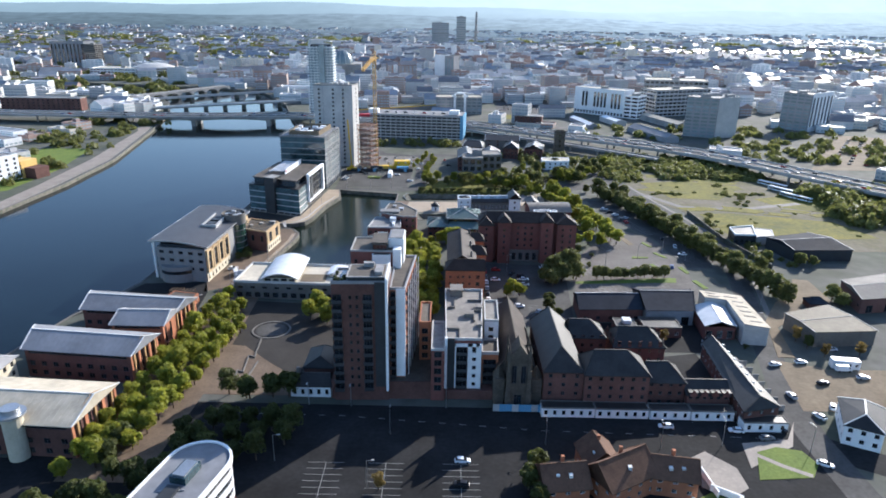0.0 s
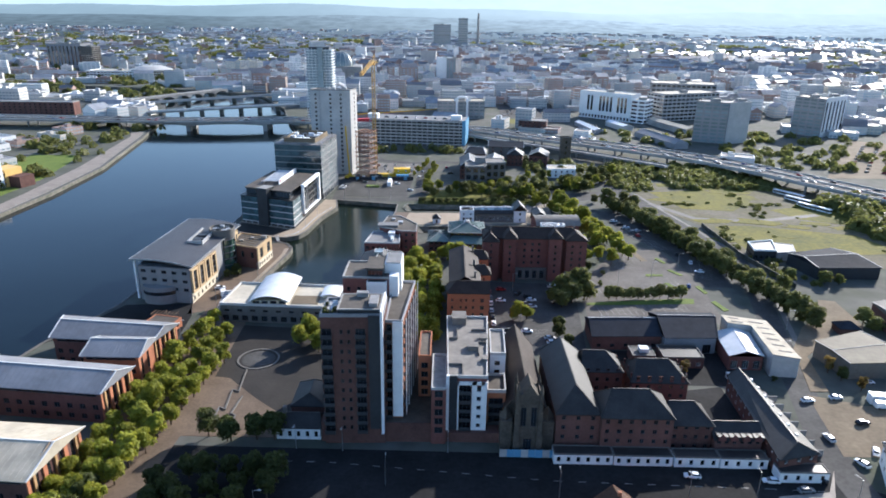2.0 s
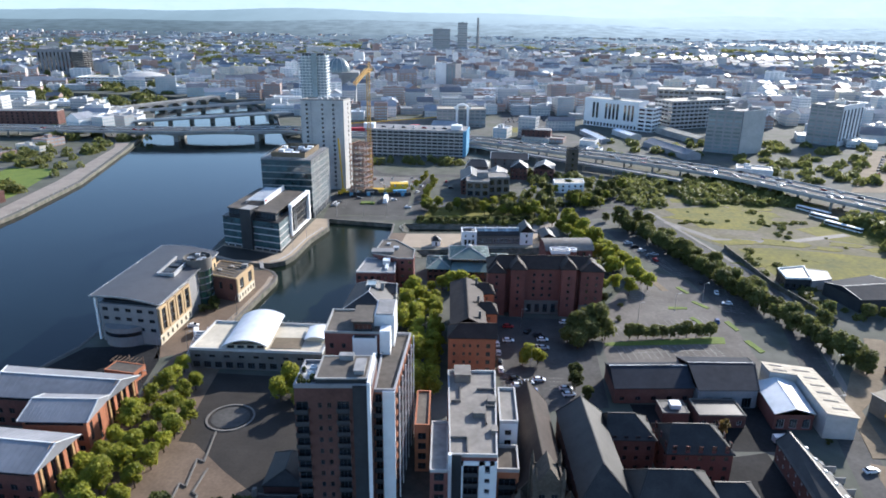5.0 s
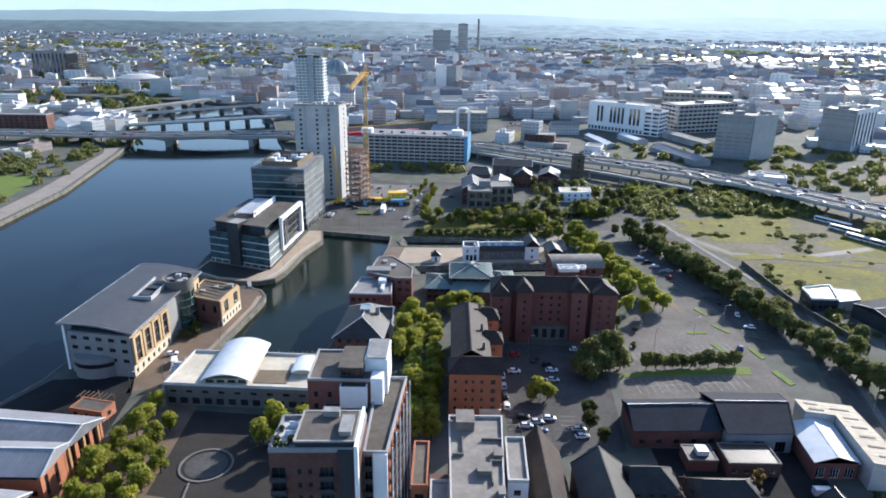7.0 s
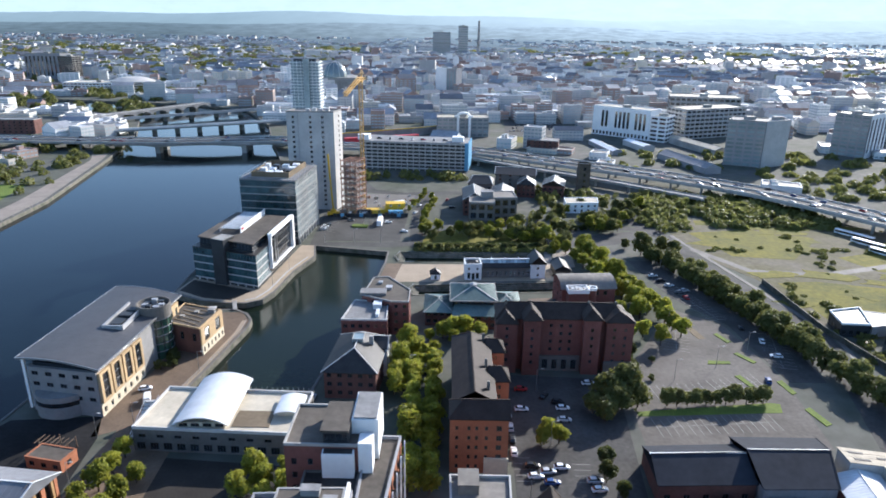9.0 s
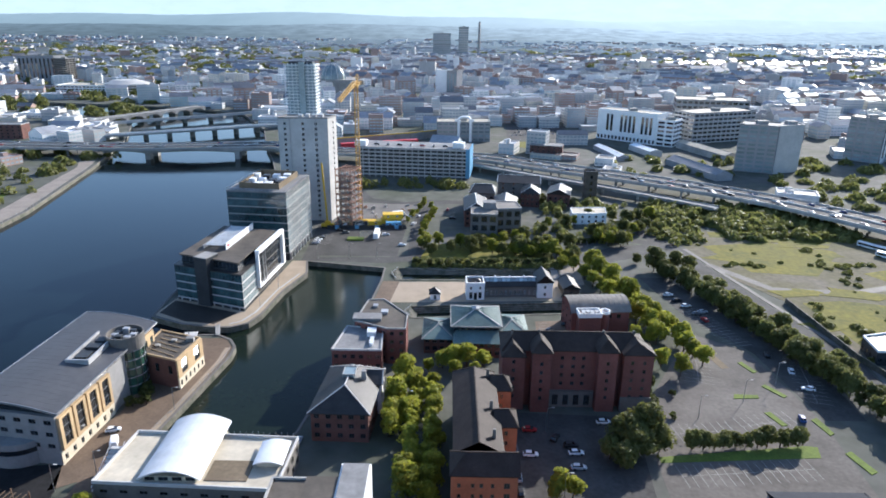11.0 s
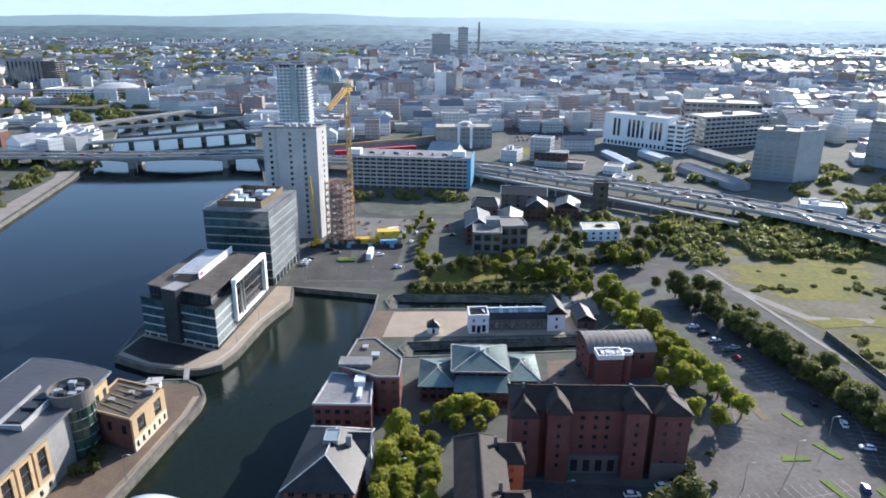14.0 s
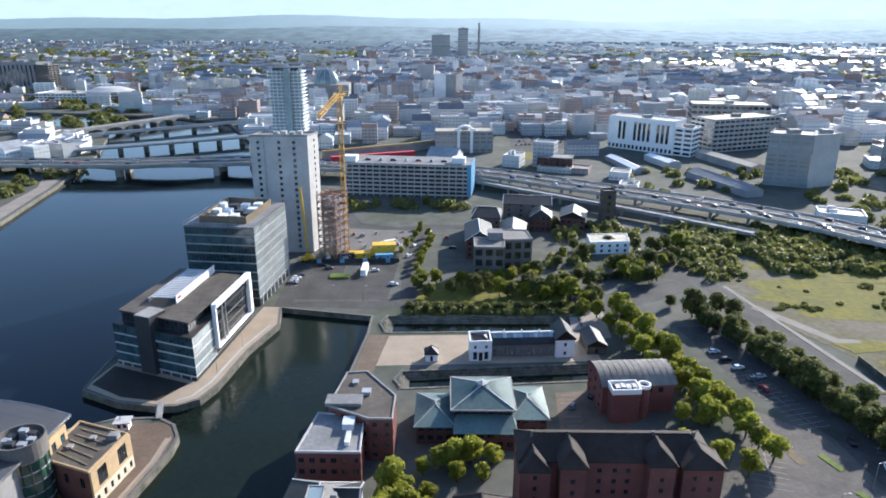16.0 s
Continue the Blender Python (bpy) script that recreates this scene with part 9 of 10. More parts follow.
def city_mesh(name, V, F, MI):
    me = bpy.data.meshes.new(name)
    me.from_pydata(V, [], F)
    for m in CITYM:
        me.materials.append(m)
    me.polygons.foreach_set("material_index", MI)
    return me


LABEL = {"flat": "flat-roofed city office with rows of windows", "gable": "city building with a pitched roof", "shed": "low city hall with a broad pale roof"}
V, F, MI = [], [], []
made = 0


def hwy_y(x):
    for a, b in zip(HW, HW[1:]):
        if a.x <= x <= b.x:
            return a.y + (b.y - a.y) * (x - a.x) / (b.x - a.x)
    return 9999


def street_angle(x, y):
    """Streets run one way through a quarter, another way in the next."""
    k = int(x // 240) * 7 + int(y // 260) * 13
    return (12, -6, -38, 20, 4, -22, 34)[k % 7]


y = 470.0
while y < 1400:
    x = -0.70 * y - 40
    while x < 0.70 * y + 40:
        px, py = x + CITY.uniform(-7, 7), y + CITY.uniform(-6, 6)
        deg = street_angle(px, py) + CITY.uniform(-2, 2)
        kind = CITY.choices(("flat", "gable", "shed"), (6, 3, 2))[0]
        w, d = CITY.uniform(13, 30), CITY.uniform(11, 22)
        if CITY.random() < 0.16:
            w *= 1.9
        h = CITY.uniform(7, 14) if CITY.random() < 0.78 else CITY.uniform(14, 25)
        if kind == "shed":
            w, d, h = w * 1.3, d * 1.3, CITY.uniform(5, 9)
        ok = py > 722 or (px > 40 and py > hwy_y(px) + 34) or (px < -345 and py > 500)
        if py < 722:
            h, kind = min(h, CITY.uniform(4, 8)), "flat"
        if ok and CITY.random() < (0.9 if py > 722 else 0.42) and free(px, py, max(w, d) * 0.56) and not (px < -430 and CITY.random() < 0.3):
            form = "gable" if kind == "gable" else "flat"
            if made >= 295:
                city_block(V, F, MI, px, py, w, d, h, deg, form, True)
            else:
                made += 1
                V1, F1, MI1 = [], [], []
                city_block(V1, F1, MI1, 0, 0, w, d, h, deg, form, False, py < 722)
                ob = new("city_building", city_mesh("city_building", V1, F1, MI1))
                ob.location = (px, py, 0)
                tagged(ob, LABEL[kind], "building", "city buildings")
        x += 30 + CITY.uniform(-3, 6)
    y += 27 + max(0, y - 722) * 0.012

y = 1410.0
while y < 2560:
    step = 31 + (y - 1410) * 0.012
    x = -0.68 * y
    while x < 0.68 * y:
        px, py = x + CITY.uniform(-9, 9), y + CITY.uniform(-9, 9)
        centre_ness = max(0.0, 1 - abs(px - 60) / 700) * max(0.0, 1 - (y - 1400) / 1700)
        h = CITY.uniform(5, 9) + centre_ness * CITY.uniform(0, 16) + (CITY.uniform(8, 20) if CITY.random() < 0.02 else 0)
        kind = "flat" if CITY.random() < 0.45 + 0.4 * centre_ness else "gable"
        w = CITY.uniform(12, 34) * (1.9 if CITY.random() < 0.15 else 1)
        if CITY.random() < (0.82 if px > -500 else 0.55) and free(px, py, 14):
            city_block(V, F, MI, px, py, w, CITY.uniform(9, 20), h, street_angle(px, py) + CITY.uniform(-3, 3), kind, True)
        x += step
    y += step * 0.9
def country_z(y):
    """Height of the ground of the rising country beyond the flat town."""
    return 0 if y < 2640 else 0.2 + 25.8 * (y - 2640) / 860 if y < 3450 else 26 + 56 * (y - 3450) / 800


def far_house(x, y, w, d, h, deg, wall, roof, gable):
    """A suburban house or shed too far off to show its windows."""
    c, s, z = math.cos(radians(deg)), math.sin(radians(deg)), country_z(y)
    k = len(V)
    W, D = w / 2, d / 2
    P = [(-W, -D, z - 3), (W, -D, z - 3), (W, D, z - 3), (-W, D, z - 3), (-W, -D, z + h), (W, -D, z + h), (W, D, z + h), (-W, D, z + h), (-W, 0, z + h + gable), (W, 0, z + h + gable)]
    V.extend((x + u * c - v * s, y + u * s + v * c, q) for u, v, q in P)
    for f, m in (((0, 1, 5, 4), wall), ((1, 2, 6, 9, 5), wall), ((3, 0, 4, 8, 7), wall), ((4, 5, 9, 8), roof), ((6, 7, 8, 9), roof)):
        F.append(tuple(k + i for i in f))
        MI.append(m)


for _ in range(3800):
    py = 2560 + 900 * CITY.random() ** 1.5
    px = CITY.uniform(-0.72, 0.72) * py
    if noise.noise((px / 260, py / 340, 3.0)) > -0.12:
        big = CITY.random() < 0.1
        w = CITY.uniform(30, 70) if big else CITY.uniform(9, 24)
        far_house(px, py, w, w * CITY.uniform(0.4, 0.7), CITY.uniform(6, 11) if big else CITY.uniform(4, 7), street_angle(px, py) + CITY.uniform(-9, 9),
                  CITY.choice((0, 1, 2, 3, 5, 7)), 8 + CITY.choice((1, 1, 3, 2, 4, 0)), 0.6 if big else w * 0.16)
tagged(new("far_city", city_mesh("far_city", V, F, MI)), "distant streets of brick and haze-paled buildings", "distant city", "", "stuff")


# ---- country and hills on the skyline, haze painted as glow ----
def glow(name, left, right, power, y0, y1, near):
    """A glowing plain distance: haze in its colour, soft mottling, paler towards the sun."""
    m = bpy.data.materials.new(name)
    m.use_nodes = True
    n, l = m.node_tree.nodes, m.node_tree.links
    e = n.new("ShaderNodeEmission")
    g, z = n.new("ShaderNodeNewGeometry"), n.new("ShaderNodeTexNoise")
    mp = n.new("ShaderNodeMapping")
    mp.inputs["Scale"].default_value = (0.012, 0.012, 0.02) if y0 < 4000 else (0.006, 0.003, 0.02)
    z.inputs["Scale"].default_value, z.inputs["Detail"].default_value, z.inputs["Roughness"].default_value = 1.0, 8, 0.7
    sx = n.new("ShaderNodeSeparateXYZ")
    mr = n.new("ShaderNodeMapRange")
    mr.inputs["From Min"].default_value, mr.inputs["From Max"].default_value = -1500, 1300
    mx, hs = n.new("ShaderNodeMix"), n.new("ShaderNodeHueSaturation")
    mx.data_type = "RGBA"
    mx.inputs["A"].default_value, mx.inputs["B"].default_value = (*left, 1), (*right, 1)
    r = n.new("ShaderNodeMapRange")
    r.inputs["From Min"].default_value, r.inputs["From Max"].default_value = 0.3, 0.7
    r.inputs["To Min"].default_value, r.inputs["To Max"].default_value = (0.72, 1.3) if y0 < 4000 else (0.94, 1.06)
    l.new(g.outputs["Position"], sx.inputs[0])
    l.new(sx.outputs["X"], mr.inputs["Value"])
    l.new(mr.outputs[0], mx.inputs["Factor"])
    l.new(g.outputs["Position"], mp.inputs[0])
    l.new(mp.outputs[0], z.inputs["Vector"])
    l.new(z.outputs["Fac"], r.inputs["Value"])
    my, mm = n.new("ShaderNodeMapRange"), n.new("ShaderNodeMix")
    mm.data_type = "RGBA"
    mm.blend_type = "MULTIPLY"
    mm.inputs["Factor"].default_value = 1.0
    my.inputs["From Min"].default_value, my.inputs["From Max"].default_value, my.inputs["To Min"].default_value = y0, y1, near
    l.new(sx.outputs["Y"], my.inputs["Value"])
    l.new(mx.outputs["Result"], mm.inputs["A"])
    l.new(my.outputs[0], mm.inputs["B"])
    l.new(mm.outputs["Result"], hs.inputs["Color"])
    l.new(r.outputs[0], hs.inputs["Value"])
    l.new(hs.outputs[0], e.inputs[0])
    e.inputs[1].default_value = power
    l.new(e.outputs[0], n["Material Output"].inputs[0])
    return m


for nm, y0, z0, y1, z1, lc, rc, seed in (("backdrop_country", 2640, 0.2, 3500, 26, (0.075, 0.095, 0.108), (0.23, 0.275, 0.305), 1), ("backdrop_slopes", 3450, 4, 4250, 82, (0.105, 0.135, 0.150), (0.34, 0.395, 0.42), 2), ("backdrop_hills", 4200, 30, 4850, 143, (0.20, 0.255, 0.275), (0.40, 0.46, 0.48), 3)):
    bm = bmesh.new()
    rg = random.Random(seed)
    pv = None
    for i in range(141):
        xx = -4200 + 60 * i
        hh = z1 + (0.06 * z1 + 3) * (math.sin(xx / 610 + seed) + 0.6 * math.sin(xx / 233 + 2 * seed)) + rg.uniform(-1.6, 1.6)
        cur = (bm.verts.new((xx, y0, z0)), bm.verts.new((xx, y1, hh)))
        if pv:
            bm.faces.new((pv[0], cur[0], cur[1], pv[1]))
        pv = cur
    solid(nm, bm, glow(nm, lc, rc, 1.0, y0, y1, (0.62, 0.72, 0.85)[seed - 1]), "distant country and hills, pale haze in their glow", "distant hills")
# A glowing sheet stands in for the low sky and its haze.
bm = bmesh.new()
face(bm, [(-4700, 4920, 0), (4700, 4920, 0), (4700, 4920, 420), (-4700, 4920, 420)])
solid("backdrop_sky", bm, glow("backdrop_sky", (0.40, 0.475, 0.485), (0.43, 0.495, 0.50), 1.0, 4800, 4950, 1.0), "pale milky sky low over the horizon", "sky")
# ---- trees ----
def leaf_mesh(name, seed, r, hgt, base, n_lobes, per, size, mat, squash=0.85):
    """A crown of lobes, each a loose shell of bent leaf sprays, with an uneven outline and gaps."""
    rg = np.random.default_rng(seed)
    V, F = [], []
    for _ in range(n_lobes):
        a, k = rg.uniform(0, 2 * np.pi), np.sqrt(rg.uniform(0, 1)) * 0.62
        zc = rg.uniform(0.18, 0.82)
        wide = 1 - abs(zc - 0.42) * 0.9
        c = np.array([np.cos(a) * r * k * wide, np.sin(a) * r * k * wide, base + hgt * zc])
        lr = r * rg.uniform(0.26, 0.5)
        d = rg.normal(size=(per, 3))
        d /= np.linalg.norm(d, axis=1)[:, None]
        d[:, 2] = np.where(d[:, 2] < -0.5, -d[:, 2], d[:, 2])
        p = c + d * lr * rg.uniform(0.6, 1.08, (per, 1)) * np.array([1, 1, squash])
        s = size * rg.uniform(0.6, 1.3, per)
        nrm = d + rg.normal(size=(per, 3)) * 0.55
        nrm /= np.linalg.norm(nrm, axis=1)[:, None]
        t = np.cross(nrm, rg.normal(size=(per, 3)))
        t /= np.linalg.norm(t, axis=1)[:, None] + 1e-9
        b = np.cross(nrm, t)
        for i in range(per):
            k0 = len(V)
            q = p[i]
            V += [tuple(q - t[i] * s[i]), tuple(q + b[i] * s[i] * 0.6 - nrm[i] * s[i] * 0.25), tuple(q + t[i] * s[i]), tuple(q - b[i] * s[i] * 0.6 - nrm[i] * s[i] * 0.2), ]
            F += [(k0, k0 + 1, k0 + 2), (k0, k0 + 2, k0 + 3)]
    me = bpy.data.meshes.new(name)
    me.from_pydata(V, [], F)
    me.materials.append(mat)
    return me


def tree_proto(seed, height, r, mat, label, n_lobes=18, per=105, size=0.44, base=None):
    rg = random.Random(seed)
    th = thing("tree", 0, 0, -50, label, "tree")
    base = height * 0.2 if base is None else base
    bm = bmesh.new()
    cyl(bm, 0, 0, 0, height * 0.35, 0.24, 8, 0.17)
    cyl(bm, 0, 0, height * 0.35, height * 0.75, 0.17, 7, 0.05)
    for i in range(6):
        a = i * 1.05 + rg.uniform(-0.3, 0.3)
        z = height * rg.uniform(0.26, 0.48)
        beam(bm, (0, 0, z), (math.cos(a) * r * 0.6, math.sin(a) * r * 0.6, z + height * 0.25), 0.13)
    me = mesh_of("trunk", bm, M["bark"])
    tk = new("trunk", me)
    tk.parent = th
    cr = new("crown", leaf_mesh("crown", seed, r, height - base, base, n_lobes, per, size, mat))
    cr.parent = th
    return th


LIME = [tree_proto(s, h, r, M["leaf"], "young lime tree with yellow-green leaves in a paved bed") for s, h, r in ((1, 8.0, 3.6), (2, 7.4, 3.3), (3, 9.0, 3.9), (4, 7.8, 3.7))]
GREEN = [tree_proto(s, h, r, M["leafd"], "dark green broadleaf tree with an uneven crown", 18, 105, 0.48) for s, h, r in ((11, 8.5, 3.8), (12, 7.4, 3.4), (13, 9.6, 4.3))]
STREETT = [tree_proto(s, h, r, M["leafm"], "bushy street tree with dull green leaves", 22, 100, 0.5, 1.2) for s, h, r in ((41, 8.2, 4.2), (42, 7.4, 3.8), (43, 9.0, 4.5))]
GOLD = [tree_proto(s, h, r, M["leafa"], "small tree with yellowing autumn leaves", 11, 80, 0.36) for s, h, r in ((21, 5.2, 2.2), (22, 6.2, 2.6))]
BUSH = [tree_proto(s, h, r, M["leafd"], "low dark green shrub", 8, 70, 0.36, 0.1) for s, h, r in ((31, 2.6, 1.9), (32, 3.2, 2.3))]
TR = random.Random(77)
USED = set()


def plant(kind, x, y, k=1.0, z=0.0, group=""):
    """One tree of a kind at a place, turned and scaled at random."""
    p = TR.choice(kind)
    s = k * TR.uniform(0.84, 1.16)
    if p not in USED:
        USED.add(p)
        ob = p
        ob.matrix_basis = pose(x, y, z, 0, 0, TR.uniform(0, 360))
    else:
        ob = copy_thing(p, pose(x, y, z, 0, 0, TR.uniform(0, 360)))
    ob.scale = (s, s, s * TR.uniform(0.92, 1.1))
    if group:
        tagged(ob, group=group)
    return ob


def row(kind, pts, step, jit=0.8, k=1.0, group=""):
    for a, b in zip(pts, pts[1:]):
        L = math.dist(a, b)
        n = max(1, round(L / step))
        for i in range(n):
            f = (i + 0.5) / n
            plant(kind, a[0] + (b[0] - a[0]) * f + TR.uniform(-jit, jit), a[1] + (b[1] - a[1]) * f + TR.uniform(-jit, jit), k, group=group)


AV = "lime trees along the avenue"
row(LIME, [(-97, 138), (-93, 180), (-90, 222), (-87, 256)], 7.0, 0.7, 1.0, AV)
row(LIME, [(-90, 142), (-86, 180), (-83, 218), (-80, 246)], 7.0, 0.7, 1.0, AV)
row(LIME, [(-84, 150), (-79.5, 184), (-76, 220), (-73, 226)], 7.0, 0.7, 1.0, AV)
for x, y in ((-51, 236), (-46, 240), (-41, 244), (-50, 245), (-44, 233), (-39, 236)):
    plant(LIME, x, y, 0.95, group="lime trees on the plaza")
for x, y in ((-66, 182), (-60, 180), (-53, 183), (-72, 160), (-66, 154), (-70, 145), (-76, 138), (-80, 128), (-88, 130)):
    plant(GREEN, x, y, 0.95)
for x, y in ((-65, 164), (-59, 180), (-52, 181), (-47, 181), (-60, 163), (-54, 164), (-48, 163.5), (-42, 163), (-57, 157), (-50, 158), (-43, 157), (-62, 150), (-55, 149), (-49, 150)):
    plant(GREEN, x, y, 1.0)
for i in range(22):
    yy = TR.uniform(112, 178)
    plant(GREEN, TR.uniform(-92, -69 if yy < 146 else -60), yy if yy < 160 else yy - 20, 0.95)
for x, y in ((-98, 302), (-96, 306), (-97, 310), (-94, 303), (-99, 315), (-95, 309)):
    plant(BUSH, x, y, 1.2)
for x, y in ((26, 146), (29, 139), (25, 133), (23, 140)):
    plant(GREEN, x, y, 0.8)
plant(GOLD, -15, 139, 0.9)
CT = "lime trees in the dock court"
row(LIME, [(-16, 286), (-14, 320)], 5.2, 0.8, 1.05, CT)
row(LIME, [(-11, 288), (-9.5, 318)], 5.2, 0.8, 1.0, CT)
row(LIME, [(-4, 262), (-3.5, 318)], 5.6, 0.7, 1.0, CT)
row(LIME, [(-9.5, 236), (-9.5, 286)], 6.0, 0.8, 1.1, CT)
row(LIME, [(-4, 236), (-4, 262)], 6.0, 0.8, 1.0, CT)
row(LIME, [(-7, 326), (0, 330), (15, 331)], 5.0, 1.0, 0.95, CT)
row(LIME, [(1, 322), (12, 324)], 5.0, 1.0, 0.9, CT)
DV = "lime trees beside the car park drive"
row(LIME, [(70, 436), (75, 404), (85, 366), (92, 330)], 6.5, 1.2, 1.2, DV)
row(LIME, [(64, 420), (69, 396), (76, 372), (80, 345)], 8.5, 1.2, 1.15, DV)
for x, y in ((72, 352), (77, 350), (70, 330), (76, 332), (66, 336), (81, 326)):
    plant(LIME, x, y, 0.95)
ST = "street trees along the side street"
row(STREETT, [(101, 432), (113, 400), (121, 364), (127.5, 334), (135, 306), (139, 286), (147, 258)], 4.6, 1.6, 1.15, ST)
row(STREETT, [(113, 420), (123, 384), (131, 348), (138, 322)], 6.0, 1.8, 1.0, ST)
row(BUSH, [(101, 432), (113, 400), (121, 364), (127.5, 334), (135, 306), (147, 258)], 7.5, 2.0, 1.2, "shrubs under the street trees")
row(BUSH, [(64, 318), (66, 306), (62, 300)], 1.8, 0.4, 1.1, "hedge beside the brick block")
row(STREETT, [(69, 284), (104, 286.5)], 3.2, 0.5, 0.72, "clipped trees on the grass strip")
for x, y, k in ((49, 275, 1.25), (54, 280, 1.35), (57, 286, 1.3), (51, 283, 1.2), (61, 283, 0.95), (46, 279, 1.0)):
    plant(STREETT, x, y, k)
for x, y in ((27.5, 262), (29.5, 264), (33, 263), (43, 246), (44, 252), (46, 240)):
    plant(LIME if y > 255 else GREEN, x, y, 0.8)
for x, y in ((82, 222), (132.4, 225), (137, 213), (150, 214)):
    plant(GOLD, x, y, 0.95)
for x, y in ((111, 218.5), (134, 219.5), (68, 318), (65, 308), (74, 313), (70, 300)):
    plant(BUSH if TR.random() < 0.5 else GREEN, x, y, 0.7)
BK = "trees on the grassy bank"
for i in range(40):
    plant(LIME if i % 3 else STREETT, TR.uniform(-14, 58), TR.uniform(446, 472), 0.95, group=BK)
row(BUSH, [(-16, 433), (52, 435)], 5, 1.5, 1.3, "shrubs along the dock edge")
row(LIME, [(-14, 476), (-9, 540)], 8, 1.5, 0.75)
row(LIME, [(-24, 502), (-14, 556)], 9, 1.0, 0.6)
for x, y in ((57, 432), (60, 440), (54, 446), (62, 428), (88, 468), (92, 474), (84, 474), (96, 468)):
    plant(LIME, x, y, 1.05)


for x, y, k in ((95, 466, 0.9), (99, 470, 0.8), (90, 470, 0.8), (86, 482, 1.1), (82, 486, 1.0), (107, 488, 1.0), (111, 492, 0.9), (103, 494, 1.1), (75, 506, 0.9), (70, 502, 0.8), (86, 516, 0.9), (100, 514, 1.0), (108, 508, 1.1),
                (116, 515, 1.2), (124, 520, 1.1), (62, 469, 0.9), (66, 462, 0.9), (64, 452, 0.9), (66, 446, 1.0), (62, 440, 0.8), (67, 516, 0.8), (60, 498, 0.9), (56, 488, 0.8), (116, 500, 1.0), (114, 434, 1.0), (104, 418, 0.9), (118, 428, 1.0), (96, 440, 0.7)):
    plant(LIME if TR.random() < 0.35 else STREETT, x + TR.uniform(-1, 1), y + TR.uniform(-1, 1), k)
for x, y, k in ((158, 307, 0.9), (174, 306, 0.85), (180, 305, 0.7), (166.5, 263, 0.95), (167.5, 257, 0.9), (150, 296, 0.8)):
    plant(STREETT, x, y, k)
row(BUSH, [(70, 470), (84, 474), (96, 476)], 2.6, 0.6, 1.2, "hedge round the small car park")


def scrub(name, areas, label, seed, mat, size=1.0):
    """Thickets and far woods: one mass of leaf sprays."""
    rg = np.random.default_rng(seed)
    V, F = [], []
    for x0, y0, x1, y1, n, r, hmax in areas:
        for _ in range(n):
            c = np.array([rg.uniform(x0, x1), rg.uniform(y0, y1), 0.0])
            rr = r * rg.uniform(0.6, 1.3)
            hh = hmax * rg.uniform(0.55, 1.1)
            m = 90
            d = rg.normal(size=(m, 3))
            d /= np.linalg.norm(d, axis=1)[:, None]
            d[:, 2] = np.abs(d[:, 2])
            p = c + d * np.array([rr, rr, hh]) * rg.uniform(0.7, 1.08, (m, 1))
            nrm = d + rg.normal(size=(m, 3)) * 0.5
            nrm /= np.linalg.norm(nrm, axis=1)[:, None]
            t = np.cross(nrm, rg.normal(size=(m, 3)))
            t /= np.linalg.norm(t, axis=1)[:, None]
            b = np.cross(nrm, t)
            s = size * rr * 0.29 * rg.uniform(0.6, 1.3, m)
            for i in range(m):
                k0 = len(V)
                V += [tuple(p[i] - t[i] * s[i]), tuple(p[i] + b[i] * s[i] * 0.7), tuple(p[i] + t[i] * s[i]), tuple(p[i] - b[i] * s[i] * 0.7)]
                F += [(k0, k0 + 1, k0 + 2), (k0, k0 + 2, k0 + 3)]
    me = bpy.data.meshes.new(name)
    me.from_pydata(V, [], F)
    me.materials.append(mat)
    return tagged(new(name, me), label, "thicket", "", "stuff")


scrub("thicket", [(128, 505, 215, 555, 210, 4.5, 5.5), (160, 480, 235, 520, 120, 4, 4.5), (240, 372, 330, 450, 190, 6, 9), (118, 470, 150, 530, 40, 3.5, 4), (-16, 430.5, 56, 440, 190, 2.0, 2.4), (50, 474, 118, 506, 26, 3.2, 6), (44, 526, 118, 560, 40, 3.2, 6), (-66, 594, 12, 612, 18, 4, 6), (-362, 430, -285, 700, 44, 4, 6), (130, 640, 420, 720, 46, 5, 6), (250, 540, 420, 640, 60, 5, 6)], "dark green scrub wood beside the elevated road", 5, M["leafm"])
scrub("rough_scrub", [(132, 400, 260, 500, 20, 1.2, 0.8), (158, 345, 260, 400, 10, 1.2, 0.8), (153, 300, 170, 392, 26, 2.4, 2.6), (140, 436, 250, 444, 34, 2.0, 1.3), (188, 400, 198, 500, 26, 2.0, 1.5)], "low tussocks and bushes on the waste ground", 6, M["leafm"])
scrub("far_woods", [(-900, 900, -380, 1500, 240, 9, 9), (-1900, 1500, -300, 2600, 520, 15, 11), (300, 1400, 1800, 2600, 300, 15, 10), (-2600, 2560, -200, 3400, 420, 22, 12), (-200, 2600, 2400, 3300, 200, 22, 11), (-400, 560, -300, 760, 40, 6, 7)], "distant trees among the houses", 7, M["leafm"])
# the farthest trees stand as one grove
TREES = sorted((o for o in bpy.data.objects if o.get("category") == "tree" and o.location.z > -5), key=lambda o: o.location.y)
for o in [o for o in bpy.data.objects if o.get("category") == "tree" and o.location.z < -5]:
    for c in list(o.children):
        bpy.data.objects.remove(c)
    bpy.data.objects.remove(o)
FARV, FARF, FARM, base = [], [], [], 0
GM = [M["bark"], M["leaf"], M["leafd"], M["leafm"], M["leafa"]]
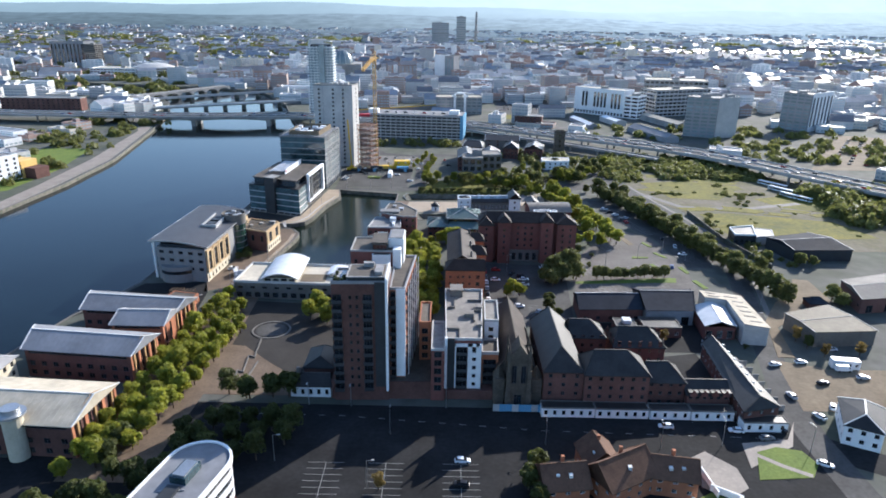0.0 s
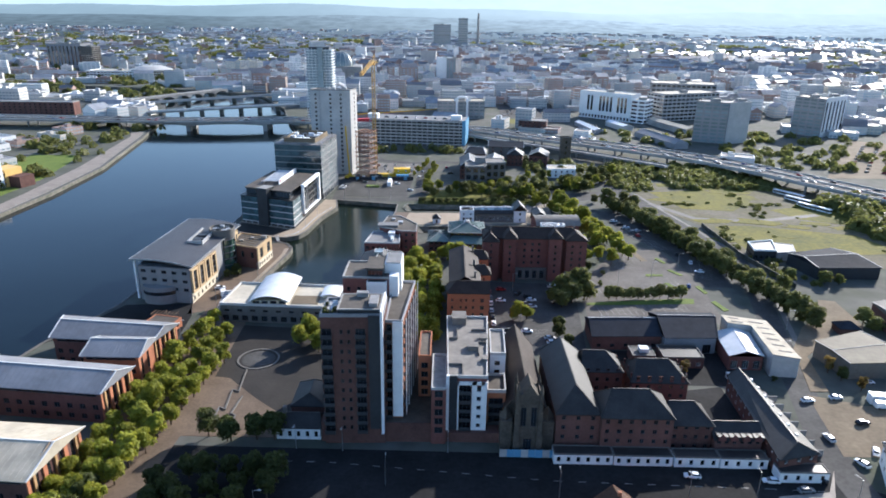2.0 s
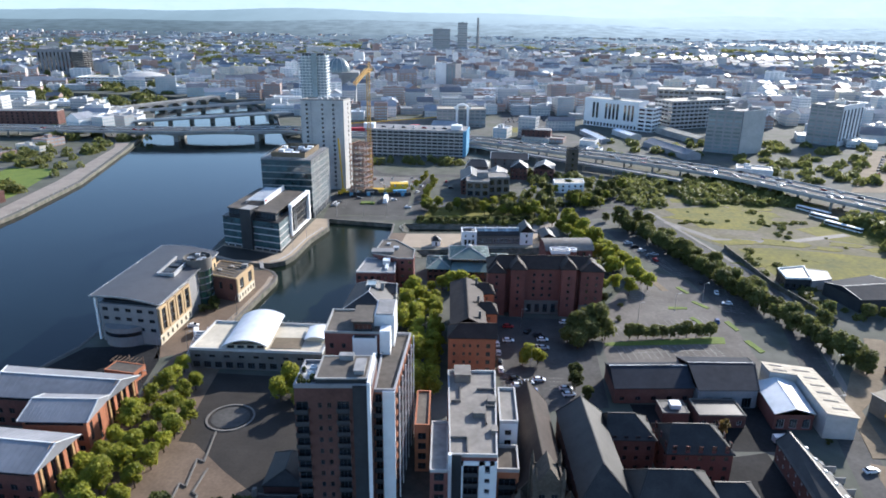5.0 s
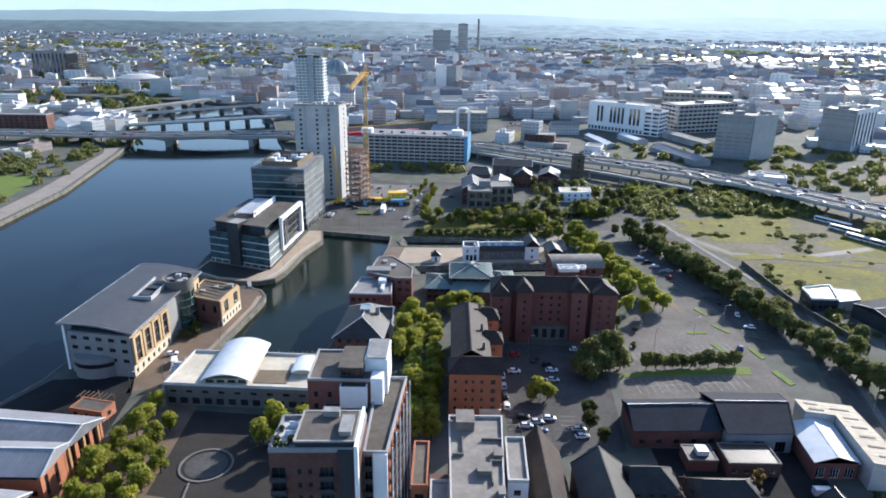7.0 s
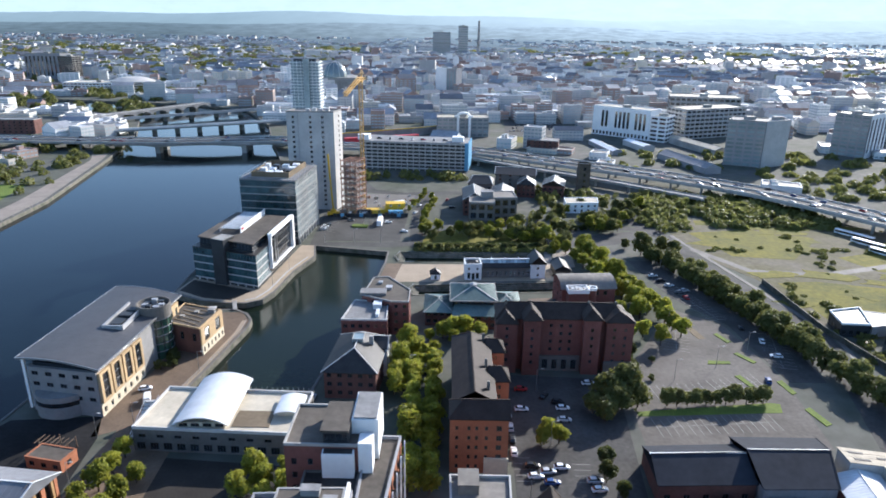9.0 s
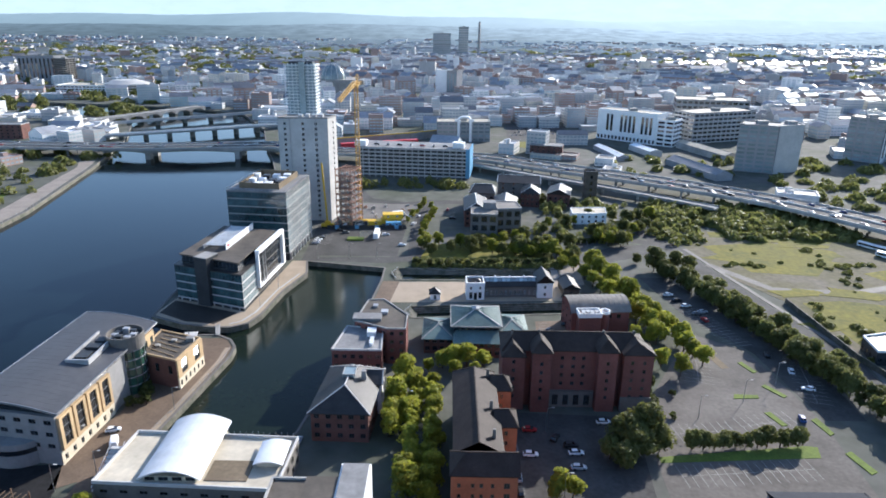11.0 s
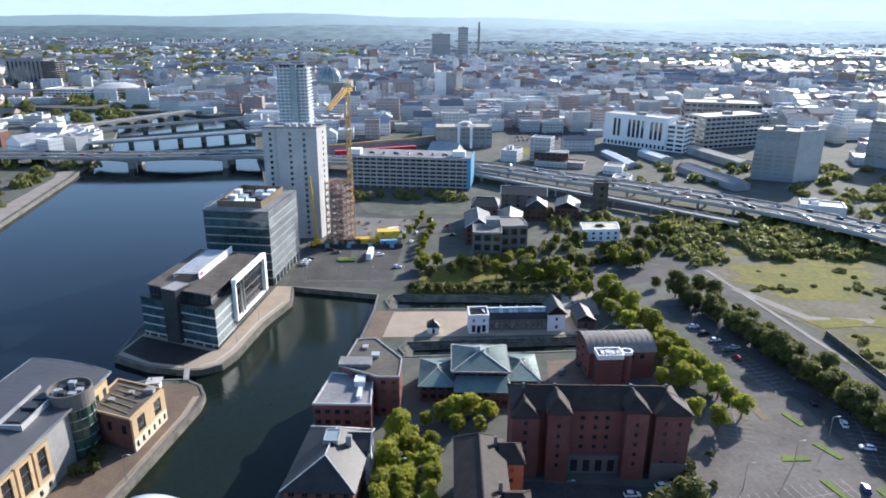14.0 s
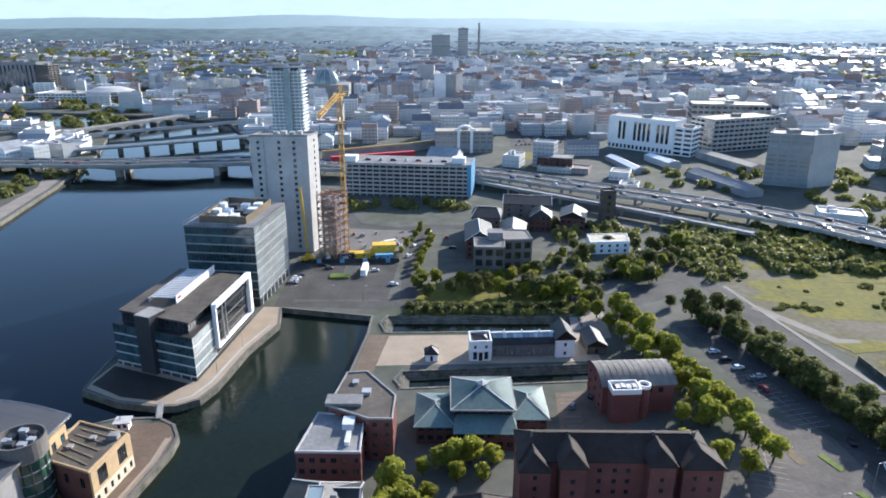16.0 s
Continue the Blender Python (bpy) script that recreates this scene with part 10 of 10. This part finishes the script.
for o in TREES[290:]:
    for c in list(o.children):
        n = len(c.data.vertices)
        co = np.empty(n * 3)
        c.data.vertices.foreach_get("co", co)
        mw = np.array(Matrix.LocRotScale(o.location, o.rotation_euler, o.scale))
        FARV.append(co.reshape(-1, 3) @ mw[:3, :3].T + mw[:3, 3])
        mi = GM.index(c.data.materials[0])
        for p in c.data.polygons:
            FARF.append([base + v for v in p.vertices])
            FARM.append(mi)
        base += n
        bpy.data.objects.remove(c)
    bpy.data.objects.remove(o)
me = bpy.data.meshes.new("grove")
me.from_pydata(np.concatenate(FARV).tolist(), [], FARF)
for m in GM:
    me.materials.append(m)
me.polygons.foreach_set("material_index", FARM)
tagged(new("grove", me), "far grove of lime and broadleaf trees beyond the docks", "trees", "", "stuff")
# ---- vehicles ----
PAINT = {n: surf("car_paint_" + n, c, 0.3, 0.2 if n == "silver" else 0.0, var=0.05, bump=0, spread=0.03) for n, c in
         dict(white=(0.75, 0.76, 0.77), silver=(0.5, 0.51, 0.53), black=(0.02, 0.02, 0.022), blue=(0.04, 0.08, 0.22), red=(0.35, 0.03, 0.03), grey=(0.16, 0.165, 0.17)).items()}


def loft(bm, secs, mi=0):
    """Skin through sections, each a ring of points."""
    rings = [[bm.verts.new(p) for p in s] for s in secs]
    n = len(rings[0])
    for a, b in zip(rings, rings[1:]):
        for i in range(n):
            bm.faces.new((a[i], a[(i + 1) % n], b[(i + 1) % n], b[i])).material_index = mi
    bm.faces.new(rings[0][::-1]).material_index = mi
    bm.faces.new(rings[-1]).material_index = mi


def car_sec(x, w, z0, z1, c=0.12):
    return [(x, -w + c, z0), (x, w - c, z0), (x, w, z0 + c), (x, w, z1 - c), (x, w - c * 1.5, z1), (x, -w + c * 1.5, z1), (x, -w, z1 - c), (x, -w, z0 + c)]


def car_proto(colour, kind="car"):
    lab = {"car": f"{colour} hatchback car", "van": f"{colour} panel van", "bus": f"{colour} single-deck bus", "truck": f"{colour} box lorry"}[kind]
    th = thing(kind if kind != "truck" else "lorry", 0, 0, -60, lab + " on asphalt", kind if kind != "truck" else "lorry")
    if kind == "car":
        L, W, wheels, r = 4.3, 0.88, (-1.3, 1.3), 0.32
        bm = bmesh.new()
        loft(bm, [car_sec(-2.15, 0.78, 0.35, 0.85), car_sec(-1.95, 0.86, 0.25, 0.98), car_sec(-0.6, 0.88, 0.22, 1.0), car_sec(0.8, 0.88, 0.22, 0.98), car_sec(1.8, 0.84, 0.25, 0.86), car_sec(2.15, 0.72, 0.35, 0.7)])
        body = new("body", mesh_of("body", bm, PAINT[colour]))
        body.parent = th
        bm = bmesh.new()
        loft(bm, [car_sec(-1.9, 0.7, 0.95, 1.02, 0.02), car_sec(-1.45, 0.66, 0.95, 1.42, 0.05), car_sec(0.2, 0.66, 0.95, 1.44, 0.05), car_sec(1.15, 0.74, 0.93, 1.0, 0.02)])
        g = new("glazing", mesh_of("glazing", bm, M["carglass"]))
        g.parent = th
        bm = bmesh.new()
        loft(bm, [car_sec(-1.4, 0.6, 1.38, 1.46, 0.02), car_sec(-0.6, 0.64, 1.42, 1.5, 0.02), car_sec(0.25, 0.62, 1.4, 1.47, 0.02)])
        rf = new("roof", mesh_of("roof", bm, PAINT[colour]))
        rf.parent = th
    else:
        L, W, H = {"van": (5.4, 0.98, 2.4), "bus": (11.5, 1.25, 3.0), "truck": (9.0, 1.25, 3.6)}[kind]
        wheels, r = (-L * 0.3, L * 0.33), 0.36 if kind == "van" else 0.48
        bm = bmesh.new()
        h = L / 2
        if kind == "bus":
            loft(bm, [car_sec(-h, W - 0.06, 0.4, H - 0.1), car_sec(-h + 0.2, W, 0.35, H), car_sec(h - 0.2, W, 0.35, H), car_sec(h, W - 0.06, 0.4, H - 0.15)])
        else:
            loft(bm, [car_sec(-h, W - 0.04, 0.45, H - 0.05), car_sec(-h + 0.1, W, 0.4, H), car_sec(h - 1.9, W, 0.4, H)])
        b = new("body", mesh_of("body", bm, PAINT[colour]))
        b.parent = th
        if kind != "bus":
            bm = bmesh.new()
            loft(bm, [car_sec(h - 1.88, W - 0.05, 0.4, min(H, 2.6)), car_sec(h - 1.2, W - 0.05, 0.4, min(H, 2.4)), car_sec(h - 0.5, W - 0.06, 0.4, 1.4), car_sec(h, W - 0.12, 0.45, 1.1)])
            c = new("cab", mesh_of("cab", bm, PAINT[colour]))
            c.parent = th
            bm = bmesh.new()
            loft(bm, [car_sec(h - 1.3, W - 0.03, 1.35, 2.2, 0.03), car_sec(h - 0.62, W - 0.05, 1.35, 1.5, 0.03)])
        else:
            bm = bmesh.new()
            loft(bm, [car_sec(-h + 0.5, W + 0.02, 1.3, 2.4, 0.03), car_sec(h + 0.02, W + 0.02, 1.3, 2.4, 0.03)])
        g = new("glazing", mesh_of("glazing", bm, M["carglass"]))
        g.parent = th
    key = ("wheel", r)
    if key not in WIN:
        bm = bmesh.new()
        bmesh.ops.create_cone(bm, cap_ends=True, segments=12, radius1=r, radius2=r, depth=0.22, matrix=pose(0, 0, 0, 90))
        WIN[key] = mesh_of("wheel", bm, M["tyre"])
    for x in wheels:
        for s in (-1, 1):
            w = new("wheel", WIN[key])
            w.parent, w.location = th, (x, s * (W - 0.1), r)
    return th


PROTO, CARS = {}, random.Random(5)


def far_car(colour):
    """A car seen from far off, in one mesh."""
    bm = bmesh.new()
    loft(bm, [car_sec(-2.15, 0.78, 0.35, 0.85), car_sec(-0.6, 0.88, 0.22, 1.0), car_sec(0.8, 0.88, 0.22, 0.98), car_sec(2.15, 0.74, 0.35, 0.72)])
    loft(bm, [car_sec(-1.9, 0.7, 0.95, 1.02, 0.02), car_sec(-1.45, 0.66, 0.95, 1.42, 0.05), car_sec(0.2, 0.66, 0.95, 1.44, 0.05), car_sec(1.15, 0.74, 0.93, 1.0, 0.02)], 1)
    for x in (-1.3, 1.3):
        box(bm, x - 0.3, -0.86, 0.0, x + 0.3, 0.86, 0.5, 2)
    ob = new("car", mesh_of("car", bm, [PAINT[colour], M["carglass"], M["tyre"]]))
    return tagged(ob, f"{colour} car driving on the viaduct", "car", "traffic on the viaduct")


def park(x, y, deg, colour=None, kind="car", z=0.055, group="parked cars"):
    colour = colour or CARS.choice(["white", "silver", "black", "grey", "blue", "white", "silver", "red", "black"])
    m = pose(x, y, z, 0, 0, deg)
    if (colour, kind) not in PROTO:
        PROTO[colour, kind] = far_car(colour) if kind == "far" else car_proto(colour, kind)
        PROTO[colour, kind].matrix_basis = m
        ob = PROTO[colour, kind]
    else:
        ob = copy_thing(PROTO[colour, kind], m)
    return tagged(ob, group=group)


for x, y, a, c in ((66.5, 168, 175, "white"), (86.5, 166.5, 172, "white"), (104.5, 151.5, -30, "white"), (6.5, 150.5, 0, "white"), (6, 141, 172, "black"), (100, 168, 120, "black"), (116, 206, 10, "white"),
                   (126, 208, 5, "white"), (142, 218, 0, "silver"), (126.4, 194, 10, "black"), (122, 180, 60, "white"), (142, 198, 0, "silver"), (115, 174.5, 115, "white"), (94, 163, 4, "grey"),
                   (112, 186, 100, "silver"), (160, 198, 20, "grey")):
    park(x, y, a, c)
for x, y, a, c in ((24.5, 247.5, 4, "white"), (28, 249.5, 6, "silver"), (28.5, 245, 2, "blue"), (24, 252, 0, "black"), (32, 251.5, 0, "white"), (40, 246, 2, "silver"), (40.5, 242.5, 8, "white"), (24, 280, 0, "white"), (37, 281, 3, "white"), (36, 284.5, 0, "black"),
                   (36.5, 274.5, 0, "silver"), (25, 292, 0, "red"), (32, 288, 60, "black"), (48, 296.5, 5, "white"), (57, 300, 8, "white"), (61, 301.5, 10, "black"), (64.5, 303, 12, "grey"),
                   (19.6, 258, 90, "white"), (19.6, 264, 90, "black"), (19.6, 270, 90, "silver"), (19.6, 277, 90, "white"), (19.6, 283, 90, "grey"), (19.6, 290, 90, "red"),
                   (-97.5, 288.5, 20, "white"), (-42.3, 284.5, 85, "silver"), (48, 366, 40, "black"), (40, 360, 70, "grey")):
    park(x, y, a, c)
for x, y, a, c in ((-71.5, 467.5, 8, "white"), (-71.5, 464.6, 8, "silver"), (-71, 470.5, 8, "white"), (-70, 474, 8, "black"), (-58, 484, 4, "grey"), (-62, 488, 4, "black"), (-35, 481, 12, "white"), (-24.5, 463, 0, "white"), (-20, 503, 60, "white"), (-18, 520, 75, "silver"), (-10, 545, 80, "white"),
                   (3, 516, 10, "black"), (0, 535, 80, "red"), (110, 300, 75, None), (121, 330, 75, None), (118, 342, 75, None), (121, 318, 165, None), (106, 372, 100, None), (105, 378, 10, None), (103, 386, 10, None), (101, 392, 10, None), (108, 380, 10, None), (99, 398, 10, None)):
    park(x, y, a, c)
park(-94, 282, 110, "white", "van")
park(138, 203, 0, "white", "van")
park(154, 181, 3, "white", "truck")
park(-30, 520, 30, "white", "truck")
park(98, 219, 0, "silver", "van")
for i in range(44):
    r, k = divmod(i, 11)
    if CARS.random() < 0.86:
        tagged(park(68 + k * 4.6 + r * 5, 838 + r * 21 + k * 1.4, 90 + CARS.uniform(-6, 6), CARS.choice(("white", "silver", "grey", "black", "silver", "blue")), "far", group="cars in the city car park"), "car parked in the city car park")
for i in range(30):
    r, k = divmod(i, 10)
    if CARS.random() < 0.85:
        tagged(park(322 + k * 8.2 + r * 12, 548 + k * 12 - r * 3, 20 + CARS.uniform(-8, 8), CARS.choice(("white", "silver", "grey", "black", "silver", "red")), "far", group="cars in the sandy yard"), "car parked in a sandy yard")
for i in range(6):
    park(231 + 5.5 * (i % 2), 470 - 8.5 * i, -58, "white", "bus", group="buses in the depot yard")


# ---- street lamps ----
def lamp_proto():
    th = thing("street_lamp", 0, 0, -70, "slim grey street lamp with a single arm", "street lamp", "street lamps")
    bm = bmesh.new()
    cyl(bm, 0, 0, 0, 8, 0.11, 8, 0.06)
    p = new("pole", mesh_of("pole", bm, M["steel"]))
    p.parent = th
    bm = bmesh.new()
    beam(bm, (0, 0, 7.95), (1.4, 0, 8.2), 0.08)
    a = new("arm", mesh_of("arm", bm, M["steel"]))
    a.parent = th
    bm = bmesh.new()
    box(bm, 1.2, -0.16, 8.12, 2.0, 0.16, 8.3)
    h = new("lamp_head", mesh_of("lamp_head", bm, M["palecon"]))
    h.parent = th
    return th


LP = lamp_proto()
spots = [(-40, 177, 270), (-14, 163, 90), (30, 159, 90), (62, 158, 90), (-27, 176.5, 270), (2, 176.5, 270), (-18, 140, 0), (-100, 262, 0), (-92, 268, 0), (30.5, 262, 0), (22, 238, 0), (-66, 441, 0), (-50, 442, 0), (-36, 442, 0), (-79, 380, 180), (-76, 400, 180), (-84, 300, 0),
         (96, 310, 0), (78, 300, 0), (112, 322, 0), (88, 340, 0), (30, 292, 0), (-12, 300, 0), (104, 158, 120), (80, 160, 90), (-44, 150, 0), (120, 232, 0), (134, 258, 0), (-96, 240, 0)]
for i, (x, y, a) in enumerate(spots):
    if i == 0:
        LP.matrix_basis = pose(x, y, 0, 0, 0, a)
    else:
        copy_thing(LP, pose(x, y, 0.0, 0, 0, a))
# ---- traffic on the viaduct and the top deck ----
for x, y, z, a in park_later:
    park(x, y, a, None, "far", z, "cars on the top deck")
LANES = {k: side(HW, k) for k in (-10.6, -7, -3.2, 3.2, 7, 10.6)}
for k, pts in LANES.items():
    i = CARS.randrange(0, 3)
    while i < len(pts) - 1:
        p, q = pts[i], pts[i + 1]
        f = CARS.random()
        c = p.lerp(q, f)
        if -480 < c.x < 330:
            a = math.degrees(math.atan2(q.y - p.y, q.x - p.x)) + (180 if k > 0 else 0)
            park(c.x, c.y, a, None, "far", DECK + 0.055, "traffic on the viaduct")
        i += CARS.choice((2, 3, 4))
